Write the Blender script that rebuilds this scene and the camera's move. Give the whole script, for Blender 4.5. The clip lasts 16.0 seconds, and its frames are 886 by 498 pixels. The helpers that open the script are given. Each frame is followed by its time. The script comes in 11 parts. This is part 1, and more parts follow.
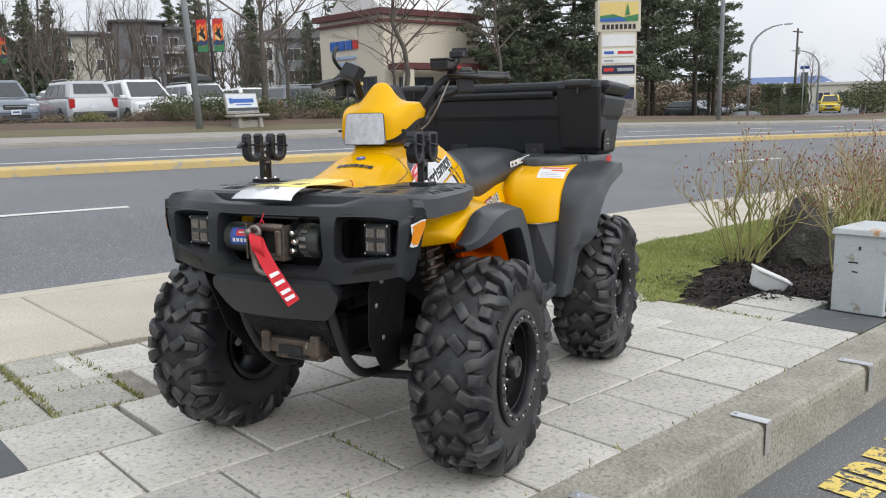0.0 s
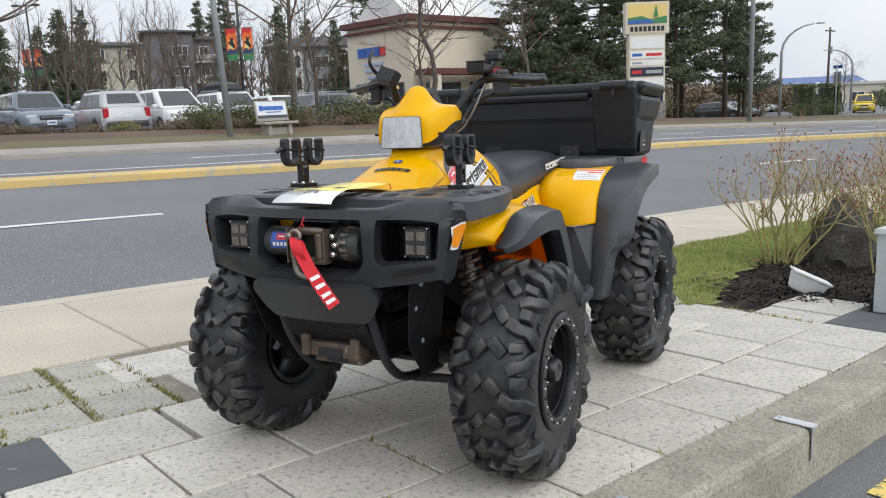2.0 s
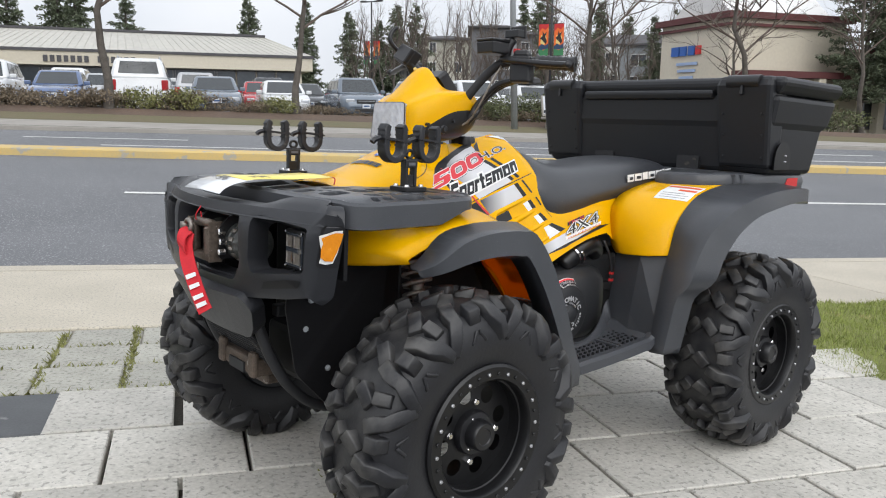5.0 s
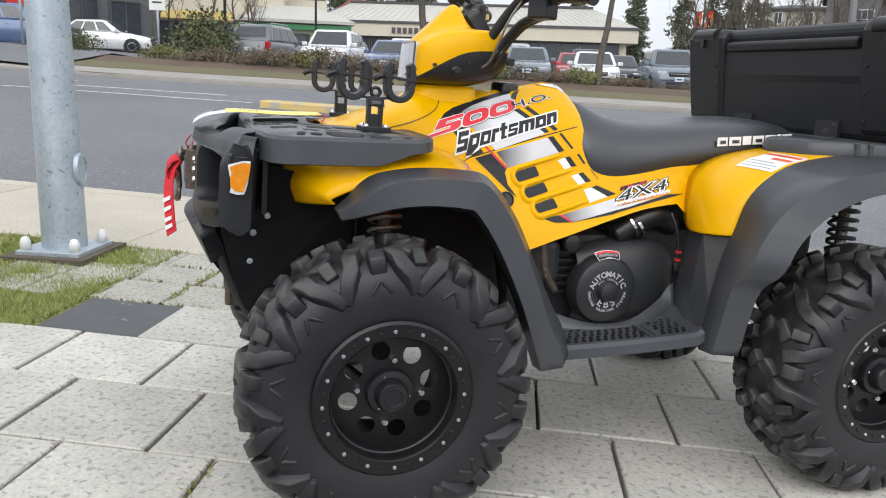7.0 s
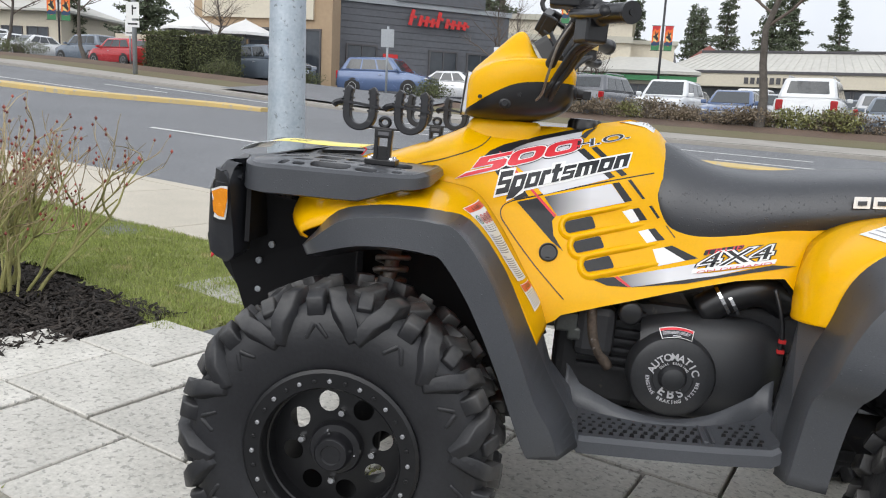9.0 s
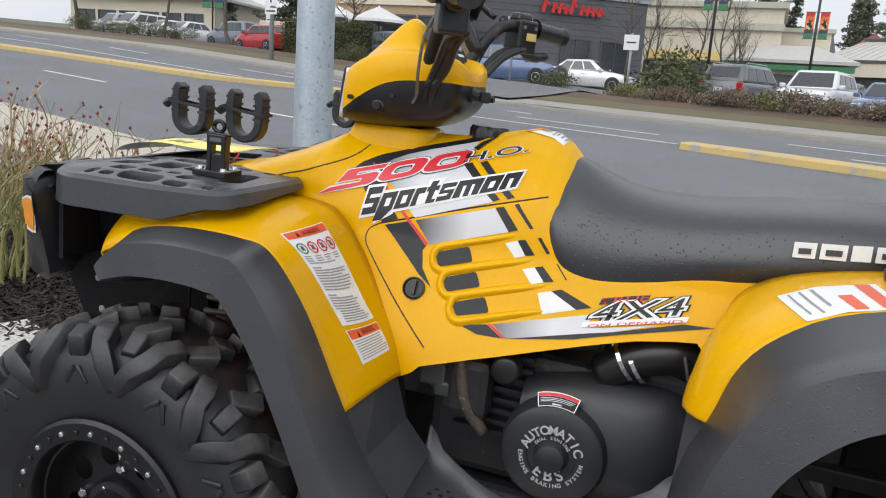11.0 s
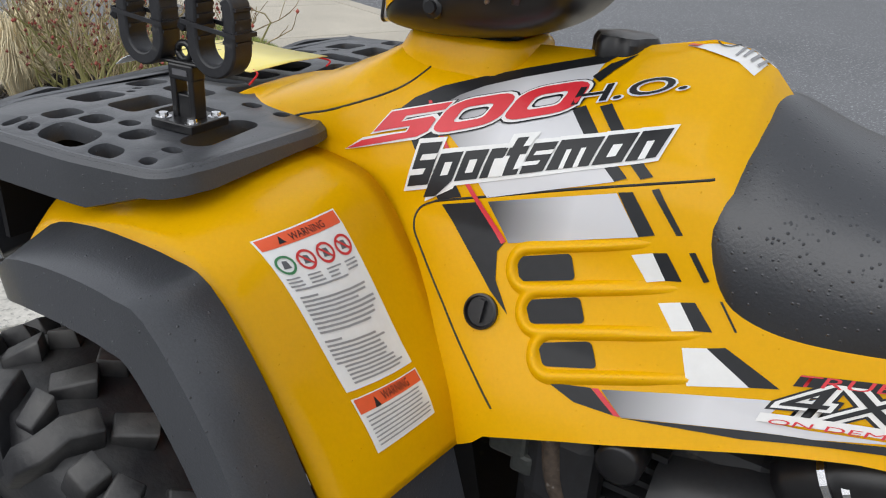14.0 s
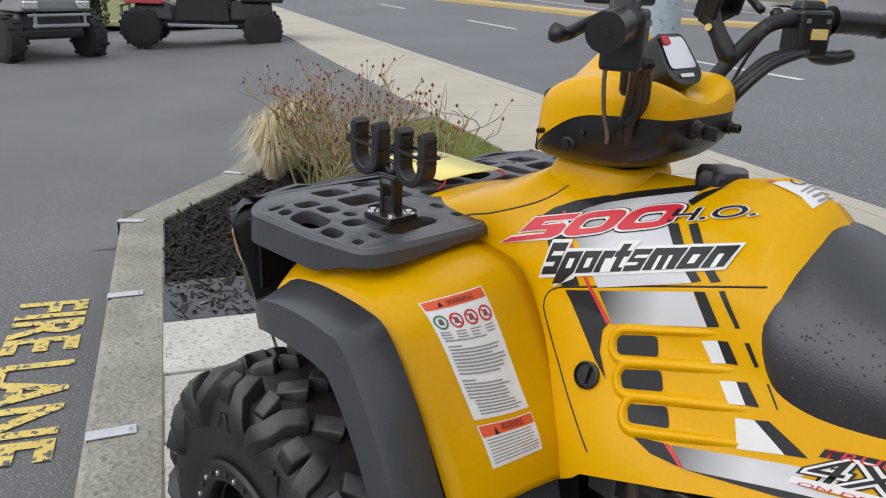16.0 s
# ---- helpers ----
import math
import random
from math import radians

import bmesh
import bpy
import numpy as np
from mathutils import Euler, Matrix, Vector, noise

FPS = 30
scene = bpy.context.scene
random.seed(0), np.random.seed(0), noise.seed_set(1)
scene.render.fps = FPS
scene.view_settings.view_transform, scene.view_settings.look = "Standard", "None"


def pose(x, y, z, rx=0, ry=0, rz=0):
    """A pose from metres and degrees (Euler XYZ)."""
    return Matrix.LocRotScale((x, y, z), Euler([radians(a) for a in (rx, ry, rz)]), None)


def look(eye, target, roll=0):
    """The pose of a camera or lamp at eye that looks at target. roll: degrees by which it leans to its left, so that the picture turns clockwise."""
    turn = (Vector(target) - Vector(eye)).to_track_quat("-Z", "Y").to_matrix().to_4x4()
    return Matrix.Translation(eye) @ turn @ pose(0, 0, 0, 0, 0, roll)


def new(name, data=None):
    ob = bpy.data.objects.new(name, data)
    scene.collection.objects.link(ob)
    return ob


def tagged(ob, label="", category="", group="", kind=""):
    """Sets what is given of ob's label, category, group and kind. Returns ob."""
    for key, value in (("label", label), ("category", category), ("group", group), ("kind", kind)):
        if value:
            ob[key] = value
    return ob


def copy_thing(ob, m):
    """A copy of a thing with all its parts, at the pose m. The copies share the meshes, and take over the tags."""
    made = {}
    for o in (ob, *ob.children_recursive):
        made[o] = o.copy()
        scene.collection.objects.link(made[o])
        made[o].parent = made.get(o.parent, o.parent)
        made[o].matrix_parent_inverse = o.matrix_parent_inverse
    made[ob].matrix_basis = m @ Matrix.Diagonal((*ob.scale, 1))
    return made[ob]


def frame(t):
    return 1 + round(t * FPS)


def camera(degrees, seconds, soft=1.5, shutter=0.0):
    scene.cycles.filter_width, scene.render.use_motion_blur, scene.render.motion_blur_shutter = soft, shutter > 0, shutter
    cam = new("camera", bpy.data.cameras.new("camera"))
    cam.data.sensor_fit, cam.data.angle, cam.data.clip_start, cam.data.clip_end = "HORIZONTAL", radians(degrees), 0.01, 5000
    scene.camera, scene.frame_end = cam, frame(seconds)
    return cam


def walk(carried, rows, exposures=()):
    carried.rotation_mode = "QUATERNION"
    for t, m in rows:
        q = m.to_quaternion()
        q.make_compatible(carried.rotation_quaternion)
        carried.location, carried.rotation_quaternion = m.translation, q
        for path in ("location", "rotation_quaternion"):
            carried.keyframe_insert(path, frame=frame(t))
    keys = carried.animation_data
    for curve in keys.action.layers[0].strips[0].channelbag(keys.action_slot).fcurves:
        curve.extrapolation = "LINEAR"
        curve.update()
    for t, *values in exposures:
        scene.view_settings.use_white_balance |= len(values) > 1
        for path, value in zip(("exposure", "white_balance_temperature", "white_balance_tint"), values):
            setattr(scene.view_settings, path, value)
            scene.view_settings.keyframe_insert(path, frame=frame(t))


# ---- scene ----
cam = camera(59.6, 16.0, 1.1)

# Frame of the paved corner: x towards the back of the quad, y towards the road, its paving at z = 0.
# The paving falls a little, so SITE turns that frame level with the rest of the world.
SITE = Vector((-0.0456, -0.003, 0.999)).rotation_difference(Vector((0, 0, 1))).to_matrix().to_4x4()
PATH = [
    (0, (-2.742, -1.317, 1.0), (-0.952, -0.476, 0.702), -0.6),
    (0.5, (-2.736, -1.306, 1.006), (-0.946, -0.462, 0.712), -0.6),
    (1, (-2.735, -1.291, 0.999), (-0.946, -0.444, 0.711), -0.9),
    (1.5, (-2.743, -1.284, 0.992), (-0.96, -0.424, 0.709), -1.1),
    (2, (-2.75, -1.285, 0.993), (-0.99, -0.379, 0.709), -1.3),
    (2.5, (-2.731, -1.323, 0.985), (-1.015, -0.335, 0.704), -1.1),
    (3, (-2.619, -1.411, 0.982), (-0.962, -0.328, 0.703), -0.7),
    (3.2, (-2.57, -1.458, 0.974), (-0.939, -0.335, 0.696), -0.4),
    (5.3, (-1.695, -1.792, 0.986), (-0.496, -0.223, 0.669), 3.0),
    (5.5, (-1.619, -1.803, 0.972), (-0.482, -0.191, 0.639), 3.2),
    (6, (-1.425, -1.855, 0.982), (-0.449, -0.15, 0.605), 3.8),
    (6.5, (-1.223, -2.015, 0.969), (-0.431, -0.223, 0.565), 4.1),
    (7, (-1.029, -2.046, 0.958), (-0.446, -0.178, 0.546), 4.5),
    (7.5, (-0.827, -2.032, 0.965), (-0.483, -0.103, 0.567), 4.8),
    (8, (-0.611, -2.046, 0.97), (-0.499, -0.087, 0.585), 5.2),
    (8.5, (-0.434, -2.035, 0.979), (-0.527, -0.072, 0.605), 5.5),
    (9, (-0.297, -1.903, 0.981), (-0.561, 0.046, 0.616), 5.6),
    (9.5, (-0.112, -1.822, 1.009), (-0.504, 0.107, 0.655), 5.6),
    (10, (0.097, -1.787, 1.035), (-0.36, 0.126, 0.671), 5.7),
    (10.2, (0.147, -1.761, 1.034), (-0.329, 0.147, 0.67), 5.8),
    (12.3, (0.16, -1.019, 1.138), (-0.649, 0.676, 0.45), 7.1),
    (12.5, (0.153, -1.007, 1.141), (-0.686, 0.656, 0.41), 7.0),
    (13, (0.143, -0.979, 1.139), (-0.756, 0.621, 0.344), 6.0),
    (13.5, (0.12, -0.948, 1.139), (-0.789, 0.623, 0.3), 4.9),
    (14, (0.064, -0.889, 1.124), (-0.866, 0.664, 0.273), 3.7),
    (14.5, (0.026, -0.858, 1.146), (-0.962, 0.659, 0.296), 2.4),
    (15, (0.035, -0.909, 1.193), (-1.071, 0.56, 0.407), 2.0),
    (15.5, (0.148, -0.985, 1.232), (-1.192, 0.333, 0.548), 2.3),
    (16, (0.312, -1.05, 1.231), (-1.081, 0.222, 0.567), 2.4),
]
walk(cam, [(t, SITE @ look(eye, target, roll)) for t, eye, target, roll in PATH], [(0, 0.3), (5.5, 0.34), (6.5, 0.4), (7.5, 0.46), (9, 0.38), (10, 0.32), (12.5, 0.12), (13.5, 0.09), (14.5, 0.0), (16, 0.03)])

# ---- sky and light: a bright overcast day ----
world = bpy.data.worlds.new("world")
scene.world = world
world.use_nodes = True
wn, wl = world.node_tree.nodes, world.node_tree.links
sky = wn.new("ShaderNodeTexSky")
sky.sky_type, sky.sun_disc = "NISHITA", False
sky.sun_elevation, sky.sun_rotation = radians(41), radians(155)
sky.air_density, sky.dust_density = 1.0, 3.0
grey = wn.new("ShaderNodeHueSaturation")
grey.inputs["Saturation"].default_value = 0.12
wl.new(sky.outputs[0], grey.inputs["Color"])
cloud = wn.new("ShaderNodeTexNoise")
cloud.inputs["Scale"].default_value, cloud.inputs["Detail"].default_value = 3.0, 6.0
wtc = wn.new("ShaderNodeTexCoord")
wl.new(wtc.outputs["Generated"], cloud.inputs["Vector"])
cover = wn.new("ShaderNodeMix")
cover.data_type = "RGBA"
cover.inputs["Factor"].default_value = 0.8
cramp = wn.new("ShaderNodeValToRGB")
cramp.color_ramp.elements[0].position, cramp.color_ramp.elements[0].color = 0.3, (6.3, 6.75, 7.5, 1)
cramp.color_ramp.elements[1].position, cramp.color_ramp.elements[1].color = 0.7, (8.1, 8.35, 8.8, 1)
wl.new(cloud.outputs["Fac"], cramp.inputs["Fac"])
wl.new(grey.outputs[0], cover.inputs["A"])
wl.new(cramp.outputs[0], cover.inputs["B"])
sep_z, rise, dim = wn.new("ShaderNodeSeparateXYZ"), wn.new("ShaderNodeMapRange"), wn.new("ShaderNodeVectorMath")
wl.new(wtc.outputs["Generated"], sep_z.inputs[0])
rise.inputs["From Min"].default_value, rise.inputs["From Max"].default_value = 0.05, 0.5
rise.inputs["To Min"].default_value, rise.inputs["To Max"].default_value = 0.8, 1.06
wl.new(sep_z.outputs["Z"], rise.inputs["Value"])
dim.operation = "SCALE"
wl.new(cover.outputs["Result"], dim.inputs[0])
wl.new(rise.outputs[0], dim.inputs["Scale"])
wl.new(dim.outputs["Vector"], wn["Background"].inputs["Color"])
wn["Background"].inputs["Strength"].default_value = 0.128
sun_data = bpy.data.lights.new("sun", "SUN")
sun_data.energy, sun_data.angle, sun_data.color = 1.25, radians(60), (1.0, 0.985, 0.96)
sun = new("sun", sun_data)
sun.matrix_world = look((-2.8, -5.2, 5.1), (0, 0, 0))
scene.view_settings.exposure = 0.0

# ---- materials ----
def mat(name, c1, c2=None, rough=0.6, metal=0.0, scale=8.0, fine=90.0, bump=0.0, dist=0.002, spec=0.5, coat=0.0, per=0.0, island=0.0, c3=None, spots=0.0, spot_scale=25.0):
    """A procedural surface: two colours mixed by a broad and a fine noise, with relief. per and island: how far
    objects, or loose pieces of one mesh, differ in brightness. c3: colour of spots."""
    m = bpy.data.materials.new(name)
    m.use_nodes = True
    n, l = m.node_tree.nodes, m.node_tree.links
    b = n["Principled BSDF"]
    tc = n.new("ShaderNodeTexCoord")
    big, small = n.new("ShaderNodeTexNoise"), n.new("ShaderNodeTexNoise")
    big.inputs["Scale"].default_value, big.inputs["Detail"].default_value = scale, 5.0
    small.inputs["Scale"].default_value, small.inputs["Detail"].default_value = fine, 4.0
    l.new(tc.outputs["Object"], big.inputs["Vector"])
    l.new(tc.outputs["Object"], small.inputs["Vector"])
    add = n.new("ShaderNodeMath")
    add.operation = "ADD"
    half = n.new("ShaderNodeMath")
    half.operation = "MULTIPLY"
    half.inputs[1].default_value = 0.5
    l.new(big.outputs["Fac"], add.inputs[0])
    l.new(small.outputs["Fac"], add.inputs[1])
    l.new(add.outputs[0], half.inputs[0])
    ramp = n.new("ShaderNodeValToRGB")
    c2 = c2 or tuple(x * 0.8 for x in c1)
    ramp.color_ramp.elements[0].position, ramp.color_ramp.elements[0].color = 0.35, (*c2, 1)
    ramp.color_ramp.elements[1].position, ramp.color_ramp.elements[1].color = 0.65, (*c1, 1)
    l.new(half.outputs[0], ramp.inputs["Fac"])
    out = ramp.outputs[0]
    if c3:
        sp = n.new("ShaderNodeTexNoise")
        sp.inputs["Scale"].default_value, sp.inputs["Detail"].default_value, sp.inputs["Roughness"].default_value = spot_scale, 3.0, 0.6
        l.new(tc.outputs["Object"], sp.inputs["Vector"])
        cut = n.new("ShaderNodeMapRange")
        cut.inputs["From Min"].default_value, cut.inputs["From Max"].default_value = 0.62 - spots * 0.2, 0.68 - spots * 0.2
        l.new(sp.outputs["Fac"], cut.inputs["Value"])
        mix = n.new("ShaderNodeMix")
        mix.data_type = "RGBA"
        l.new(cut.outputs[0], mix.inputs["Factor"])
        l.new(out, mix.inputs["A"])
        mix.inputs["B"].default_value = (*c3, 1)
        out = mix.outputs["Result"]
    if per or island:
        vary = n.new("ShaderNodeHueSaturation")
        span = n.new("ShaderNodeMapRange")
        k = per or island
        span.inputs["To Min"].default_value, span.inputs["To Max"].default_value = 1 - k, 1 + k
        if per:
            l.new(n.new("ShaderNodeObjectInfo").outputs["Random"], span.inputs["Value"])
        else:
            l.new(n.new("ShaderNodeNewGeometry").outputs["Random Per Island"], span.inputs["Value"])
        l.new(span.outputs[0], vary.inputs["Value"])
        l.new(out, vary.inputs["Color"])
        out = vary.outputs[0]
    l.new(out, b.inputs["Base Color"])
    rr = n.new("ShaderNodeMapRange")
    rr.inputs["To Min"].default_value, rr.inputs["To Max"].default_value = max(rough - 0.1, 0.02), min(rough + 0.1, 1.0)
    l.new(half.outputs[0], rr.inputs["Value"])
    l.new(rr.outputs[0], b.inputs["Roughness"])
    b.inputs["Metallic"].default_value = metal
    b.inputs["Specular IOR Level"].default_value = spec
    b.inputs["Coat Weight"].default_value = coat
    if bump:
        bu = n.new("ShaderNodeBump")
        bu.inputs["Strength"].default_value, bu.inputs["Distance"].default_value = bump, dist
        l.new(small.outputs["Fac"], bu.inputs["Height"])
        l.new(bu.outputs[0], b.inputs["Normal"])
    return m


def glass(name, tint=(0.9, 0.95, 0.95), rough=0.02, mixed=0.0, dark=(0.02, 0.02, 0.025)):
    m = bpy.data.materials.new(name)
    m.use_nodes = True
    b = m.node_tree.nodes["Principled BSDF"]
    b.inputs["Base Color"].default_value = (*tint, 1)
    b.inputs["Roughness"].default_value = rough
    b.inputs["Transmission Weight"].default_value = 1.0
    b.inputs["IOR"].default_value = 1.45
    return m


M_paver = mat("paver_concrete", (0.62, 0.595, 0.545), (0.42, 0.405, 0.365), 0.85, scale=5, fine=70, bump=0.8, dist=0.003, per=0.1, c3=(0.33, 0.32, 0.29), spots=0.3, spot_scale=48)
M_joint = mat("joint_earth", (0.05, 0.045, 0.036), (0.03, 0.027, 0.022), 0.95, scale=9, fine=90, bump=0.8, dist=0.006)
M_gravel = mat("fine_gravel", (0.3, 0.28, 0.24), (0.17, 0.155, 0.13), 0.95, scale=12, fine=140, bump=1.0, dist=0.006, c3=(0.12, 0.11, 0.09), spots=0.2, spot_scale=90)
M_oldpaver = mat("old_paver", (0.46, 0.45, 0.4), (0.32, 0.31, 0.27), 0.9, scale=7, fine=120, bump=0.9, dist=0.004, per=0.08, c3=(0.24, 0.24, 0.21), spots=0.35, spot_scale=60)
M_slate = mat("dark_slab", (0.105, 0.11, 0.115), (0.07, 0.073, 0.078), 0.75, scale=6, fine=120, bump=0.3, c3=(0.2, 0.2, 0.2), spots=-0.05, spot_scale=9)
M_walk = mat("sidewalk_concrete", (0.54, 0.49, 0.405), (0.4, 0.365, 0.3), 0.9, scale=1.8, fine=90, bump=0.8, dist=0.003, per=0.06, c3=(0.33, 0.31, 0.27), spots=0.32, spot_scale=75)
M_kerb = mat("exposed_aggregate", (0.4, 0.38, 0.32), (0.2, 0.19, 0.155), 0.9, scale=4, fine=75, bump=1.0, dist=0.007, c3=(0.2, 0.19, 0.155), spots=0.2, spot_scale=50)
M_farkerb = mat("kerb_concrete", (0.34, 0.32, 0.29), (0.25, 0.235, 0.21), 0.9, scale=1.5, fine=40)
M_asphalt = mat("asphalt", (0.17, 0.172, 0.175), (0.1, 0.102, 0.105), 0.75, scale=0.6, fine=130, bump=0.8, dist=0.005, c3=(0.3, 0.3, 0.3), spots=0.15, spot_scale=130)
M_asphalt_road = mat("road_asphalt", (0.165, 0.169, 0.178), (0.1, 0.104, 0.112), 0.8, scale=0.35, fine=60, bump=0.6, dist=0.004, c3=(0.33, 0.335, 0.345), spots=0.16, spot_scale=60)
M_white_line = mat("white_road_paint", (0.72, 0.72, 0.7), (0.5, 0.5, 0.48), 0.8, scale=3, fine=60)
M_yellow_paint = mat("yellow_kerb_paint", (0.6, 0.42, 0.15), (0.47, 0.37, 0.18), 0.85, scale=1.5, fine=40, bump=0.3, c3=(0.36, 0.34, 0.29), spots=0.2, spot_scale=5)
M_fire_paint = mat("worn_yellow_lettering", (0.78, 0.6, 0.16), (0.62, 0.47, 0.13), 0.85, scale=9, fine=140, bump=0.4, c3=(0.12, 0.12, 0.12), spots=0.42, spot_scale=34)
M_grass = mat("grass", (0.22, 0.235, 0.075), (0.15, 0.165, 0.045), 0.9, scale=3, fine=80, bump=0.6, dist=0.01, c3=(0.2, 0.17, 0.07), spots=0.0, spot_scale=5)
M_blade = mat("grass_blades", (0.3, 0.345, 0.1), (0.21, 0.25, 0.062), 0.8, scale=2, fine=30, island=0.4, c3=(0.4, 0.36, 0.16), spots=0.1, spot_scale=6)
M_moss = mat("moss", (0.27, 0.27, 0.1), (0.16, 0.17, 0.06), 0.95, scale=30, fine=200, island=0.3)
M_mulch = mat("bark_mulch", (0.045, 0.036, 0.03), (0.018, 0.015, 0.013), 0.95, scale=12, fine=120, bump=1.0, dist=0.01, island=0.5)
M_soil = mat("soil", (0.12, 0.1, 0.075), (0.08, 0.065, 0.05), 0.95, scale=4, fine=60, bump=0.8, dist=0.01)
M_verge = mat("bank_earth", (0.13, 0.085, 0.06), (0.08, 0.055, 0.04), 0.95, scale=0.8, fine=12, bump=0.5, dist=0.03)
M_vergegrass = mat("verge_grass", (0.11, 0.11, 0.05), (0.135, 0.105, 0.06), 0.95, scale=0.8, fine=14, bump=0.5, dist=0.02)
M_far = mat("far_ground", (0.12, 0.13, 0.08), (0.1, 0.1, 0.08), 0.95, scale=0.05, fine=0.6)
M_galv = mat("galvanised_steel", (0.5, 0.55, 0.6), (0.36, 0.42, 0.48), 0.5, 0.55, scale=9, fine=60, bump=0.1, c3=(0.25, 0.28, 0.3), spots=-0.02, spot_scale=34)
M_greymetal = mat("grey_painted_metal", (0.36, 0.38, 0.4), (0.28, 0.3, 0.32), 0.5, 0.3, scale=1, fine=20)
M_darkmetal = mat("dark_metal", (0.05, 0.05, 0.055), (0.03, 0.03, 0.033), 0.5, 0.3, scale=4, fine=40)
M_cream = mat("cream_stucco", (0.62, 0.57, 0.46), (0.55, 0.5, 0.41), 0.9, scale=0.3, fine=6, bump=0.1)
M_white = mat("white_paint", (0.75, 0.75, 0.74), (0.66, 0.66, 0.65), 0.6, scale=1, fine=15)
M_grey_wall = mat("grey_cladding", (0.12, 0.125, 0.14), (0.09, 0.095, 0.105), 0.8, scale=0.4, fine=5)
M_brown_wall = mat("brown_cladding", (0.25, 0.16, 0.1), (0.19, 0.12, 0.08), 0.8, scale=0.5, fine=8)
M_beige = mat("beige_siding", (0.47, 0.45, 0.38), (0.4, 0.385, 0.33), 0.85, scale=0.3, fine=5)
M_roof = mat("roof_metal", (0.5, 0.49, 0.45), (0.42, 0.41, 0.38), 0.7, scale=0.3, fine=4)
M_dkroof = mat("dark_shingle", (0.1, 0.095, 0.1), (0.07, 0.07, 0.075), 0.9, scale=0.8, fine=9)
M_redroof = mat("red_brown_roof", (0.2, 0.07, 0.055), (0.14, 0.05, 0.04), 0.8, scale=0.5, fine=8)
M_window = mat("window_glass", (0.05, 0.06, 0.07), (0.03, 0.035, 0.045), 0.12, 0.0, scale=0.4, fine=3, spec=0.8)
M_bark = mat("bark", (0.12, 0.105, 0.09), (0.06, 0.052, 0.044), 0.95, scale=6, fine=40, bump=0.8, dist=0.01)
M_twig = mat("bare_twigs", (0.15, 0.118, 0.098), (0.085, 0.066, 0.054), 0.9, scale=3, fine=30)
M_needle = mat("conifer_needles", (0.15, 0.175, 0.11), (0.085, 0.105, 0.065), 0.85, scale=1.5, fine=12, island=0.4)
M_hedge = mat("hedge_leaves", (0.12, 0.135, 0.055), (0.06, 0.07, 0.03), 0.8, scale=2, fine=10, island=0.5)
M_heath = mat("brown_shrub_twigs", (0.21, 0.165, 0.115), (0.12, 0.095, 0.065), 0.9, scale=2, fine=10, island=0.4)
M_red = mat("red_sign_paint", (0.6, 0.03, 0.03), (0.5, 0.025, 0.025), 0.5)
M_blue = mat("blue_sign_paint", (0.03, 0.12, 0.42), (0.025, 0.1, 0.36), 0.5)
M_orange = mat("orange_sign_paint", (0.8, 0.17, 0.03), (0.7, 0.13, 0.02), 0.6, scale=3)
M_green = mat("green_sign_paint", (0.05, 0.22, 0.09), (0.04, 0.18, 0.07), 0.6)
M_gold = mat("gold_sign_paint", (0.72, 0.55, 0.2), (0.65, 0.5, 0.18), 0.6)
M_black = mat("black_paint", (0.02, 0.02, 0.02), (0.014, 0.014, 0.014), 0.5)
M_rubber = mat("far_tyre_rubber", (0.025, 0.025, 0.026), (0.018, 0.018, 0.018), 0.85)
M_bracket = mat("bare_aluminium", (0.72, 0.72, 0.74), (0.58, 0.58, 0.6), 0.42, 0.85, scale=20, fine=140, bump=0.1)

# ---- building helpers ----
ANG = radians(-22)
UX, UY = math.cos(ANG), math.sin(ANG)


def st(u, v, z=0.0):
    """Street frame (u along the road, v across it) to the paving's frame."""
    return Vector((u * UX - v * UY, u * UY + v * UX, z))


STREET = Matrix.Rotation(ANG, 4, "Z")


def smooth(a, b, x):
    t = min(max((x - a) / (b - a), 0.0), 1.0)
    return t * t * (3 - 2 * t)


PROF = [(-400, -1.2), (-40, -0.6), (-1.13, -0.2), (-1.1, -0.05), (3.2, -0.05), (3.22, -0.13), (10.4, 0.37), (17.0, 0.74), (18.0, 0.83), (19.4, 0.98), (20.6, 1.2), (21.6, 1.15), (24, 1.1), (32, 1.25), (40, 1.65), (65, 2.55), (120, 4.5), (700, 16)]


def gz(u, v):
    """Height of the land in the paving's frame."""
    for (a, za), (b, zb) in zip(PROF, PROF[1:]):
        if a <= v <= b:
            z = za + (zb - za) * (v - a) / (b - a)
            break
    else:
        z = PROF[0][1] if v < 0 else PROF[-1][1]
    k = smooth(4, 17, v)
    z += k * (0.018 * min(max(u, -12), 20) + 0.02 * min(max(-12 - u, 0), 20) + max(u - 20, 0) * 0.008 + max(u - 60, 0) * 0.025)
    if v < 3.2 and u < -3.2:
        low = -0.2 + 0.02 * max(v + 1.2, -3) * 1.0 + 0.14 * smooth(-0.5, 1.7, v)
        w = smooth(-3.2, -3.5, u)
        z = z * (1 - w) + min(low, -0.02) * w if v > -1.2 else z
    return z


def mesh_of(name, bm, material, smooth_shade=False):
    me = bpy.data.meshes.new(name)
    bm.to_mesh(me)
    bm.free()
    me.materials.append(material)
    if smooth_shade:
        me.polygons.foreach_set("use_smooth", [True] * len(me.polygons))
    return me


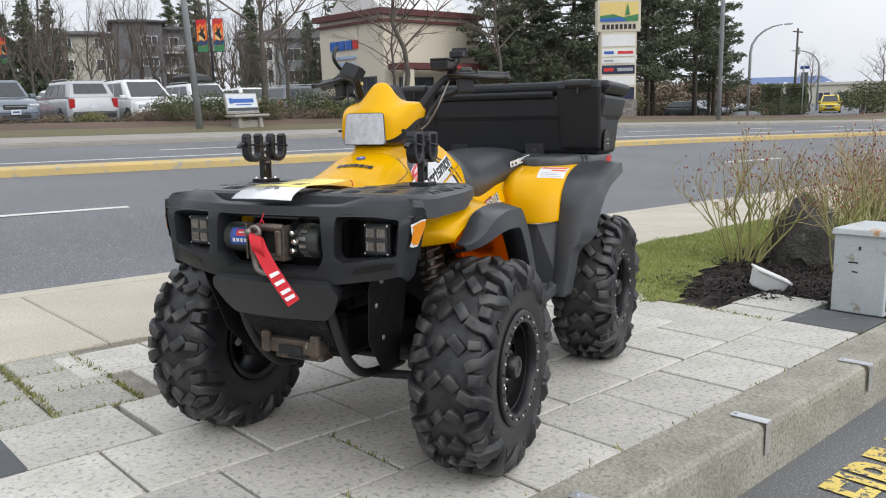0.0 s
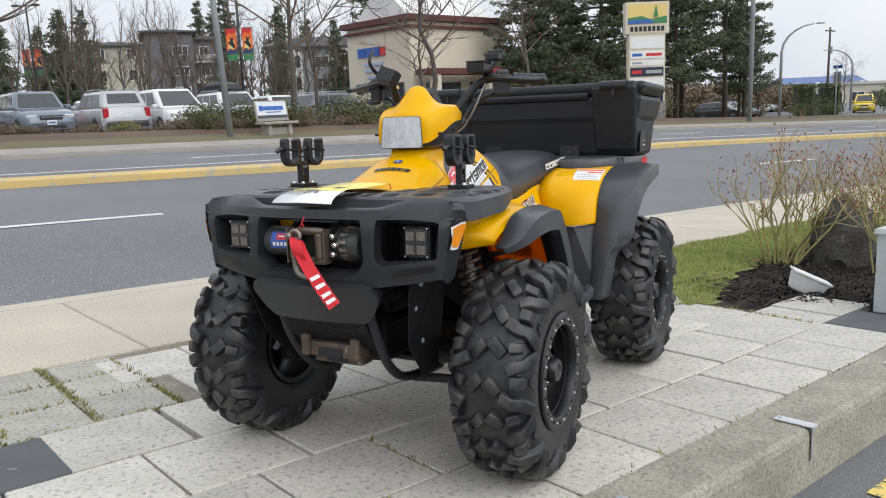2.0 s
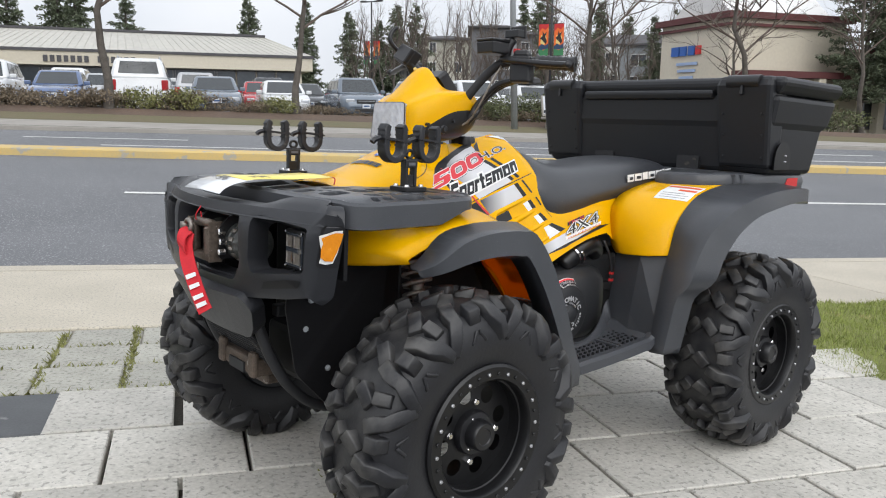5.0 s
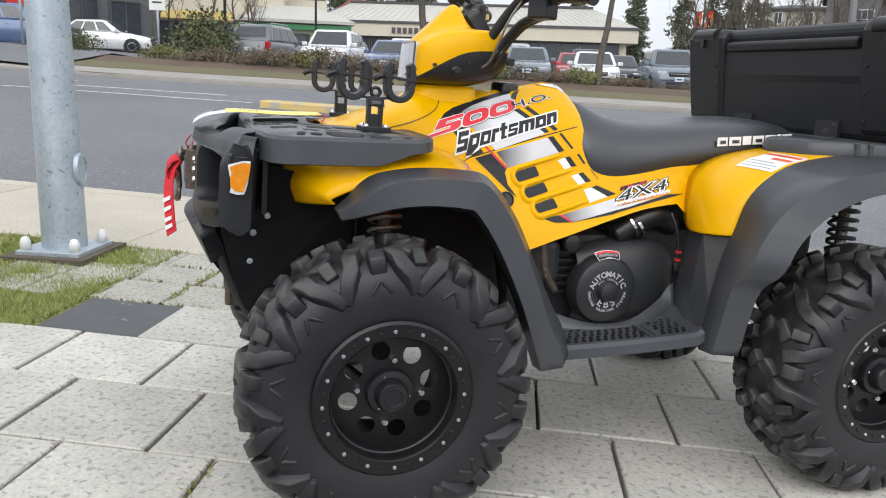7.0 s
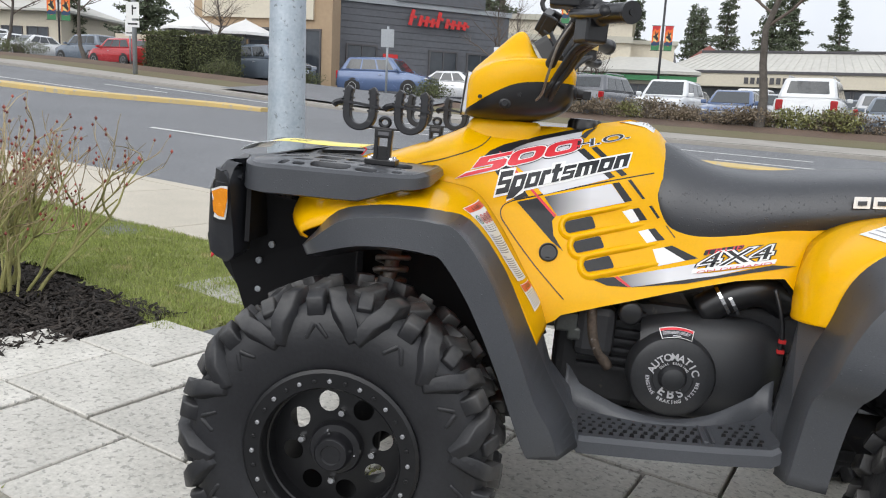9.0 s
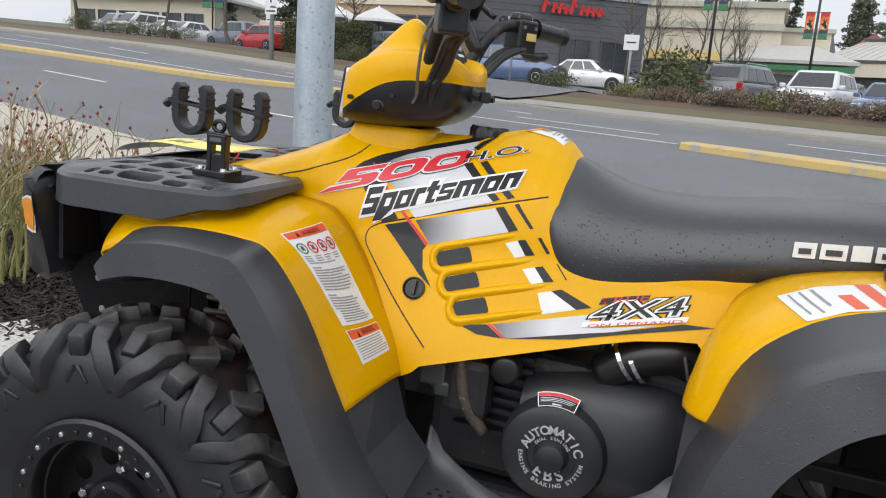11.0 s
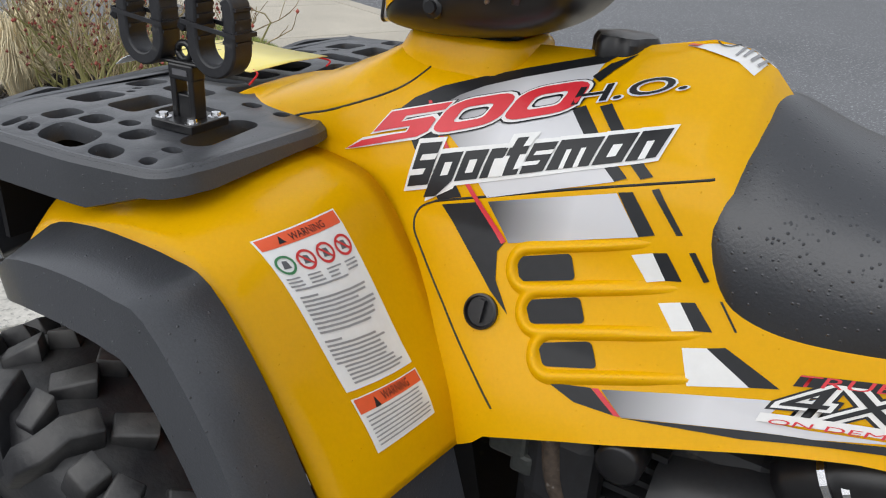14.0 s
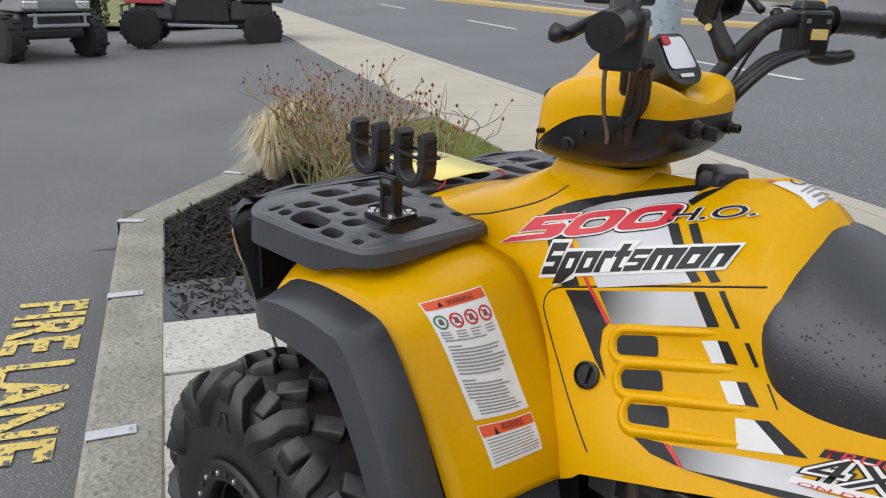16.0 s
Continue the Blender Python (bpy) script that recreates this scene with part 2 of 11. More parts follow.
def structure(name, bm, material, label, category="ground", m=None, smooth_shade=False, kind="structure"):
    ob = new(name, mesh_of(name, bm, material, smooth_shade))
    ob.matrix_world = SITE @ (m or Matrix())
    return tagged(ob, label, category, kind=kind)


def thing(name, label, category, m=None, group="", kind=""):
    """An empty that parents the parts of one thing. m: its pose in the paving's frame."""
    ob = new(name)
    ob.empty_display_size = 0.1
    ob.matrix_world = SITE @ (m or Matrix())
    return tagged(ob, label, category, group, kind)


def upright(u, v, z=None, yaw=0.0, s=1.0):
    """Pose of a thing that stands plumb on the land, turned against the street by yaw."""
    p = st(u, v, gz(u, v) if z is None else z)
    lean = SITE.inverted() @ Matrix.Rotation(ANG + radians(yaw), 4, "Z") @ Matrix.Scale(s, 4)
    return Matrix.Translation(p) @ lean


def part(name, bm, material, parent, label="", smooth_shade=False, bevel=0.0, solid=0.0, sub=0, auto=0.0):
    ob = new(name, bm if isinstance(bm, bpy.types.Mesh) else mesh_of(name, bm, material, smooth_shade or sub > 0))
    ob.parent = parent
    if label:
        ob["label"] = label
    if solid:
        md = ob.modifiers.new("thickness", "SOLIDIFY")
        md.thickness, md.offset = solid, -1
    if bevel:
        md = ob.modifiers.new("edges", "BEVEL")
        md.width, md.segments, md.limit_method, md.angle_limit = bevel, 2, "ANGLE", radians(35)
    if sub:
        md = ob.modifiers.new("rounding", "SUBSURF")
        md.levels = md.render_levels = sub
    if auto:
        me = ob.data
        me.polygons.foreach_set("use_smooth", [True] * len(me.polygons))
        me.set_sharp_from_angle(angle=radians(auto))
    return ob


def box(bm, cx, cy, cz, sx, sy, sz, m=None, taper=1.0):
    """A box by its middle and full sizes; taper shrinks its top."""
    vs = []
    for z in (-0.5, 0.5):
        k = taper if z > 0 else 1.0
        for x, y in ((-0.5, -0.5), (0.5, -0.5), (0.5, 0.5), (-0.5, 0.5)):
            p = Vector((cx + x * sx * k, cy + y * sy * k, cz + z * sz))
            vs.append(bm.verts.new(m @ p if m else p))
    for f in ((0, 3, 2, 1), (4, 5, 6, 7), (0, 1, 5, 4), (1, 2, 6, 5), (2, 3, 7, 6), (3, 0, 4, 7)):
        bm.faces.new([vs[i] for i in f])
    return vs


def boxes(*rows, m=None):
    bm = bmesh.new()
    for r in rows:
        box(bm, *r[:6], m=m, taper=r[6] if len(r) > 6 else 1.0)
    return bm


def tube(bm, pts, r, n=8, r1=None, caps=True):
    """A round tube along points; r may be one number or one for each point."""
    pts = [Vector(p) for p in pts]
    k = len(pts)
    rs = r if isinstance(r, (list, tuple)) else [r + ((r1 if r1 is not None else r) - r) * i / max(k - 1, 1) for i in range(k)]
    up = Vector((0.13, 0.21, 0.97))
    rings = []
    for i, p in enumerate(pts):
        d = (pts[min(i + 1, k - 1)] - pts[max(i - 1, 0)]).normalized()
        if abs(d.dot(up)) > 0.98:
            up = Vector((0.97, 0.1, 0.1))
        a = d.cross(up).normalized()
        b = a.cross(d).normalized()
        up = b
        rings.append([bm.verts.new(p + (a * math.cos(q) + b * math.sin(q)) * rs[i]) for q in (2 * math.pi * j / n for j in range(n))])
    for A, B in zip(rings, rings[1:]):
        for j in range(n):
            bm.faces.new((A[j], A[(j + 1) % n], B[(j + 1) % n], B[j]))
    if caps:
        bm.faces.new(rings[0][::-1])
        bm.faces.new(rings[-1])
    return rings


def lathe(bm, prof, n=32, axis="Y", at=(0, 0, 0), a0=0.0, caps=True):
    """A turned shape: prof is (distance along the axis, radius)."""
    at = Vector(at)
    rings = []
    for h, r in prof:
        ring = []
        for j in range(n):
            q = 2 * math.pi * j / n + a0
            c, s = r * math.cos(q), r * math.sin(q)
            ring.append(bm.verts.new(at + (Vector((c, h, s)) if axis == "Y" else Vector((c, s, h)) if axis == "Z" else Vector((h, c, s)))))
        rings.append(ring)
    for A, B in zip(rings, rings[1:]):
        for j in range(n):
            bm.faces.new((A[j], B[j], B[(j + 1) % n], A[(j + 1) % n]))
    if caps and prof[0][1] > 1e-5:
        bm.faces.new(rings[0])
    if caps and prof[-1][1] > 1e-5:
        bm.faces.new(rings[-1][::-1])
    bmesh.ops.recalc_face_normals(bm, faces=bm.faces)
    return rings


def prism(bm, outline, z0, z1, m=None):
    """An outline (x, y) drawn up from z0 to z1."""
    f = (lambda p: m @ Vector(p)) if m else Vector
    lo = [bm.verts.new(f((x, y, z0))) for x, y in outline]
    hi = [bm.verts.new(f((x, y, z1))) for x, y in outline]
    k = len(outline)
    for i in range(k):
        bm.faces.new((lo[i], lo[(i + 1) % k], hi[(i + 1) % k], hi[i]))
    bm.faces.new(lo[::-1])
    bm.faces.new(hi)


def loft(bm, sections, close=False, ends=False):
    rows = [[bm.verts.new(p) for p in s] for s in sections]
    for A, B in zip(rows, rows[1:]):
        k = len(A)
        for i in range(k if close else k - 1):
            bm.faces.new((A[i], A[(i + 1) % k], B[(i + 1) % k], B[i]))
    if ends:
        bm.faces.new(rows[0][::-1])
        bm.faces.new(rows[-1])
    bmesh.ops.recalc_face_normals(bm, faces=bm.faces)
    return rows


def sheet(u0, u1, v0, v1, nu, nv, dz):
    """A strip of land in the street frame that follows its height."""
    bm = bmesh.new()
    g = [[bm.verts.new(st(u0 + (u1 - u0) * i / nu, v0 + (v1 - v0) * j / nv, gz(u0 + (u1 - u0) * i / nu, v0 + (v1 - v0) * j / nv) + dz)) for j in range(nv + 1)] for i in range(nu + 1)]
    for i in range(nu):
        for j in range(nv):
            bm.faces.new((g[i][j], g[i + 1][j], g[i + 1][j + 1], g[i][j + 1]))
    return bm


def flat(outline, z, m=None, z0=None):
    bm = bmesh.new()
    if z0 is None:
        vs = [bm.verts.new((m or Matrix()) @ Vector((x, y, z))) for x, y in outline]
        bm.faces.new(vs)
    else:
        prism(bm, outline, z0, z, m)
    return bm


def kerb_run(u0, u1, v0, v1, n, h, base=None):
    """A kerb of width v0..v1 and height h over the land."""
    bm = bmesh.new()
    rows = []
    for i in range(n + 1):
        u = u0 + (u1 - u0) * i / n
        z = gz(u, base if base is not None else v0)
        rows.append([st(u, v0, z - 0.1), st(u, v0, z + h - 0.015), st(u, v0 + 0.02, z + h), st(u, v1, z + h), st(u, v1, z - 0.1)])
    loft(bm, rows)
    return bm


def glyphs(text, size, m, material, name, parent, depth=0.0, spacing=1.0, bold=0.0):
    """Lettering in the built-in font as a mesh, drawn in the plane of m."""
    cu = bpy.data.curves.new(name, "FONT")
    cu.body, cu.size, cu.align_x, cu.extrude, cu.space_character = text, size, "CENTER", depth, spacing
    cu.offset = bold
    tmp = bpy.data.objects.new(name, cu)
    me = bpy.data.meshes.new_from_object(tmp)
    bpy.data.objects.remove(tmp)
    me.transform(m)
    me.materials.clear()
    me.materials.append(material)
    ob = new(name, me)
    ob.parent = parent
    return ob

# ---- land, road, paving ----
def land():
    us = [-600, -250, -120, -70, -45, -30, -20, -14, -10, -8, -6.5, -5.6, -5.2, -4.9, -4.6, -3, -1, 1, 3, 6, 10, 16, 24, 34, 46, 60, 80, 110, 160, 260, 600]
    vs = [-400, -120, -40, -15, -6, -3, -1.6, -1.13, -1.1, -0.6, 0, 0.6, 1.2, 1.7, 2.5, 3.2, 3.22, 6, 9, 12, 14.5, 17, 18.6, 20.6, 24, 28, 32, 40, 52, 65, 90, 120, 250, 700]
    bm = bmesh.new()
    g = [[bm.verts.new(st(u, v, gz(u, v) - 0.03)) for v in vs] for u in us]
    for i in range(len(us) - 1):
        for j in range(len(vs) - 1):
            bm.faces.new((g[i][j], g[i + 1][j], g[i + 1][j + 1], g[i][j + 1]))
    return bm


structure("ground", land(), M_far, "dull green and brown land to the horizon")
structure("road", sheet(-300, 300, 3.2, 17.05, 120, 8, 0.0), M_asphalt_road, "grey worn asphalt road with four lanes", "road")
structure("parking_lot", sheet(-60, 60, -40, -1.135, 60, 30, 0.0), M_asphalt, "dark asphalt car park beside the paving", "car park")
structure("driveway", sheet(-60, -3.52, -1.25, 1.6, 80, 14, 0.004), M_asphalt, "grey asphalt driveway between car park and sidewalk", "driveway")
structure("far_lawn", sheet(25.5, 60, 18.55, 33, 20, 8, 0.05), M_vergegrass, "lawn round the tall sign across the road", "grass")
structure("far_parking_lot", sheet(58, 130, 19.4, 60, 36, 12, 0.02), M_asphalt_road, "asphalt car park beyond the pines", "car park")
structure("far_parking_lot", sheet(-60, 26, 21.6, 60, 43, 12, 0.01), M_asphalt_road, "asphalt car park across the road", "car park")
structure("bank", sheet(-80, 80, 19.4, 21.7, 60, 4, 0.09), M_verge, "brown bark-covered planting bank across the road", "bank")
structure("verge", sheet(-80, 120, 18.0, 19.5, 60, 3, 0.10), M_vergegrass, "worn grass strip along the far sidewalk", "grass")
structure("far_pavement", sheet(-120, 140, 16.5, 18.05, 80, 3, 0.095), M_farkerb, "pale concrete sidewalk across the road", "sidewalk")
structure("far_kerb", kerb_run(-120, 140, 16.3, 16.52, 100, 0.1), M_farkerb, "grey concrete kerb across the road", "kerb")
structure("side_street", sheet(-19.5, -12.6, 17.0, 40, 7, 12, 0.16), M_asphalt_road, "asphalt side street mouth across the road", "road")

# yellow-edged median islands, each a real step
def median(u0, u1):
    bm = bmesh.new()
    rows = []
    n = max(int((u1 - u0) / 1.5), 3)
    for i in range(n + 1):
        u = u0 + (u1 - u0) * i / n
        e = min(i, n - i) / n
        w = 0.4 if 0 < i < n else 0.25
        v = 11.1 + (2.1 * smooth(-18.6, -14.0, u) - 0.09 * max(-18.6 - u, 0) - 0.35 if u < -9 else 0.0)
        z = gz(u, v)
        rows.append([st(u, v - w, z - 0.05), st(u, v - w, z + 0.085), st(u, v - w + 0.04, z + 0.105), st(u, v + w - 0.05, z + 0.115), st(u, v + w, z + 0.1), st(u, v + w, z - 0.05)])
    loft(bm, rows, ends=True)
    return bm


structure("median_kerb", median(-4.6, 90), M_yellow_paint, "worn yellow-painted concrete median kerb", "median")
structure("median_kerb", median(-45, -13.4), M_yellow_paint, "worn yellow-painted concrete median kerb", "median")


def dashes(rows, w=0.12):
    bm = bmesh.new()
    for u0, u1, v in rows:
        n = max(int(abs(u1 - u0) / 2), 1)
        for i in range(n):
            a, b = u0 + (u1 - u0) * i / n, u0 + (u1 - u0) * (i + 1) / n
            bm.faces.new([bm.verts.new(st(u, q, gz(u, q) + 0.008)) for u, q in ((a, v - w / 2), (b, v - w / 2), (b, v + w / 2), (a, v + w / 2))])
    return bm


structure("lane_lines", dashes([(k * 9.0 - 1.7, k * 9.0 + 1.5, 7.15) for k in range(-9, 14)] + [(k * 9.0 - 4, k * 9.0 - 1, 14.45) for k in range(-9, 12)] + [(-2.5, 60, 12.9), (-80, -19, 12.4), (-9.8, -5, 11.6), (-9.4, -6, 13.0), (-21, -12, 15.6)]), M_white_line, "white painted lane lines on the road", "road marking")

# near kerb and sidewalk slabs
structure("kerb_near", kerb_run(-90, 90, 3.24, 3.08, 90, 0.13, base=3.23), M_walk, "pale concrete kerb along the road", "kerb")


def slab_mesh(name, w, d, h, material, bev=0.006):
    """A slab with worn, bevelled upper edges; its top lies at z = 0."""
    bm = bmesh.new()
    for a, z in ((0, -h), (0, -bev), (bev, 0)):
        for x, y in ((0, 0), (w, 0), (w, d), (0, d)):
            bm.verts.new((x + (a if x == 0 else -a), y + (a if y == 0 else -a), z))
    bm.verts.ensure_lookup_table()
    v = bm.verts
    for r in (0, 4):
        for i in range(4):
            bm.faces.new((v[r + i], v[r + (i + 1) % 4], v[r + 4 + (i + 1) % 4], v[r + 4 + i]))
    bm.faces.new(v[8:12])
    return mesh_of(name, bm, material)


def lay(me, name, parent, u, v, z=0.0, turn=0.0, tip=0.0):
    ob = new(name, me)
    ob.parent = parent
    ob.matrix_local = Matrix.Translation((u, v, z)) @ Matrix.Rotation(radians(turn), 4, "Z") @ Matrix.Rotation(radians(tip), 4, "X")
    return ob


sidewalk = thing("pavement", "pale buff concrete sidewalk of large slabs", "sidewalk", STREET, kind="structure")
walk_slab = slab_mesh("slab", 1.462, 1.5, 0.1, M_walk, 0.008)
for k in range(-40, 30):
    u = -0.742 + 1.47 * k
    lay(walk_slab, "slab", sidewalk, u, 1.575, 0.0 if u > -5.5 else 0.0)
part("slab_bed", boxes((0, 2.33, -0.06, 100, 1.5, 0.08)), M_soil, sidewalk, "earth in the joints")

patio = thing("paving", "weathered concrete pavers, some mossy, with two dark slabs", "paving", STREET, kind="structure")
rng = random.Random(5)
paver_big = [slab_mesh("paver", 0.3935, d - 0.0045, 0.06, M_paver, 0.004) for d in (0.378, 0.387, 0.392, 0.402)]
paver_dark = slab_mesh("dark_slab", 0.397, 0.385, 0.06, M_slate, 0.005)
paver_old = slab_mesh("old_paver", 0.302, 0.294, 0.06, M_oldpaver, 0.006)
ROWS_V = [(-0.928, -0.05, -2.5, 2.4), (-0.543, 0.17, -2.06, 2.4), (-0.15, -0.04, -2.07, 2.0), (0.25, 0.17, -1.9, 2.0), (0.66, -0.04, -0.95, 1.75), (1.06, 0.17, -0.95, 1.75)]
for r, (v, off, lo, hi) in enumerate(ROWS_V):
    for k in range(-8, 9):
        u = off + 0.405 * k
        if u < lo - 0.2 or u + 0.4 > hi + 0.2:
            continue
        dark = (r == 0 and (u < -2.3 or u > 1.9)) or (r == 3 and u < -1.7)
        if r == 3 and -1.7 < u < -1.3:
            u -= 0.02
        ob = lay(paver_dark if dark else paver_big[(0, 2, 2, 3, 2, 3)[r]], "dark_slab" if dark else "paver", patio, u + 0.0055, v + 0.0055, rng.uniform(-0.004, 0.001), rng.uniform(-0.25, 0.25), rng.uniform(-0.2, 0.2))
for j in range(3):
    for k in range(5):
        lay(paver_old, "old_paver", patio, -0.95 - 0.31 * (k + 1) + 0.02 * j, 0.665 + 0.302 * j, -0.006 + rng.uniform(-0.004, 0.003), rng.uniform(-0.6, 0.6), rng.uniform(-0.4, 0.4))
part("paver_bed", boxes((0.0, 0.32, -0.07, 4.0, 2.5, 0.05)), M_joint, patio, "dark earth in the joints")
part("gravel_fill", boxes((-1.4, 1.12, -0.04, 1.3, 0.94, 0.05)), M_gravel, patio, "fine gravel between the old pavers")

# coping wall of exposed aggregate round the planting island


def coping():
    """The wall in plan: inner and outer line, swept with a face, a rounded edge and an upper side."""
    inner = [(12, -0.95), (2.4, -0.935), (-0.8, -0.925), (-3.36, -0.885), (-4.15, -0.36), (-4.85, -0.06), (-5.25, 0.25), (-5.7, 0.85), (-6.15, 1.55)]
    bm = bmesh.new()
    rows = []
    for i, (u, v) in enumerate(inner):
        a, b = inner[max(i - 1, 0)], inner[min(i + 1, len(inner) - 1)]
        d = Vector((b[0] - a[0], b[1] - a[1])).normalized()
        n = Vector((-d.y, d.x))
        w = 0.215
        p, q = Vector((u, v)), Vector((u, v)) + n * w
        e = Vector((u, v)) + n * (w - 0.022)
        rows.append([st(p.x, p.y, -0.14), st(p.x, p.y, -0.004), st(p.x + n.x * 0.008, p.y + n.y * 0.008, 0.004), st(e.x, e.y, 0.004), st(q.x - n.x * 0.006, q.y - n.y * 0.006, -0.006), st(q.x, q.y, -0.024), st(q.x, q.y, -0.24)])
    loft(bm, rows)
    return bm


structure("kerb_wall", coping(), M_kerb, "low weathered exposed-aggregate concrete kerb wall", "kerb")


def bracket(u, v, turn):
    """A bent strip of bare metal that hooks over the wall."""
    t = thing("wall_bracket", "bent bare metal strip hooked over the concrete wall", "bracket", STREET @ Matrix.Translation((u, v, 0.0)) @ Matrix.Rotation(radians(turn), 4, "Z"), group="brackets on the wall")
    part("strip", boxes((0, -0.055, 0.009, 0.045, 0.13, 0.004), (0, -0.12, -0.05, 0.045, 0.004, 0.11)), M_bracket, t, bevel=0.001)
    bm = bmesh.new()
    lathe(bm, [(0.0, 0.006), (0.003, 0.006), (0.004, 0.003)], 10, "Z", (0, -0.005, 0.011))
    part("screw", bm, M_galv, t, "small steel screw")
    return t


for u, v, turn in ((0.474, -1.03, 4), (1.42, -1.04, 4), (-1.35, -1.0, 3), (-2.36, -0.99, 2), (-3.33, -0.99, -14), (-4.22, -0.41, -34), (-0.42, -1.02, 3)):
    bracket(u, v, turn)

# far side of the driveway: a kerb with a strip of grass behind it
def drive_edge():
    bm = bmesh.new()
    rows = []
    for k in range(21):
        u, v = -16.4 - 0.25 * k * (1 if k > 12 else 0.2), -12 + 0.68 * k
        z = gz(u, v)
        rows.append([st(u + 0.16, v, z - 0.05), st(u + 0.15, v, z + 0.11), st(u + 0.12, v, z + 0.13), st(u, v, z + 0.13), st(u, v, z - 0.05)])
    loft(bm, rows)
    return bm


structure("kerb_drive", drive_edge(), M_walk, "pale concrete kerb across the driveway", "kerb")
structure("drive_lawn", sheet(-40, -18.5, -12, 1.5, 20, 12, 0.11), M_grass, "grass strip beyond the driveway", "grass")

# FIRE LANE in worn yellow letters, read from the car park
lane_text = thing("pavement_lettering", "worn yellow painted letters on the asphalt beside the kerb", "road marking", STREET @ pose(-2.22, -1.235, -0.196, 0, 0, -1.2))
glyphs("FIRE LANE", 0.36, Matrix.Translation((0.0, -0.27, 0.0)) @ Matrix.Diagonal((0.79, 1.04, 1, 1)), M_fire_paint, "letters", lane_text, bold=0.01)
glyphs("FIRE LANE", 0.36, Matrix.Translation((3.4, -0.27, 0.0)) @ Matrix.Diagonal((0.79, 1.04, 1, 1)), M_fire_paint, "letters", lane_text, bold=0.01)

# lawn, mulch and soil within the island
def patch(name, outline, z, material, label, category="ground", bumps=0.0, step=0.08):
    """Uneven ground within an outline of the street frame."""
    us, vs = [p[0] for p in outline], [p[1] for p in outline]

    def inside(x, y):
        hit = False
        for (x0, y0), (x1, y1) in zip(outline, outline[1:] + outline[:1]):
            if (y0 > y) != (y1 > y) and x < x0 + (y - y0) * (x1 - x0) / (y1 - y0):
                hit = not hit
        return hit
    bm = bmesh.new()
    grid = {}
    nu, nv = int((max(us) - min(us)) / step) + 1, int((max(vs) - min(vs)) / step) + 1
    for i in range(nu):
        for j in range(nv):
            u, v = min(us) + i * step, min(vs) + j * step
            if inside(u + step / 2, v + step / 2):
                q = []
                for a, b in ((i, j), (i + 1, j), (i + 1, j + 1), (i, j + 1)):
                    if (a, b) not in grid:
                        x, y = min(us) + a * step, min(vs) + b * step
                        h = bumps * noise.noise(Vector((x * 3, y * 3, 1.7))) + bumps * 0.6 * noise.noise(Vector((x * 11, y * 11, 4)))
                        grid[a, b] = bm.verts.new(st(x, y, z + h))
                    q.append(grid[a, b])
                bm.faces.new(q)
    return structure(name, bm, material, label, category, smooth_shade=True), inside


LAWN_L = [(-6.1, 1.57), (-5.65, 0.9), (-5.2, 0.4), (-4.5, 0.36), (-3.9, 0.3), (-3.0, 0.45), (-2.25, 0.25), (-1.98, 0.12), (-1.88, 0.27), (-1.87, 1.57)]
LAWN_R = [(1.8, 0.3), (2.0, 0.1), (2.5, 0.3), (3.0, 0.5), (3.9, 0.62), (6.0, 0.75), (12, 0.7), (12, 1.6), (1.8, 1.57)]
patch("mulch_left", [(-6.05, 1.5), (-5.68, 0.85), (-5.22, 0.25), (-4.82, -0.05), (-4.13, -0.36), (-3.36, -0.9), (-2.5, -0.93), (-2.47, -0.53), (-2.05, -0.53), (-1.9, 0.3), (-1.9, 1.5)], -0.035, M_mulch, "dark bark mulch bed", "mulch", 0.03, 0.05)
patch("mulch_right", [(1.9, 0.6), (1.95, -0.2), (2.35, -0.55), (2.4, -0.95), (9, -0.97), (9, 1.2), (2.5, 1.0)], -0.03, M_mulch, "dark bark mulch bed", "mulch", 0.04, 0.06)
lawn_l, in_l = patch("lawn_left", LAWN_L, -0.012, M_grass, "short green and brown lawn", "lawn", 0.02)
lawn_r, in_r = patch("lawn_right", LAWN_R, -0.005, M_grass, "short green lawn beside the sidewalk", "lawn", 0.025)


def blades(inside, box_uv, n, z, h, seed):
    r = random.Random(seed)
    verts, faces = [], []
    while n:
        u, v = r.uniform(box_uv[0], box_uv[1]), r.uniform(box_uv[2], box_uv[3])
        if not inside(u, v):
            continue
        n -= 1
        a, hh, w = r.uniform(0, 6.283), h * r.uniform(0.4, 1.2), r.uniform(0.0015, 0.003)
        p = st(u, v, z + 0.02 * noise.noise(Vector((u * 3, v * 3, 1.7))))
        side = Vector((math.cos(a), math.sin(a), 0)) * w
        lean = Vector((r.uniform(-1, 1), r.uniform(-1, 1), 0)) * hh * 0.6
        k = len(verts)
        verts += [p - side, p + side, p + lean + Vector((0, 0, hh))]
        faces.append((k, k + 1, k + 2))
    me = bpy.data.meshes.new("grass_blades")
    me.from_pydata(verts, [], faces)
    me.materials.append(M_blade)
    ob = new("grass_blades", me)
    ob.matrix_world = SITE.copy()
    return tagged(ob, "short green grass blades", "grass", kind="stuff")


blades(in_l, (-6.1, -1.85, 0.1, 1.57), 60000, -0.015, 0.03, 3)
blades(in_r, (1.8, 7, 0.1, 1.6), 42000, -0.008, 0.034, 4)


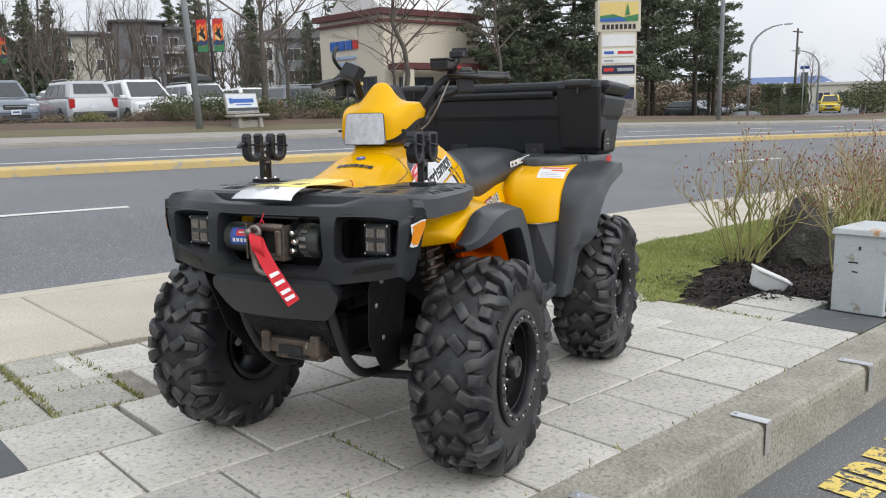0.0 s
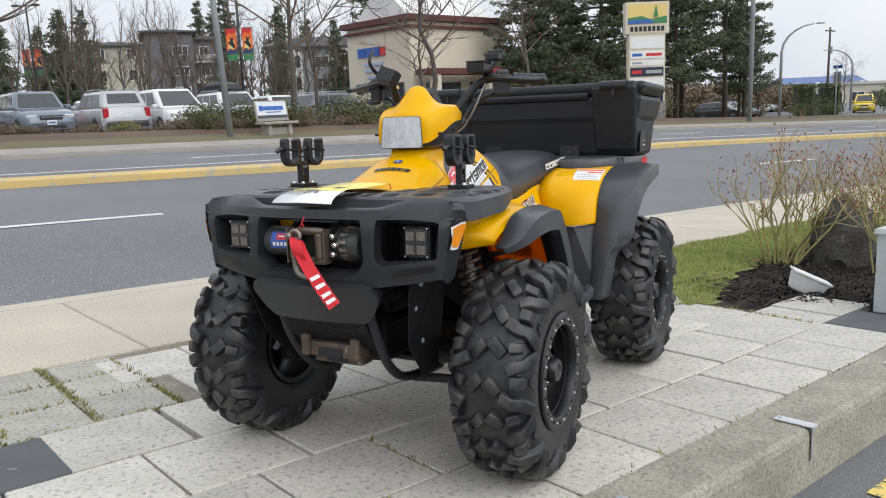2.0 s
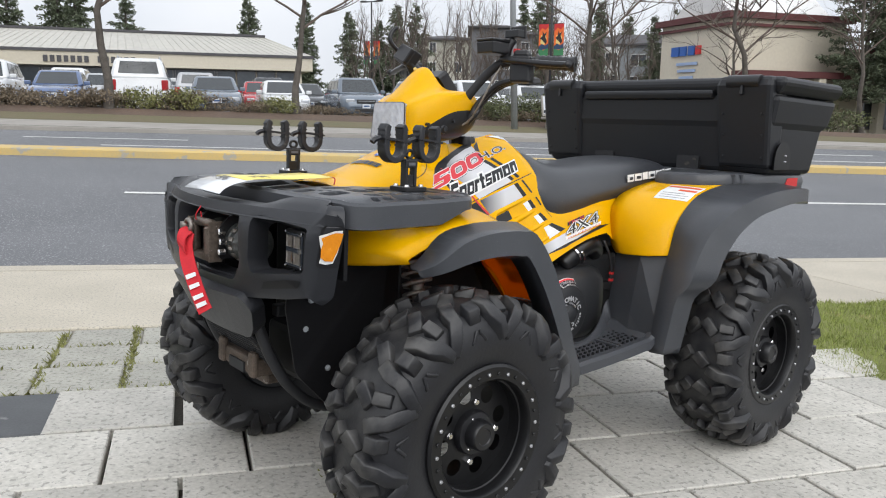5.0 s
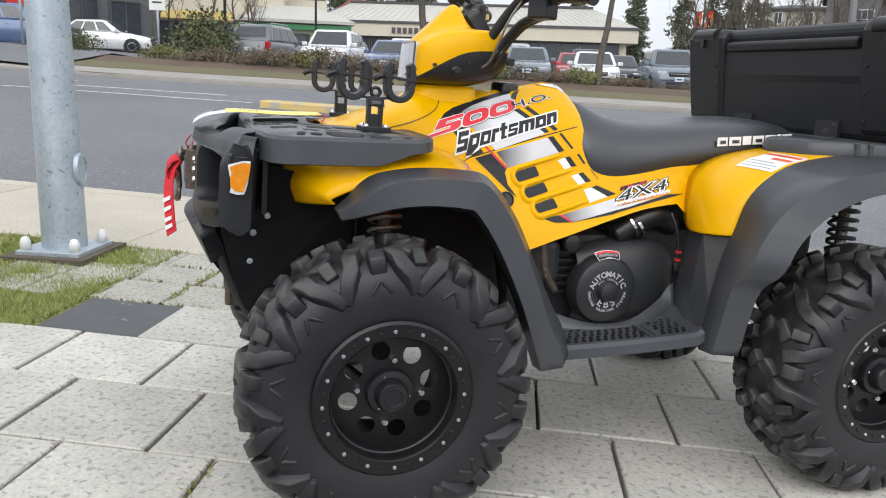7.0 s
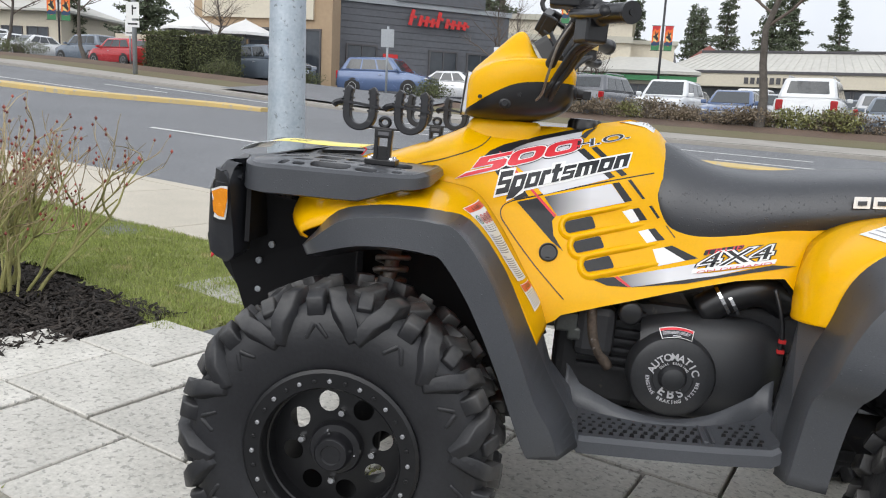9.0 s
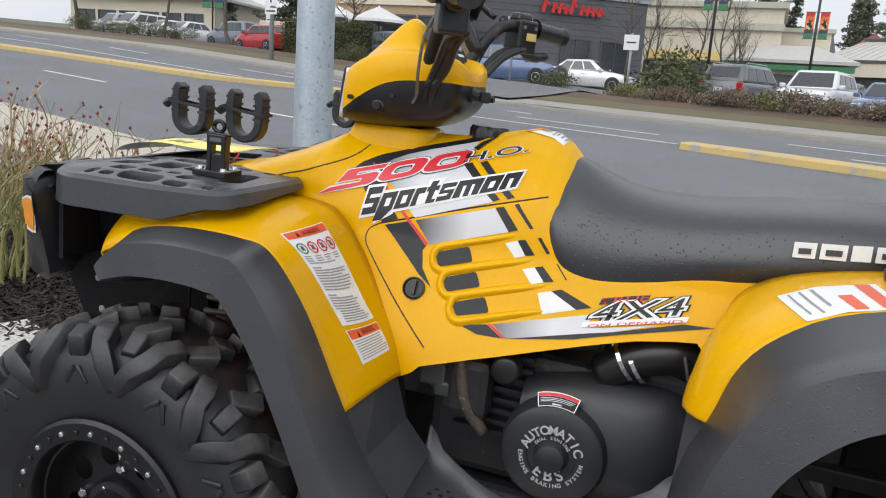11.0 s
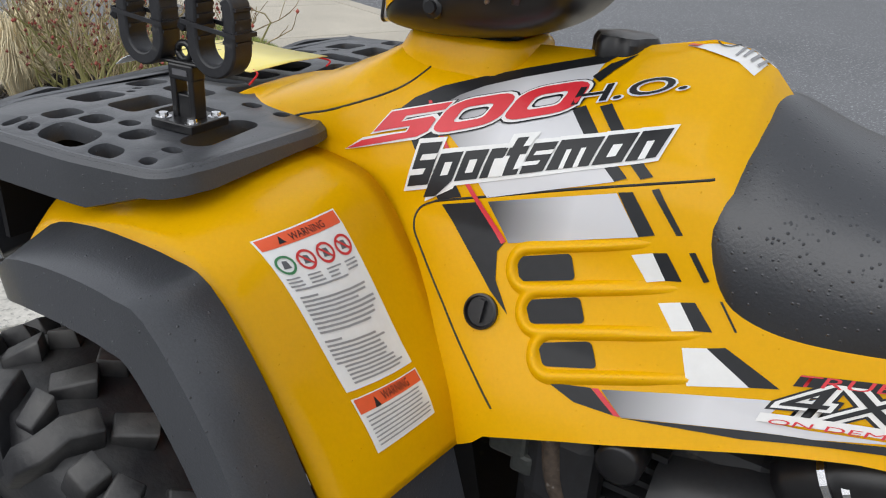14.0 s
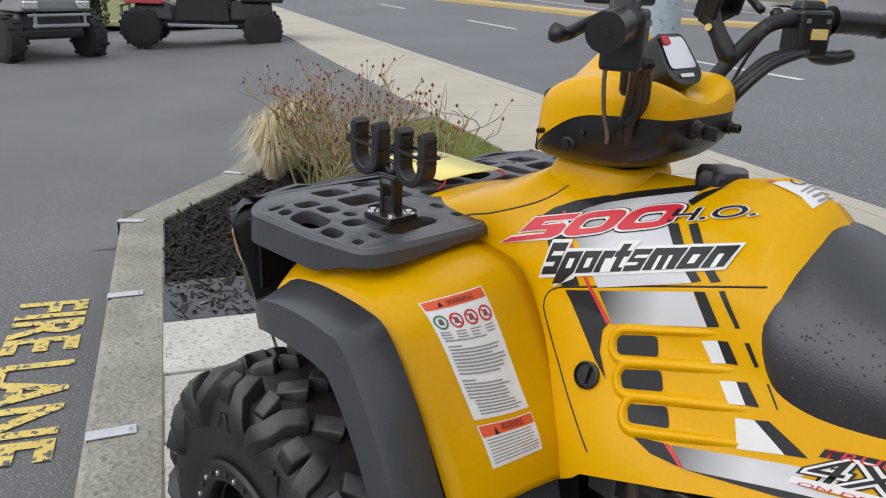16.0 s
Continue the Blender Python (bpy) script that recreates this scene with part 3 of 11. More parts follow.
def chips(inside, area, n, z, seed):
    """Loose bark chips."""
    r = random.Random(seed)
    verts, faces = [], []
    while n:
        u, v = r.uniform(area[0], area[1]), r.uniform(area[2], area[3])
        if not inside(u, v):
            continue
        n -= 1
        p = st(u, v, z + r.uniform(0, 0.03))
        rot = Euler((r.uniform(-0.7, 0.7), r.uniform(-0.7, 0.7), r.uniform(0, 6.3))).to_matrix()
        l, w = r.uniform(0.012, 0.05), r.uniform(0.003, 0.009)
        k = len(verts)
        verts += [p + rot @ Vector(q) for q in ((-l, -w, 0), (l, -w * 0.6, 0), (l, w * 0.6, 0), (-l, w, 0), (0, 0, w))]
        faces += [(k, k + 1, k + 4), (k + 1, k + 2, k + 4), (k + 2, k + 3, k + 4), (k + 3, k, k + 4)]
    me = bpy.data.meshes.new("bark_chips")
    me.from_pydata(verts, [], faces)
    me.materials.append(M_mulch)
    ob = new("bark_chips", me)
    ob.matrix_world = SITE.copy()
    return tagged(ob, "dark loose bark chips", "mulch", kind="stuff")


chips(lambda u, v: v > -0.88 + max(-3.36 - u, 0) * 0.7 and v < 0.35, (-5.1, -2.08, -0.9, 0.35), 10000, -0.03, 7)
chips(lambda u, v: u > 2.2 + max(-v, 0) * 0.62 and v < 0.6 + (u - 2.5) * 0.1, (2.0, 7, -0.9, 0.9), 9000, -0.025, 8)

# moss and grass in the joints of the old pavers
def joint_moss(rows, seed):
    r = random.Random(seed)
    verts, faces = [], []
    for u0, v0, u1, v1, n in rows:
        for _ in range(n):
            q = r.random()
            u, v = u0 + (u1 - u0) * q + r.gauss(0, 0.008), v0 + (v1 - v0) * q + r.gauss(0, 0.008)
            p = st(u, v, -0.012)
            a, h = r.uniform(0, 6.3), r.uniform(0.008, 0.028)
            s = Vector((math.cos(a), math.sin(a), 0)) * r.uniform(0.003, 0.008)
            k = len(verts)
            verts += [p - s, p + s, p + Vector((r.uniform(-1, 1), r.uniform(-1, 1), 1)) * h]
            faces.append((k, k + 1, k + 2))
    me = bpy.data.meshes.new("joint_moss")
    me.from_pydata(verts, [], faces)
    me.materials.append(M_moss)
    ob = new("joint_moss", me)
    ob.matrix_world = SITE.copy()
    return tagged(ob, "green moss and grass in the paver joints", "moss", kind="stuff")


joint_moss([(-1.25, 0.66, -1.25, 1.57, 360), (-0.95, 0.66, -0.95, 1.5, 280), (-1.56, 0.7, -1.55, 1.5, 280), (-1.87, 0.97, -0.95, 0.97, 120), (-1.88, 0.66, -0.95, 0.66, 100), (-1.87, 1.27, -0.95, 1.27, 100), (-0.86, -0.93, -0.86, -0.55, 56), (-0.64, -0.54, -0.64, -0.15, 48), (-1.88, 0.2, -1.88, 1.57, 200), (1.95, -0.5, 1.98, 0.4, 240), (-2.5, -0.92, 2.4, -0.93, 200)], 9)

# ---- the quad ----
def shell_mat(name, c, rough, trans):
    """Moulded plastic that lets a little light through."""
    m = mat(name, c, tuple(x * 0.93 for x in c), rough, scale=3, fine=220, bump=0.06, dist=0.0006)
    n, l = m.node_tree.nodes, m.node_tree.links
    tr, mx = n.new("ShaderNodeBsdfTranslucent"), n.new("ShaderNodeMixShader")
    tr.inputs["Color"].default_value = (c[0], c[1] * 0.8, c[2] * 0.3, 1)
    mx.inputs["Fac"].default_value = trans
    l.new(n["Principled BSDF"].outputs[0], mx.inputs[1])
    l.new(tr.outputs[0], mx.inputs[2])
    l.new(mx.outputs[0], n["Material Output"].inputs["Surface"])
    return m


M_yellow = shell_mat("yellow_plastic", (0.86, 0.455, 0.001), 0.2, 0.12)
M_fender = shell_mat("thin_yellow_plastic", (0.86, 0.455, 0.001), 0.2, 0.2)
M_fender_in = shell_mat("yellow_plastic_inside", (0.9, 0.4, 0.0), 0.4, 0.85)
M_bumper = mat("black_bumper_plastic", (0.021, 0.022, 0.026), (0.014, 0.015, 0.018), 0.38, scale=5, fine=420, bump=0.3, dist=0.0008)
M_plastic = mat("black_textured_plastic", (0.06, 0.063, 0.071), (0.043, 0.046, 0.052), 0.33, scale=5, fine=420, bump=0.35, dist=0.0008)
M_gloss = mat("black_smooth_plastic", (0.013, 0.013, 0.015), (0.009, 0.009, 0.01), 0.34, scale=6, fine=90, bump=0.05)
M_boxplastic = mat("black_cargo_box_plastic", (0.015, 0.016, 0.019), (0.01, 0.0105, 0.0125), 0.46, scale=4, fine=300, bump=0.3, dist=0.0008)
M_seat = mat("black_vinyl", (0.028, 0.03, 0.036), (0.02, 0.022, 0.027), 0.36, scale=9, fine=330, bump=0.35, dist=0.001)
M_tyre = mat("tyre_rubber", (0.021, 0.022, 0.026), (0.011, 0.011, 0.014), 0.46, scale=9, fine=120, bump=0.25, c3=(0.055, 0.054, 0.053), spots=-0.14, spot_scale=30)
M_cover = mat("black_cover_plastic", (0.026, 0.027, 0.03), (0.018, 0.019, 0.021), 0.42, scale=6, fine=200, bump=0.12, dist=0.0006)
M_rim = mat("satin_black_wheel", (0.012, 0.012, 0.013), (0.008, 0.008, 0.009), 0.36, 0.2, scale=8, fine=80)
M_chrome = mat("bright_steel", (0.75, 0.75, 0.76), (0.55, 0.55, 0.56), 0.22, 1.0, scale=20, fine=90)
M_steelbolt = mat("zinc_bolt", (0.5, 0.5, 0.52), (0.34, 0.34, 0.35), 0.4, 0.9, scale=20, fine=90)
M_steel = mat("worn_steel", (0.33, 0.31, 0.29), (0.2, 0.17, 0.14), 0.5, 0.8, scale=25, fine=120, bump=0.2, c3=(0.22, 0.13, 0.08), spots=0.0, spot_scale=40)
M_rust = mat("rusty_steel", (0.15, 0.115, 0.09), (0.07, 0.055, 0.045), 0.6, 0.5, scale=30, fine=150, bump=0.4, c3=(0.3, 0.28, 0.26), spots=-0.05, spot_scale=50)
M_rust_roller = mat("brown_worn_steel", (0.2, 0.16, 0.13), (0.1, 0.08, 0.065), 0.42, 0.7, scale=30, fine=150, bump=0.3, c3=(0.4, 0.38, 0.36), spots=0.0, spot_scale=50)
M_winch = mat("grey_green_cast_alloy", (0.075, 0.08, 0.076), (0.045, 0.048, 0.046), 0.42, 0.35, scale=14, fine=140, bump=0.15)
M_frame = mat("dark_frame_paint", (0.022, 0.023, 0.026), (0.012, 0.012, 0.014), 0.6, 0.1, scale=8, fine=60, bump=0.2, c3=(0.06, 0.052, 0.043), spots=-0.06, spot_scale=20)
# darker copy of the black frame paint: shade of recessed parts put into colour
M_inner_shade = mat("shaded_inner_black", (0.008, 0.008, 0.0095), (0.005, 0.005, 0.006), 0.6, scale=8, fine=60, bump=0.1, spec=0.25)
M_strap = mat("red_strap", (0.62, 0.02, 0.03), (0.5, 0.015, 0.025), 0.8, scale=30, fine=300, bump=0.4)
M_sticker = mat("white_sticker", (0.78, 0.78, 0.77), (0.72, 0.72, 0.71), 0.4, scale=15, fine=90)
M_silver = mat("silver_sticker", (0.62, 0.62, 0.64), (0.5, 0.5, 0.52), 0.3, 0.25, scale=6, fine=60)
M_stred = mat("red_sticker", (0.66, 0.03, 0.045), (0.58, 0.025, 0.035), 0.4)
M_storange = mat("orange_red_sticker", (0.75, 0.1, 0.03), (0.68, 0.09, 0.025), 0.4)
M_stblack = mat("black_sticker", (0.018, 0.019, 0.022), (0.013, 0.014, 0.016), 0.32, spec=0.3)
M_ink = mat("grey_print", (0.12, 0.12, 0.13), (0.09, 0.09, 0.1), 0.5)
M_amber = mat("amber_reflector", (0.85, 0.3, 0.01), (0.75, 0.24, 0.01), 0.25, scale=60, fine=200, bump=0.2)
M_paper = mat("laminated_paper", (0.74, 0.76, 0.78), (0.68, 0.7, 0.72), 0.25, scale=5, fine=40, coat=0.6)
M_paleyellow = mat("pale_yellow_sticker", (0.85, 0.72, 0.18), (0.78, 0.66, 0.2), 0.35, scale=9, fine=60)
M_reflector = mat("lamp_reflector", (0.8, 0.8, 0.82), (0.7, 0.7, 0.72), 0.25, 0.9, scale=20, fine=120)
M_lamp = mat("headlight_lens", (0.62, 0.63, 0.66), (0.4, 0.41, 0.43), 0.22, 0.55, scale=16, fine=60, bump=0.15, coat=0.8)
M_blueprint = mat("blue_label", (0.04, 0.1, 0.4), (0.03, 0.08, 0.33), 0.4)

def droplets(m, scale, share, size):
    """Rain beads standing on a surface, as fine relief."""
    n, l = m.node_tree.nodes, m.node_tree.links
    tc, vo = n.new("ShaderNodeTexCoord"), n.new("ShaderNodeTexVoronoi")
    vo.inputs["Scale"].default_value = scale
    l.new(tc.outputs["Object"], vo.inputs["Vector"])
    sep, pick, bead, mul, bu = n.new("ShaderNodeSeparateColor"), n.new("ShaderNodeMath"), n.new("ShaderNodeMapRange"), n.new("ShaderNodeMath"), n.new("ShaderNodeBump")
    l.new(vo.outputs["Color"], sep.inputs[0])
    pick.operation, pick.inputs[1].default_value = "LESS_THAN", share
    l.new(sep.outputs[0], pick.inputs[0])
    bead.interpolation_type = "SMOOTHSTEP"
    bead.inputs["From Min"].default_value, bead.inputs["From Max"].default_value = 0.0, size
    bead.inputs["To Min"].default_value, bead.inputs["To Max"].default_value = 1.0, 0.0
    l.new(vo.outputs["Distance"], bead.inputs["Value"])
    mul.operation = "MULTIPLY"
    l.new(pick.outputs[0], mul.inputs[0])
    l.new(bead.outputs[0], mul.inputs[1])
    bu.inputs["Strength"].default_value, bu.inputs["Distance"].default_value = 0.8, 0.0012
    l.new(mul.outputs[0], bu.inputs["Height"])
    b = n["Principled BSDF"]
    for k in list(b.inputs["Normal"].links):
        l.new(k.from_socket, bu.inputs["Normal"])
    l.new(bu.outputs[0], b.inputs["Normal"])


droplets(M_seat, 190, 0.3, 0.36)
droplets(M_plastic, 210, 0.1, 0.33)
droplets(M_yellow, 240, 0.03, 0.3)
droplets(M_fender, 240, 0.03, 0.3)

for m_, k_ in ((M_yellow, 0.2), (M_fender, 0.2), (M_bumper, 0.5), (M_plastic, 0.5), (M_seat, 0.75), (M_boxplastic, 0.4), (M_tyre, 0.5), (M_cover, 0.5)):
    m_.node_tree.nodes["Principled BSDF"].inputs["Specular IOR Level"].default_value = k_

quad = thing("quad_bike", "yellow and black four-wheel quad bike standing on the pavers", "quad bike")


def lerp_tab(tab, x):
    if x <= tab[0][0]:
        return tab[0][1]
    for (a, p), (b, q) in zip(tab, tab[1:]):
        if x <= b:
            return p + (q - p) * (x - a) / (b - a)
    return tab[-1][1]


def spline(tab, n):
    """n points along a smooth curve through the points of tab (any dimension)."""
    pts = [Vector(p) for p in tab]
    k = len(pts) - 1
    out = []
    for i in range(n):
        s = i * k / (n - 1)
        j = min(int(s), k - 1)
        t = s - j
        p0, p1, p2, p3 = pts[max(j - 1, 0)], pts[j], pts[j + 1], pts[min(j + 2, k)]
        out.append(0.5 * ((2 * p1) + (p2 - p0) * t + (2 * p0 - 5 * p1 + 4 * p2 - p3) * t * t + (3 * p1 - p0 - 3 * p2 + p3) * t ** 3))
    return out


def flip(bm):
    """The same shape on the other side of the quad."""
    for v in bm.verts:
        v.co.y = -v.co.y
    bmesh.ops.reverse_faces(bm, faces=bm.faces)
    return bm


def rounded(cx, cy, w, h, r, n=4, turn=0.0):
    """Outline of a rounded rectangle."""
    out = []
    c, s = math.cos(radians(turn)), math.sin(radians(turn))
    for qx, qy, a0 in ((1, 1, 0), (-1, 1, 90), (-1, -1, 180), (1, -1, 270)):
        for i in range(n + 1):
            a = radians(a0 + 90 * i / n)
            x, y = qx * (w / 2 - r) + r * math.cos(a), qy * (h / 2 - r) + r * math.sin(a)
            out.append((cx + x * c - y * s, cy + x * s + y * c))
    return out


def fillet(pts, r, n=4):
    """Outline with its corners rounded."""
    out = []
    k = len(pts)
    for i in range(k):
        p, a, b = Vector(pts[i]), Vector(pts[i - 1]), Vector(pts[(i + 1) % k])
        da, db = (a - p), (b - p)
        q = min(r, da.length * 0.45, db.length * 0.45)
        A, B = p + da.normalized() * q, p + db.normalized() * q
        for j in range(n + 1):
            t = j / n
            out.append(tuple((1 - t) ** 2 * A + 2 * t * (1 - t) * p + t * t * B))
    return out


def plate(outer, holes, place, subdiv=0.0):
    """A flat outline with holes through it, filled, then bent by place(x, y)."""
    bm = bmesh.new()
    edges = []
    for loop in [outer] + holes:
        vs = [bm.verts.new((x, y, 0)) for x, y in loop]
        edges += [bm.edges.new((vs[i], vs[(i + 1) % len(vs)])) for i in range(len(vs))]
    bmesh.ops.triangle_fill(bm, use_beauty=True, use_dissolve=False, edges=edges)
    if subdiv:
        for _ in range(6):
            long = [e for e in bm.edges if e.calc_length() > subdiv]
            if long:
                bmesh.ops.subdivide_edges(bm, edges=long, cuts=1)
                bmesh.ops.triangulate(bm, faces=bm.faces)
    bmesh.ops.recalc_face_normals(bm, faces=bm.faces)
    if bm.faces and sum(f.normal.z for f in bm.faces) < 0:
        bmesh.ops.reverse_faces(bm, faces=bm.faces)
    for v in bm.verts:
        v.co = Vector(place(v.co.x, v.co.y))
    return bm


# ---- wheels ----


def tyre_mesh(seed):
    bm = bmesh.new()
    prof = [(0.085, 0.150), (0.104, 0.156), (0.114, 0.178), (0.122, 0.215), (0.121, 0.245), (0.112, 0.272), (0.096, 0.290), (0.05, 0.299), (0, 0.301)]
    ring = prof + [(-a, b) for a, b in prof[-2::-1]]
    lathe(bm, ring, 64, "Y", caps=False)
    r = random.Random(seed)

    def surf(a, s, h):
        """A point over the carcass: a along the tread, s across it (1 at the shoulder), h proud."""
        q = abs(s)
        if q <= 0.8:
            y, rad, ny, nr = q * 0.12, 0.301 - 0.010 * (q / 0.8) ** 2, 0.12 * q, 1.0
        else:
            t = (q - 0.8) / 0.7
            y, rad = 0.096 + 0.026 * min(t * 1.6, 1), 0.291 - 0.066 * t
            ny, nr = 0.35 + 0.6 * t, 1.0 - 0.55 * t
        y, rad = y + ny * h, rad + nr * h
        y = math.copysign(y, s)
        return Vector((rad * math.cos(a), y, rad * math.sin(a)))

    def lug(path, w, h, side):
        rows = []
        for k, (a, s) in enumerate(path):
            a2, s2 = path[min(k + 1, len(path) - 1)]
            a1, s1 = path[max(k - 1, 0)]
            d = Vector(((a2 - a1) * 0.3, (s2 - s1) * 0.12)).normalized()
            nx, ny = -d.y * w / 0.3, d.x * w / 0.12
            hh = h if k < len(path) - 1 else h * 0.45
            f = lambda q, e, z: surf(a + nx * q * e, side * (s + ny * q * e), z)
            rows.append([f(-1, 1.2, -0.004), f(-1, 0.92, hh), f(1, 0.92, hh), f(1, 1.2, -0.004)])
        vs = [[bm.verts.new(p) for p in row] for row in rows]
        for A, B in zip(vs, vs[1:]):
            for i in range(3):
                bm.faces.new((A[i], A[i + 1], B[i + 1], B[i]) if side > 0 else (A[i], B[i], B[i + 1], A[i + 1]))
        for e in (vs[0], vs[-1]):
            bm.faces.new(e)

    n = 10
    p = 2 * math.pi / n
    for k in range(n):
        for side in (1, -1):
            a = p * (k + (0.5 if side > 0 else 0)) + r.uniform(-0.015, 0.015)
            lug([(a - 0.02 * p, 0.07), (a + 0.16 * p, 0.34)], 0.0165, 0.024, side)
            lug([(a + 0.18 * p, 0.42), (a + 0.26 * p, 0.7), (a + 0.28 * p, 0.92), (a + 0.38 * p, 1.12), (a + 0.5 * p, 1.42)], 0.016, 0.025, side)
            lug([(a + 0.84 * p, 0.56), (a + 0.77 * p, 0.78), (a + 0.74 * p, 0.95), (a + 0.62 * p, 1.14), (a + 0.5 * p, 1.42)], 0.016, 0.024, side)
            lug([(a + 0.46 * p, 0.1), (a + 0.64 * p, 0.42)], 0.0165, 0.024, side)
            lug([(a + 0.53 * p, 0.56), (a + 0.5 * p, 0.86)], 0.0145, 0.023, side)
            lug([(a + 1.0 * p, 0.66), (a + 1.0 * p, 0.88), (a + 1.0 * p, 1.02)], 0.017, 0.025, side)
            for q in (-1, 1):
                lug([(a + p * (1 + 0.02 * q), 1.16), (a + p * (1 + 0.14 * q), 1.42)], 0.005, 0.007, side)
    bmesh.ops.recalc_face_normals(bm, faces=bm.faces)
    lugs = [e for e in bm.edges if len(e.link_faces) == 2 and e.calc_face_angle(0) > radians(48)]
    bmesh.ops.bevel(bm, geom=lugs, offset=0.0032, segments=2, profile=0.5, affect="EDGES", clamp_overlap=True)
    me = mesh_of("tyre", bm, M_tread, True)
    me.set_sharp_from_angle(angle=radians(46))
    return me


def rim_mesh():
    """Barrel and the pierced disc; the outer side looks towards -y."""
    bm = bmesh.new()
    lathe(bm, [(0.10, 0.152), (0.095, 0.143), (0.02, 0.138), (-0.07, 0.140), (-0.098, 0.147), (-0.104, 0.158), (-0.100, 0.136), (-0.066, 0.130), (0.02, 0.129), (0.095, 0.135), (0.10, 0.152)], 48, "Y", caps=False)
    me = mesh_of("wheel", bm, M_rim, True)
    me.set_sharp_from_angle(angle=radians(40))
    return me


def disc_mesh():
    outer = [(0.131 * math.cos(2 * math.pi * i / 48), 0.131 * math.sin(2 * math.pi * i / 48)) for i in range(48)]
    holes = []
    for k in range(8):
        a = 2 * math.pi * (k + 0.5) / 8
        holes.append([(0.091 * math.cos(a) + 0.0205 * math.cos(2 * math.pi * i / 14), 0.091 * math.sin(a) + 0.0205 * math.sin(2 * math.pi * i / 14)) for i in range(14)])
    bm = plate(outer, holes, lambda x, y: (x, -0.05 - 0.012 * (1 - min(math.hypot(x, y) / 0.13, 1)), y))
    bmesh.ops.recalc_face_normals(bm, faces=bm.faces)
    return mesh_of("disc", bm, M_rim)


def pale_lug_tread():
    """Tyre rubber, painted paler towards the lug tops for their sheen, in dusty patches."""
    m = mat("tread_rubber", (0.016, 0.0165, 0.019), (0.009, 0.009, 0.011), 0.46, scale=14, fine=130, bump=0.3, spec=0.5)
    n, l = m.node_tree.nodes, m.node_tree.links
    tc, flat_, rad, top = n.new("ShaderNodeTexCoord"), n.new("ShaderNodeVectorMath"), n.new("ShaderNodeVectorMath"), n.new("ShaderNodeMapRange")
    flat_.operation, flat_.inputs[1].default_value = "MULTIPLY", (1, 0, 1)
    rad.operation = "LENGTH"
    l.new(tc.outputs["Object"], flat_.inputs[0])
    l.new(flat_.outputs["Vector"], rad.inputs[0])
    l.new(rad.outputs["Value"], top.inputs["Value"])
    top.inputs["From Min"].default_value, top.inputs["From Max"].default_value = 0.285, 0.322
    cloud_, keep, mix = n.new("ShaderNodeTexNoise"), n.new("ShaderNodeMath"), n.new("ShaderNodeMix")
    cloud_.inputs["Scale"].default_value, cloud_.inputs["Detail"].default_value = 22.0, 6.0
    l.new(tc.outputs["Object"], cloud_.inputs["Vector"])
    keep.operation = "MULTIPLY"
    l.new(top.outputs[0], keep.inputs[0])
    patchy = n.new("ShaderNodeMapRange")
    patchy.inputs["From Min"].default_value, patchy.inputs["From Max"].default_value = 0.36, 0.66
    l.new(cloud_.outputs["Fac"], patchy.inputs["Value"])
    l.new(patchy.outputs[0], keep.inputs[1])
    mix.data_type = "RGBA"
    b = n["Principled BSDF"]
    l.new(b.inputs["Base Color"].links[0].from_socket, mix.inputs["A"])
    mix.inputs["B"].default_value = (0.08, 0.077, 0.073, 1)
    l.new(keep.outputs[0], mix.inputs["Factor"])
    l.new(mix.outputs["Result"], b.inputs["Base Color"])
    return m


M_tread = pale_lug_tread()
TYRES = [tyre_mesh(1), tyre_mesh(2)]
RIM, DISC = rim_mesh(), disc_mesh()


def ring_mesh():
    bm = bmesh.new()
    lathe(bm, [(-0.07, 0.1295), (-0.082, 0.1295), (-0.084, 0.133), (-0.108, 0.134), (-0.113, 0.138), (-0.114, 0.166), (-0.109, 0.172), (-0.096, 0.172)], 48, "Y", caps=False)
    me = mesh_of("beadlock_ring", bm, M_rim, True)
    me.set_sharp_from_angle(angle=radians(40))
    return me


def bolt_mesh(name, r, h, material, n=6):
    bm = bmesh.new()
    lathe(bm, [(0, r), (-h * 0.75, r), (-h, r * 0.7)], n, "Y")
    return mesh_of(name, bm, material)


def hub_mesh():
    bm = bmesh.new()
    lathe(bm, [(-0.03, 0.054), (-0.066, 0.053), (-0.073, 0.049), (-0.075, 0.037), (-0.098, 0.034), (-0.103, 0.030), (-0.103, 0.02), (-0.1, 0.018), (-0.1, 0.0)], 28, "Y")
    me = mesh_of("hub_cap", bm, M_gloss, True)
    me.set_sharp_from_angle(angle=radians(35))
    return me


RING, HUB = ring_mesh(), hub_mesh()
BOLT_S, BOLT_B, NUT, CAPSCREW = bolt_mesh("ring_bolt", 0.0046, 0.006, M_steelbolt), bolt_mesh("dark_ring_bolt", 0.0044, 0.005, M_rim), bolt_mesh("lug_nut", 0.009, 0.012, M_chrome), bolt_mesh("cap_screw", 0.003, 0.004, M_chrome)


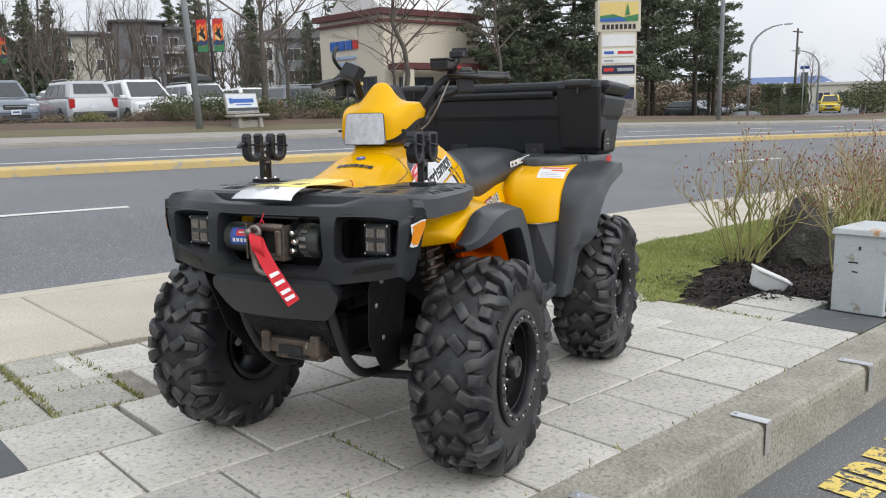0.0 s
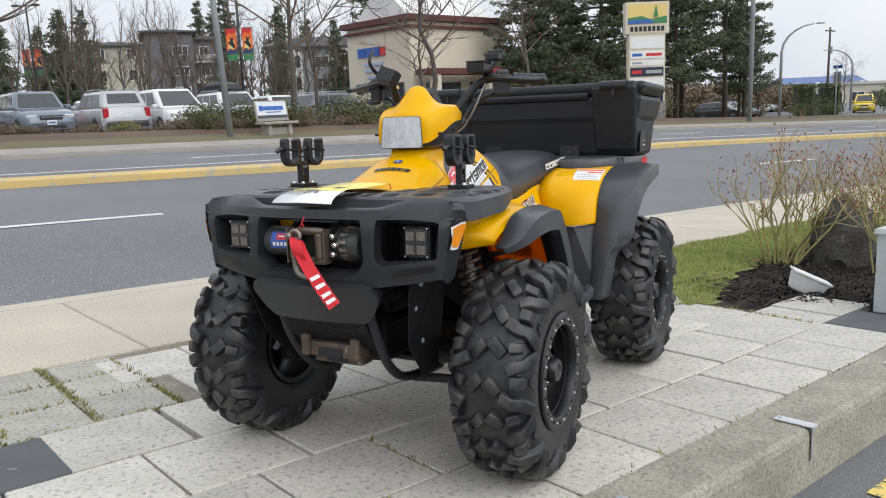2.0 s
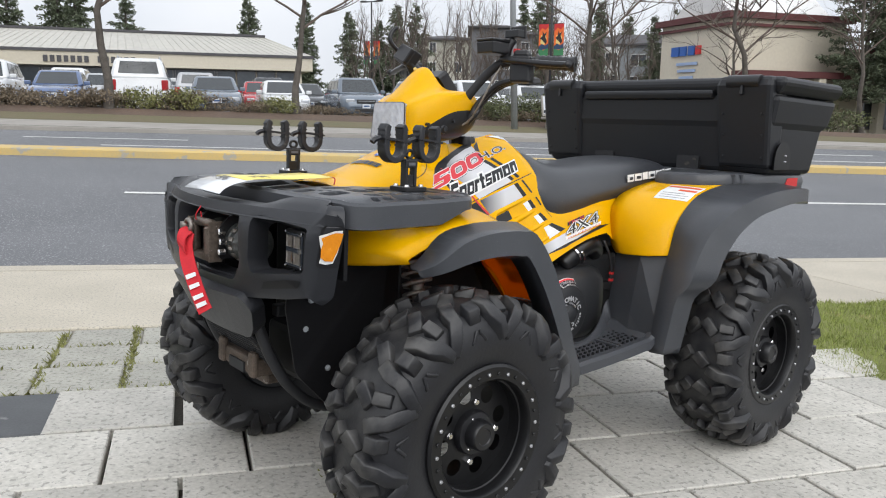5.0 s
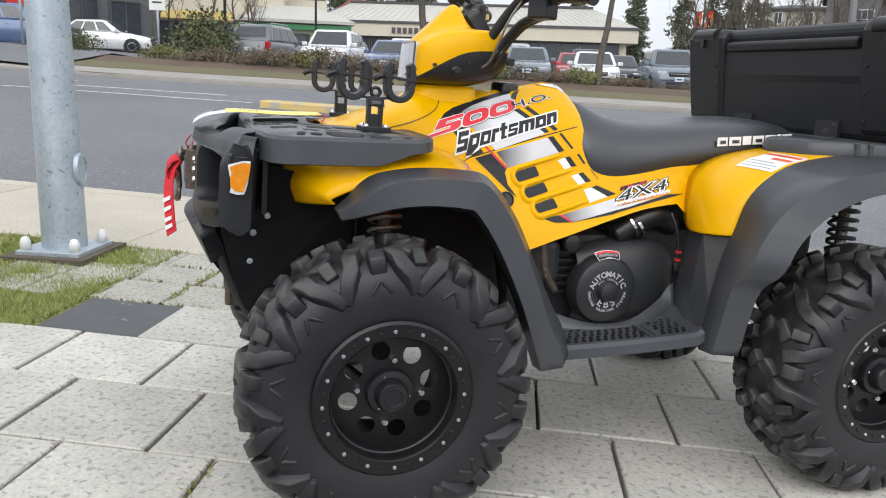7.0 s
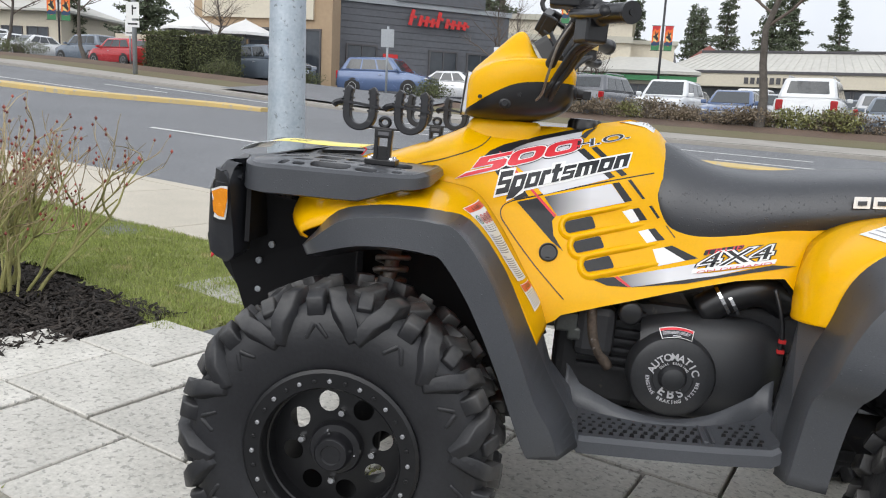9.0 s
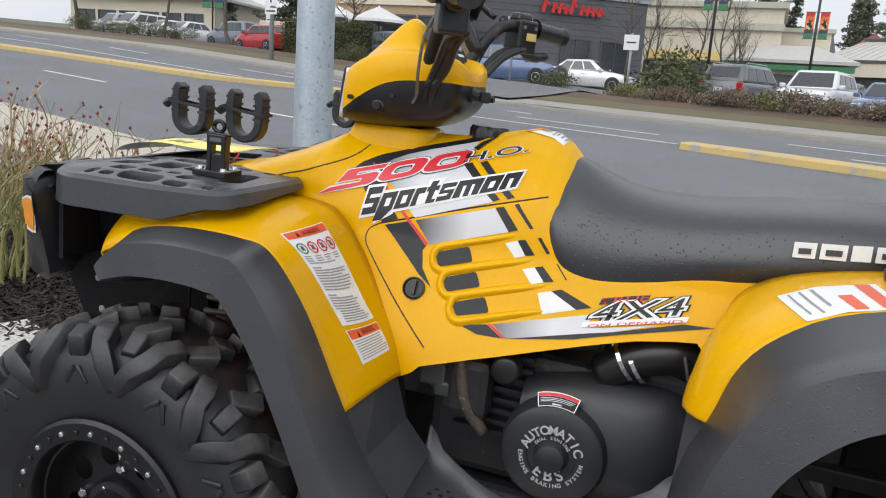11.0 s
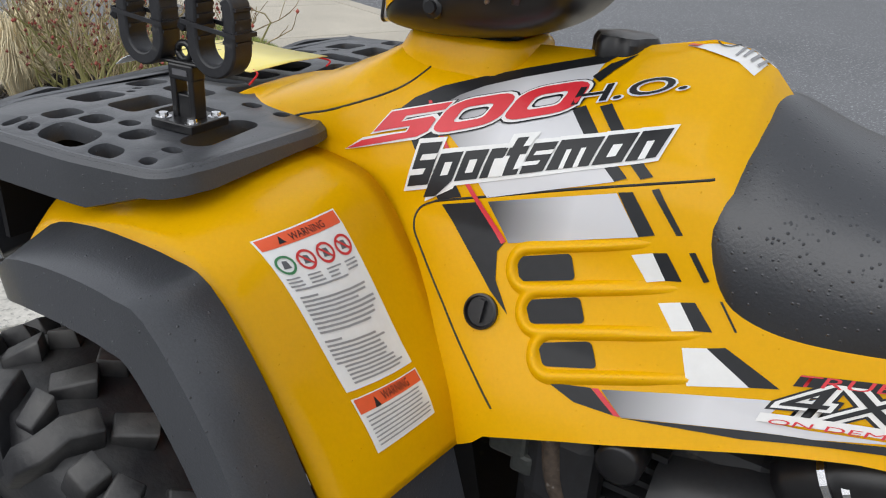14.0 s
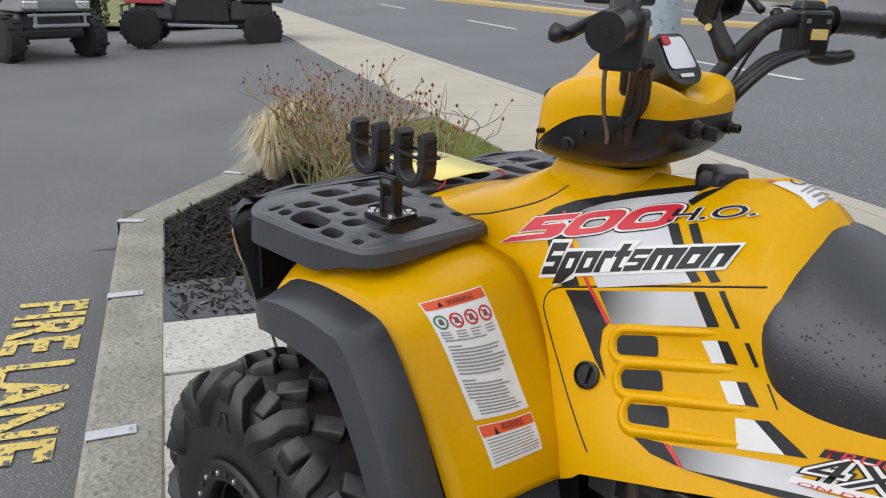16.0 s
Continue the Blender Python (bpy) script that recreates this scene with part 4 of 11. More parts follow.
def wheel(x, side, turn, kind, steer=0.0):
    """One wheel: side -1 is the quad's left. Its parts are built for the left and turned about for the right."""
    w = part("wheel", RIM, None, quad, "satin black 12 inch beadlock wheel")
    m = Matrix.Translation((x, side * (0.492 if x > 0 else 0.474), 0.312)) @ Matrix.Rotation(radians(steer), 4, "Z")
    if side > 0:
        m = m @ Matrix.Rotation(math.pi, 4, "Z")
    w.matrix_local = m @ Matrix.Rotation(radians(turn), 4, "Y")

    def sub(name, me, mm=None, label=""):
        ob = part(name, me, None, w, label)
        if mm is not None:
            ob.matrix_local = mm
        return ob
    sub("tyre", TYRES[kind], None if x > 0 else Matrix.Diagonal((1, 0.92, 1, 1)), label="chunky black mud tyre with deep lugs")
    sub("disc", DISC)
    sub("beadlock_ring", RING)
    sub("hub_cap", HUB)
    for k in range(32):
        a = 2 * math.pi * k / 32
        sub("ring_bolt", BOLT_S if k % 2 else BOLT_B, Matrix.Translation((0.151 * math.cos(a), -0.112, 0.151 * math.sin(a))))
    for k in range(4):
        a = math.pi / 2 * k + 0.06
        sub("lug_nut", NUT, Matrix.Translation((0.071 * math.cos(a), -0.055, 0.071 * math.sin(a))))
    for k in range(3):
        a = 2.1 * k
        sub("cap_screw", CAPSCREW, Matrix.Translation((0.0405 * math.cos(a), -0.0745, 0.0405 * math.sin(a))))
    return w


wheel(-0.652, -1, 8, 0)
wheel(-0.652, 1, 31, 1)
wheel(0.64, -1, 77, 1)
wheel(0.64, 1, 14, 0)

# ---- yellow bodywork ----
WIDE = [(0.50, 0.262), (0.56, 0.250), (0.60, 0.237), (0.64, 0.218), (0.676, 0.200), (0.72, 0.183), (0.77, 0.165), (0.81, 0.158), (0.85, 0.148), (0.88, 0.135), (0.90, 0.120), (0.93, 0.092), (0.955, 0.060), (0.975, 0.026), (0.985, 0.0)]
TOP = [(-0.76, 0.845), (-0.70, 0.858), (-0.62, 0.890), (-0.553, 0.921), (-0.515, 0.943), (-0.474, 0.954), (-0.36, 0.953), (-0.28, 0.957), (-0.20, 0.975), (-0.139, 0.989), (-0.10, 0.985), (-0.07, 0.968), (-0.04, 0.936), (0.0, 0.88), (0.1, 0.83), (0.4, 0.84)]
LOW = [(-0.78, 0.80), (-0.6, 0.785), (-0.50, 0.775), (-0.44, 0.76), (-0.40, 0.715), (-0.36, 0.65), (-0.31, 0.575), (-0.285, 0.532), (-0.262, 0.545), (-0.25, 0.558), (-0.16, 0.588), (-0.078, 0.614), (0.02, 0.645), (0.108, 0.672), (0.17, 0.685), (0.205, 0.69), (0.225, 0.668), (0.24, 0.62), (0.25, 0.60), (0.262, 0.66), (0.285, 0.73), (0.315, 0.785), (0.345, 0.81)]


def half_width(x, z):
    top, z_ = lerp_tab(TOP, x), z
    if z > 0.80 and top < 0.985:
        z = 0.80 + (z - 0.80) * 0.185 / max(top - 0.80, 0.02)
    top_ = 0.985
    w = lerp_tab(WIDE, z)
    if x < -0.45:
        w *= 1 + 0.55 * (-0.45 - x)
        h = min(max((z - 0.80) / max(top_ - 0.80, 0.02), 0.0), 1.0) if z_ > 0.80 else 0.0
        k = smooth(-0.46, -0.54, x)
        w = w * (1 - k) + k * max(w, 0.16 * (1 - h ** 4) ** 0.6)
    return w + 0.02 * smooth(0.0, 0.25, x)


def body_side(x, z, proud=0.0, side=-1):
    """A point of the bodywork's side at that length and height."""
    e = 0.004
    slope = (half_width(x, z + e) - half_width(x, z - e)) / (2 * e)
    n = Vector((0, 1, -slope)).normalized()
    return Vector((x, side * (half_width(x, z) + proud * n.y), z + proud * n.z))


def tank_cover(side):
    xs = [-0.76 + 0.005 * i for i in range(221)]
    bm = bmesh.new()
    rows = []
    for x in xs:
        lo, hi = lerp_tab(LOW, x), lerp_tab(TOP, x)
        row = []
        for k in range(49):
            s = k / 48
            z = lo + (hi - lo) * (1 - (1 - s) ** 1.6)
            row.append(Vector((x, side * half_width(x, z), z)))
        row[-1].y = 0
        rows.append(row)
    loft(bm, rows)
    return bm


bm = tank_cover(-1)
bm2 = tank_cover(1)
tmp = bpy.data.meshes.new("tmp")
bm2.to_mesh(tmp)
bm2.free()
bm.from_mesh(tmp)
bpy.data.meshes.remove(tmp)
bmesh.ops.remove_doubles(bm, verts=bm.verts, dist=0.0005)
bmesh.ops.recalc_face_normals(bm, faces=bm.faces)
cover_body = part("tank_cover", bm, M_yellow, quad, "glossy yellow plastic tank cover and side panels", True)

IN_F = [(-0.845, -0.22, 0.668), (-0.862, -0.212, 0.722), (-0.828, -0.185, 0.785), (-0.72, -0.16, 0.808), (-0.60, -0.165, 0.81), (-0.52, -0.17, 0.806), (-0.468, -0.175, 0.792), (-0.42, -0.18, 0.742), (-0.36, -0.195, 0.662), (-0.315, -0.215, 0.592), (-0.285, -0.245, 0.530)]
MID_F = [(-0.812, -0.345, 0.683), (-0.832, -0.338, 0.726), (-0.798, -0.322, 0.777), (-0.72, -0.31, 0.798), (-0.60, -0.31, 0.803), (-0.52, -0.315, 0.799), (-0.463, -0.32, 0.786), (-0.415, -0.32, 0.735), (-0.36, -0.32, 0.660), (-0.31, -0.32, 0.60), (-0.283, -0.325, 0.545)]
OUT_F = [(-0.77, -0.428, 0.697), (-0.779, -0.435, 0.705), (-0.766, -0.438, 0.713), (-0.733, -0.44, 0.728), (-0.66, -0.445, 0.757), (-0.58, -0.445, 0.769), (-0.51, -0.445, 0.768), (-0.452, -0.448, 0.755), (-0.392, -0.45, 0.692), (-0.335, -0.45, 0.597), (-0.30, -0.45, 0.535)]


def blend_rows(a, b, c, n, m):
    """Rows between three lines, rounded across."""
    A, B, C = spline(a, n), spline(b, n), spline(c, n)
    rows = []
    for j in range(m):
        t = j / (m - 1)
        rows.append([(A[i] * (1 - t) * (1 - 2 * t) + B[i] * 4 * t * (1 - t) + C[i] * t * (2 * t - 1)) for i in range(n)])
    return rows


FENDER = blend_rows(IN_F, MID_F, OUT_F, 46, 10)
for side in (-1, 1):
    bm = bmesh.new()
    loft(bm, FENDER)
    if side > 0:
        flip(bm)
    ff = part("front_fender", bm, M_fender, quad, "glossy yellow plastic front fender", True, solid=-0.004)
    ff.data.materials.append(M_fender_in)
    ff.modifiers["thickness"].material_offset = 1

# black flares over the wheels
U_F = [(-0.765, -0.43, 0.680), (-0.745, -0.44, 0.702), (-0.700, -0.445, 0.750), (-0.63, -0.448, 0.768), (-0.565, -0.45, 0.773), (-0.50, -0.45, 0.771), (-0.449, -0.452, 0.760), (-0.382, -0.455, 0.684), (-0.322, -0.455, 0.575), (-0.27, -0.45, 0.48), (-0.225, -0.44, 0.41), (-0.20, -0.435, 0.345)]
C_F = [(-0.762, -0.453, 0.68), (-0.735, -0.487, 0.7), (-0.68, -0.507, 0.742), (-0.62, -0.512, 0.757), (-0.56, -0.512, 0.761), (-0.505, -0.512, 0.759), (-0.462, -0.512, 0.748), (-0.398, -0.512, 0.668), (-0.337, -0.512, 0.548), (-0.293, -0.507, 0.45), (-0.255, -0.497, 0.39), (-0.235, -0.482, 0.335)]
L_F = [(-0.758, -0.455, 0.676), (-0.725, -0.491, 0.69), (-0.66, -0.511, 0.712), (-0.6, -0.516, 0.72), (-0.55, -0.516, 0.72), (-0.515, -0.516, 0.717), (-0.478, -0.516, 0.705), (-0.418, -0.516, 0.625), (-0.358, -0.516, 0.512), (-0.318, -0.511, 0.42), (-0.29, -0.501, 0.355), (-0.278, -0.486, 0.335)]


def flare(lines, side, name):
    bm = bmesh.new()
    rows = [spline(l, 40) for l in lines]
    loft(bm, rows)
    if side > 0:
        flip(bm)
    return part(name, bm, M_plastic, quad, "matt black plastic wheel flare", solid=-0.012, auto=24)


B_F = [(p[0] + 0.012, p[1] + 0.06, p[2] - 0.012) for p in L_F]
for side in (-1, 1):
    flare([U_F, C_F, L_F, B_F], side, "front_flare")

U_R = [(0.197, -0.42, 0.345), (0.201, -0.425, 0.45), (0.208, -0.43, 0.53), (0.22, -0.43, 0.6), (0.242, -0.43, 0.655), (0.264, -0.43, 0.728), (0.306, -0.43, 0.779), (0.38, -0.43, 0.822), (0.52, -0.43, 0.85), (0.72, -0.43, 0.86), (0.86, -0.42, 0.856), (0.945, -0.4, 0.84)]
C_R = [(0.208, -0.455, 0.345), (0.212, -0.47, 0.45), (0.218, -0.482, 0.525), (0.236, -0.512, 0.575), (0.258, -0.518, 0.645), (0.29, -0.53, 0.715), (0.338, -0.548, 0.768), (0.418, -0.562, 0.808), (0.55, -0.564, 0.834), (0.72, -0.552, 0.846), (0.86, -0.534, 0.844), (0.95, -0.50, 0.828)]
L_R = [(0.258, -0.47, 0.345), (0.262, -0.486, 0.45), (0.272, -0.5, 0.53), (0.288, -0.55, 0.585), (0.306, -0.56, 0.645), (0.338, -0.566, 0.695), (0.388, -0.57, 0.74), (0.48, -0.57, 0.78), (0.58, -0.57, 0.8), (0.72, -0.557, 0.815), (0.85, -0.54, 0.818), (0.945, -0.505, 0.806)]
B_R = [(p[0] + 0.01, p[1] + 0.07, p[2] - 0.005) for p in L_R]
for side in (-1, 1):
    flare([U_R, C_R, L_R, B_R], side, "rear_flare")

IN_R = [(0.235, -0.235, 0.628), (0.232, -0.215, 0.66), (0.238, -0.20, 0.72), (0.26, -0.19, 0.78), (0.34, -0.18, 0.825), (0.50, -0.17, 0.855), (0.72, -0.16, 0.872), (0.95, -0.15, 0.872)]
MID_R = [(0.198, -0.35, 0.636), (0.203, -0.35, 0.672), (0.222, -0.345, 0.735), (0.27, -0.335, 0.788), (0.35, -0.32, 0.83), (0.51, -0.305, 0.858), (0.72, -0.30, 0.87), (0.95, -0.29, 0.866)]
OUT_R = [(0.236, -0.434, 0.646), (0.244, -0.434, 0.672), (0.265, -0.434, 0.731), (0.307, -0.434, 0.782), (0.38, -0.434, 0.825), (0.52, -0.434, 0.853), (0.72, -0.432, 0.86), (0.95, -0.42, 0.845)]
for side in (-1, 1):
    bm = bmesh.new()
    loft(bm, blend_rows(IN_R, MID_R, OUT_R, 30, 8))
    if side > 0:
        flip(bm)
    part("rear_fender", bm, M_yellow, quad, "glossy yellow plastic rear fender", True, solid=-0.004)
    bm = bmesh.new()
    k = side
    loft(bm, [[Vector((0.243, k * 0.23, 0.625)), Vector((0.204, k * 0.35, 0.633)), Vector((0.24, k * 0.43, 0.643))], [Vector((0.232, k * 0.22, 0.45)), Vector((0.20, k * 0.33, 0.45)), Vector((0.197, k * 0.425, 0.45))], [Vector((0.22, k * 0.21, 0.36)), Vector((0.19, k * 0.33, 0.35)), Vector((0.194, k * 0.42, 0.345))]])
    part("rear_leg_guard", bm, M_plastic, quad, solid=0.006)
    bm = bmesh.new()
    loft(bm, [[Vector((-0.29, k * 0.25, 0.535)), Vector((-0.29, k * 0.34, 0.545)), Vector((-0.30, k * 0.445, 0.54))], [Vector((-0.262, k * 0.255, 0.46)), Vector((-0.262, k * 0.34, 0.46)), Vector((-0.262, k * 0.44, 0.46))], [Vector((-0.21, k * 0.25, 0.40)), Vector((-0.205, k * 0.34, 0.40)), Vector((-0.20, k * 0.435, 0.39))]])
    part("front_leg_guard", bm, M_plastic, quad, solid=0.006)

# footwells with a grid of raised treads
def footwell(side):
    bm = bmesh.new()
    xs = [-0.222, -0.19, -0.05, 0.08, 0.175, 0.215]
    zs = [0.385, 0.354, 0.362, 0.372, 0.382, 0.41]
    rows = []
    for x, z in [(a + (b - a) * k / 4, c + (d - c) * k / 4) for a, b, c, d in zip(xs, xs[1:], zs, zs[1:]) for k in range(4)] + [(xs[-1], zs[-1])]:
        bow = math.sin(math.pi * min(max((x + 0.21) / 0.41, 0), 1))
        rows.append([Vector((x, side * y, z + dz)) for y, dz in ((0.232 + 0.07 * bow, 0.062 - 0.05 * bow), (0.25 + 0.065 * bow, 0.004), (0.40, 0.0), (0.408, 0.009), (0.425, 0.010), (0.436, 0.002), (0.438, -0.022), (0.40, -0.03))])
    loft(bm, rows)
    f = part("footwell", bm, M_plastic, quad, "black plastic footwell with raised treads", solid=0.004, auto=30)
    mesh_bm = bmesh.new()
    for i in range(18):
        x = -0.185 + i * 0.0205
        if abs(x - 0.065) < 0.018:
            continue
        for j in range(7):
            y = 0.275 + 0.0185 * j
            if y < 0.268 + 0.06 * math.sin(math.pi * min(max((x + 0.21) / 0.41, 0), 1)):
                continue
            box(mesh_bm, x + (0.008 if j % 2 else 0), side * y, 0.354 + 0.027 * i / 17, 0.012, 0.006, 0.012, taper=0.6)
    part("tread_grid", mesh_bm, M_gloss, quad, "fine grid of raised foot grips")
    part("tread_bar", boxes((0.06, side * 0.355, 0.374, 0.012, 0.085, 0.010), (0.075, side * 0.355, 0.375, 0.006, 0.085, 0.010)), M_plastic, quad, bevel=0.002)


footwell(-1)
footwell(1)

# ---- seat ----
def seat():
    rows = []
    for xt, zt, ht, xl, zl, hl, bulge in ((-0.074, 0.930, 0.02, -0.055, 0.775, 0.132, 0.026), (-0.070, 0.945, 0.045, -0.036, 0.730, 0.154, 0.024), (-0.045, 0.945, 0.078, -0.012, 0.718, 0.163, 0.018), (0.0, 0.922, 0.095, 0.03, 0.728, 0.166, 0.01), (0.06, 0.900, 0.108, 0.07, 0.745, 0.169, 0.0), (0.17, 0.895, 0.13, 0.17, 0.779, 0.176, 0.0), (0.32, 0.918, 0.15, 0.32, 0.808, 0.186, 0.0), (0.45, 0.932, 0.15, 0.45, 0.834, 0.186, 0.0), (0.56, 0.930, 0.135, 0.56, 0.85, 0.175, 0.0), (0.63, 0.912, 0.10, 0.63, 0.865, 0.14, 0.0), (0.65, 0.885, 0.06, 0.65, 0.87, 0.10, 0.0)):
        half = []
        for q, yy in ((0.0, hl), (0.25, hl + 0.012), (0.55, hl * 0.95 + 0.008), (0.8, ht * 0.5 + hl * 0.5), (0.94, ht * 0.9), (1.0, ht * 0.5)):
            half.append(Vector((xl + (xt - xl) * q - bulge * math.sin(math.pi * min(q * 1.05, 1.0)), yy, zl + (zt - zl) * q)))
        rows.append([Vector((p.x, -p.y, p.z)) for p in half] + [Vector((xt, 0, zt + 0.003))] + half[::-1])
    bm = bmesh.new()
    loft(bm, rows, ends=False)
    bm.faces.new([v for v in bm.verts][:13][::-1])
    bm.faces.new([v for v in bm.verts][-13:])
    bmesh.ops.recalc_face_normals(bm, faces=bm.faces)
    return part("seat", bm, M_seat, quad, "black vinyl seat with fine rain drops", sub=2)


seat()

# ---- headlight pod ----
#      along   half width, seam, shoulder, middle, hump's half width, underside
POD = [(-0.530, 0.080, 0.972, 1.048, 1.066, 0.052, 0.963), (-0.508, 0.106, 0.986, 1.068, 1.086, 0.056, 0.957), (-0.468, 0.123, 1.014, 1.090, 1.126, 0.062, 0.953), (-0.428, 0.129, 1.037, 1.100, 1.172, 0.062, 0.953), (-0.404, 0.130, 1.045, 1.103, 1.174, 0.058, 0.955), (-0.386, 0.130, 1.049, 1.104, 1.130, 0.066, 0.957), (-0.355, 0.127, 1.052, 1.106, 1.086, 0.074, 0.962), (-0.32, 0.119, 1.054, 1.107, 1.076, 0.072, 0.972), (-0.29, 0.104, 1.054, 1.098, 1.076, 0.064, 0.992), (-0.276, 0.086, 1.052, 1.080, 1.070, 0.05, 1.015)]
bm = bmesh.new()
rows = []
for x, w, zp, zs, zt, hump, zb in POD:
    half = [(w, zp), (w * 1.01, zp + (zs - zp) * 0.4), (w * 0.975, zs - 0.016), (w * 0.88, zs), (hump * 1.15, zs + (zt - zs) * 0.05), (hump * 0.78, zs + (zt - zs) * 0.45), (hump * 0.46, zs + (zt - zs) * 0.92)]
    rows.append([Vector((x, -y, z)) for y, z in half] + [Vector((x, 0, zt))] + [Vector((x, y, z)) for y, z in half[::-1]])
loft(bm, rows)
vs = list(bm.verts)
bm.faces.new(vs[:15])
bm.faces.new(vs[-15:])
bmesh.ops.recalc_face_normals(bm, faces=bm.faces)
pod = part("headlight_pod", bm, M_yellow, quad, "yellow plastic headlight pod with broad shoulders and a raised middle", sub=2)
bm = bmesh.new()
rows = []
for x, w, zp, zs, zt, hump, zb in POD:
    half = [(w * 0.99, zp + 0.004), (w * 0.985, zp - (zp - zb) * 0.3), (w * 0.9, zp - (zp - zb) * 0.72), (w * 0.6, zb)]
    rows.append([Vector((x, -y, z)) for y, z in half] + [Vector((x, y, z)) for y, z in half[::-1]])
loft(bm, rows)
vs = list(bm.verts)
bm.faces.new(vs[:8])
bm.faces.new(vs[-8:])
bmesh.ops.recalc_face_normals(bm, faces=bm.faces)
bowl = part("pod_bowl", bm, M_gloss, quad, "glossy black underside of the pod", sub=2)


def lens_x(y, z):
    return -0.541 + (z - 0.972) * 0.07 + 0.9 * y * y


LENS = fillet([(-0.077, 0.964), (0.077, 0.964), (0.069, 1.063), (-0.069, 1.063)], 0.009)
head = part("headlight", plate(LENS, [], lambda y, z: (lens_x(y, z), y, z), 0.02), M_lamp, quad, "clear headlight lens with fine ribs over a silver reflector", solid=-0.012)
bm = bmesh.new()
for k in range(25):
    y = -0.066 + 0.132 * k / 24
    tube(bm, [(lens_x(y, z) - 0.0002, y, z) for z in (0.969, 1.0, 1.03, 1.059)], 0.0012, 4)
part("lens_rib", bm, M_lamp, head, "fine vertical lens ribs")
bm = bmesh.new()
tube(bm, [Vector((lens_x(y, z) + 0.002, y, z)) for y, z in LENS + LENS[:1]], 0.0022, 6)
part("lens_seal", bm, M_gloss, head, "thin dark seal round the lens")
neck = bmesh.new()
lathe(neck, [(0.925, 0.054), (0.955, 0.048), (0.975, 0.044)], 24, "Z", (-0.425, 0, 0))
collar = bmesh.new()
loft(collar, [[Vector((x, y, z)) for x, y in rounded(cx, 0, lx, ly, r)] for z, cx, lx, ly, r in ((0.90, -0.44, 0.20, 0.16, 0.05), (0.93, -0.435, 0.185, 0.148, 0.045), (0.952, -0.43, 0.168, 0.14, 0.04), (0.959, -0.43, 0.154, 0.132, 0.036), (0.96, -0.43, 0.142, 0.124, 0.032), (0.935, -0.43, 0.13, 0.112, 0.03))], close=True)
part("steering_collar", collar, M_yellow, quad, "yellow plastic collar under the pod", auto=50)
part("steering_neck", neck, M_gloss, quad, "black rubber steering boot", True)
for x, z in ((-0.488, 1.008), (-0.40, 1.02)):
    for s in (-1, 1):
        bm = bmesh.new()
        tube(bm, [(x, s * 0.115, z), (x, s * (0.1275 if x < -0.45 else 0.131), z)], 0.0045, 10)
        part("pod_screw", bm, M_gloss, quad)
# gauge with its window, key switch and plugs on the rear of the pod
bm = plate(fillet([(-0.046, -0.022), (-0.026, -0.038), (0.026, -0.038), (0.046, -0.022), (0.036, 0.042), (-0.036, 0.042)], 0.012), [], lambda a, b: (-0.333 - b * 0.6, a, 1.128 + b * 0.85), 0.04)
gauge = part("gauge", bm, M_gloss, quad, "black instrument gauge with grey display", solid=0.034)
part("display", plate(fillet([(-0.035, -0.014), (0.035, -0.014), (0.03, 0.036), (-0.03, 0.036)], 0.01), [], lambda a, b: (-0.3315 - b * 0.6, a, 1.129 + b * 0.85)), M_reflector, gauge, "grey gauge display")
part("gauge_mark", plate(rounded(-0.02, 0.03, 0.02, 0.014, 0.003), [], lambda a, b: (-0.330 - b * 0.6, a, 1.1305 + b * 0.85)), M_red, gauge, "red warning mark")
part("gauge_name", plate(rounded(0.0, -0.025, 0.036, 0.006, 0.002), [], lambda a, b: (-0.3315 - b * 0.6, a, 1.129 + b * 0.85)), M_sticker, gauge)
for y, z, r in ((-0.03, 1.036, 0.015), (0.07, 1.03, 0.01)):
    bm = bmesh.new()
    lathe(bm, [(-0.02, r), (0.012, r), (0.014, r * 0.75), (0.026, r * 0.7), (0.026, r * 0.4), (0.022, r * 0.35), (0.022, 0)], 16, "X", (-0.284, y, z))
    part("switch_plug", bm, M_gloss, quad, "black key switch", auto=40)
part("key", boxes((-0.25, -0.03, 1.034, 0.022, 0.006, 0.02)), M_gloss, quad, "black ignition key", bevel=0.002)
for s in (-1, 1):
    bm = bmesh.new()
    lathe(bm, [(0.0, 0.014), (0.006, 0.013), (0.008, 0.008), (0.012, 0.007), (0.012, 0)], 14, "Y", (-0.43, 0.117, 0.998))
    if s < 0:
        flip(bm)
    part("adjuster_knob", bm, M_gloss, bowl, "small black knob", auto=40)

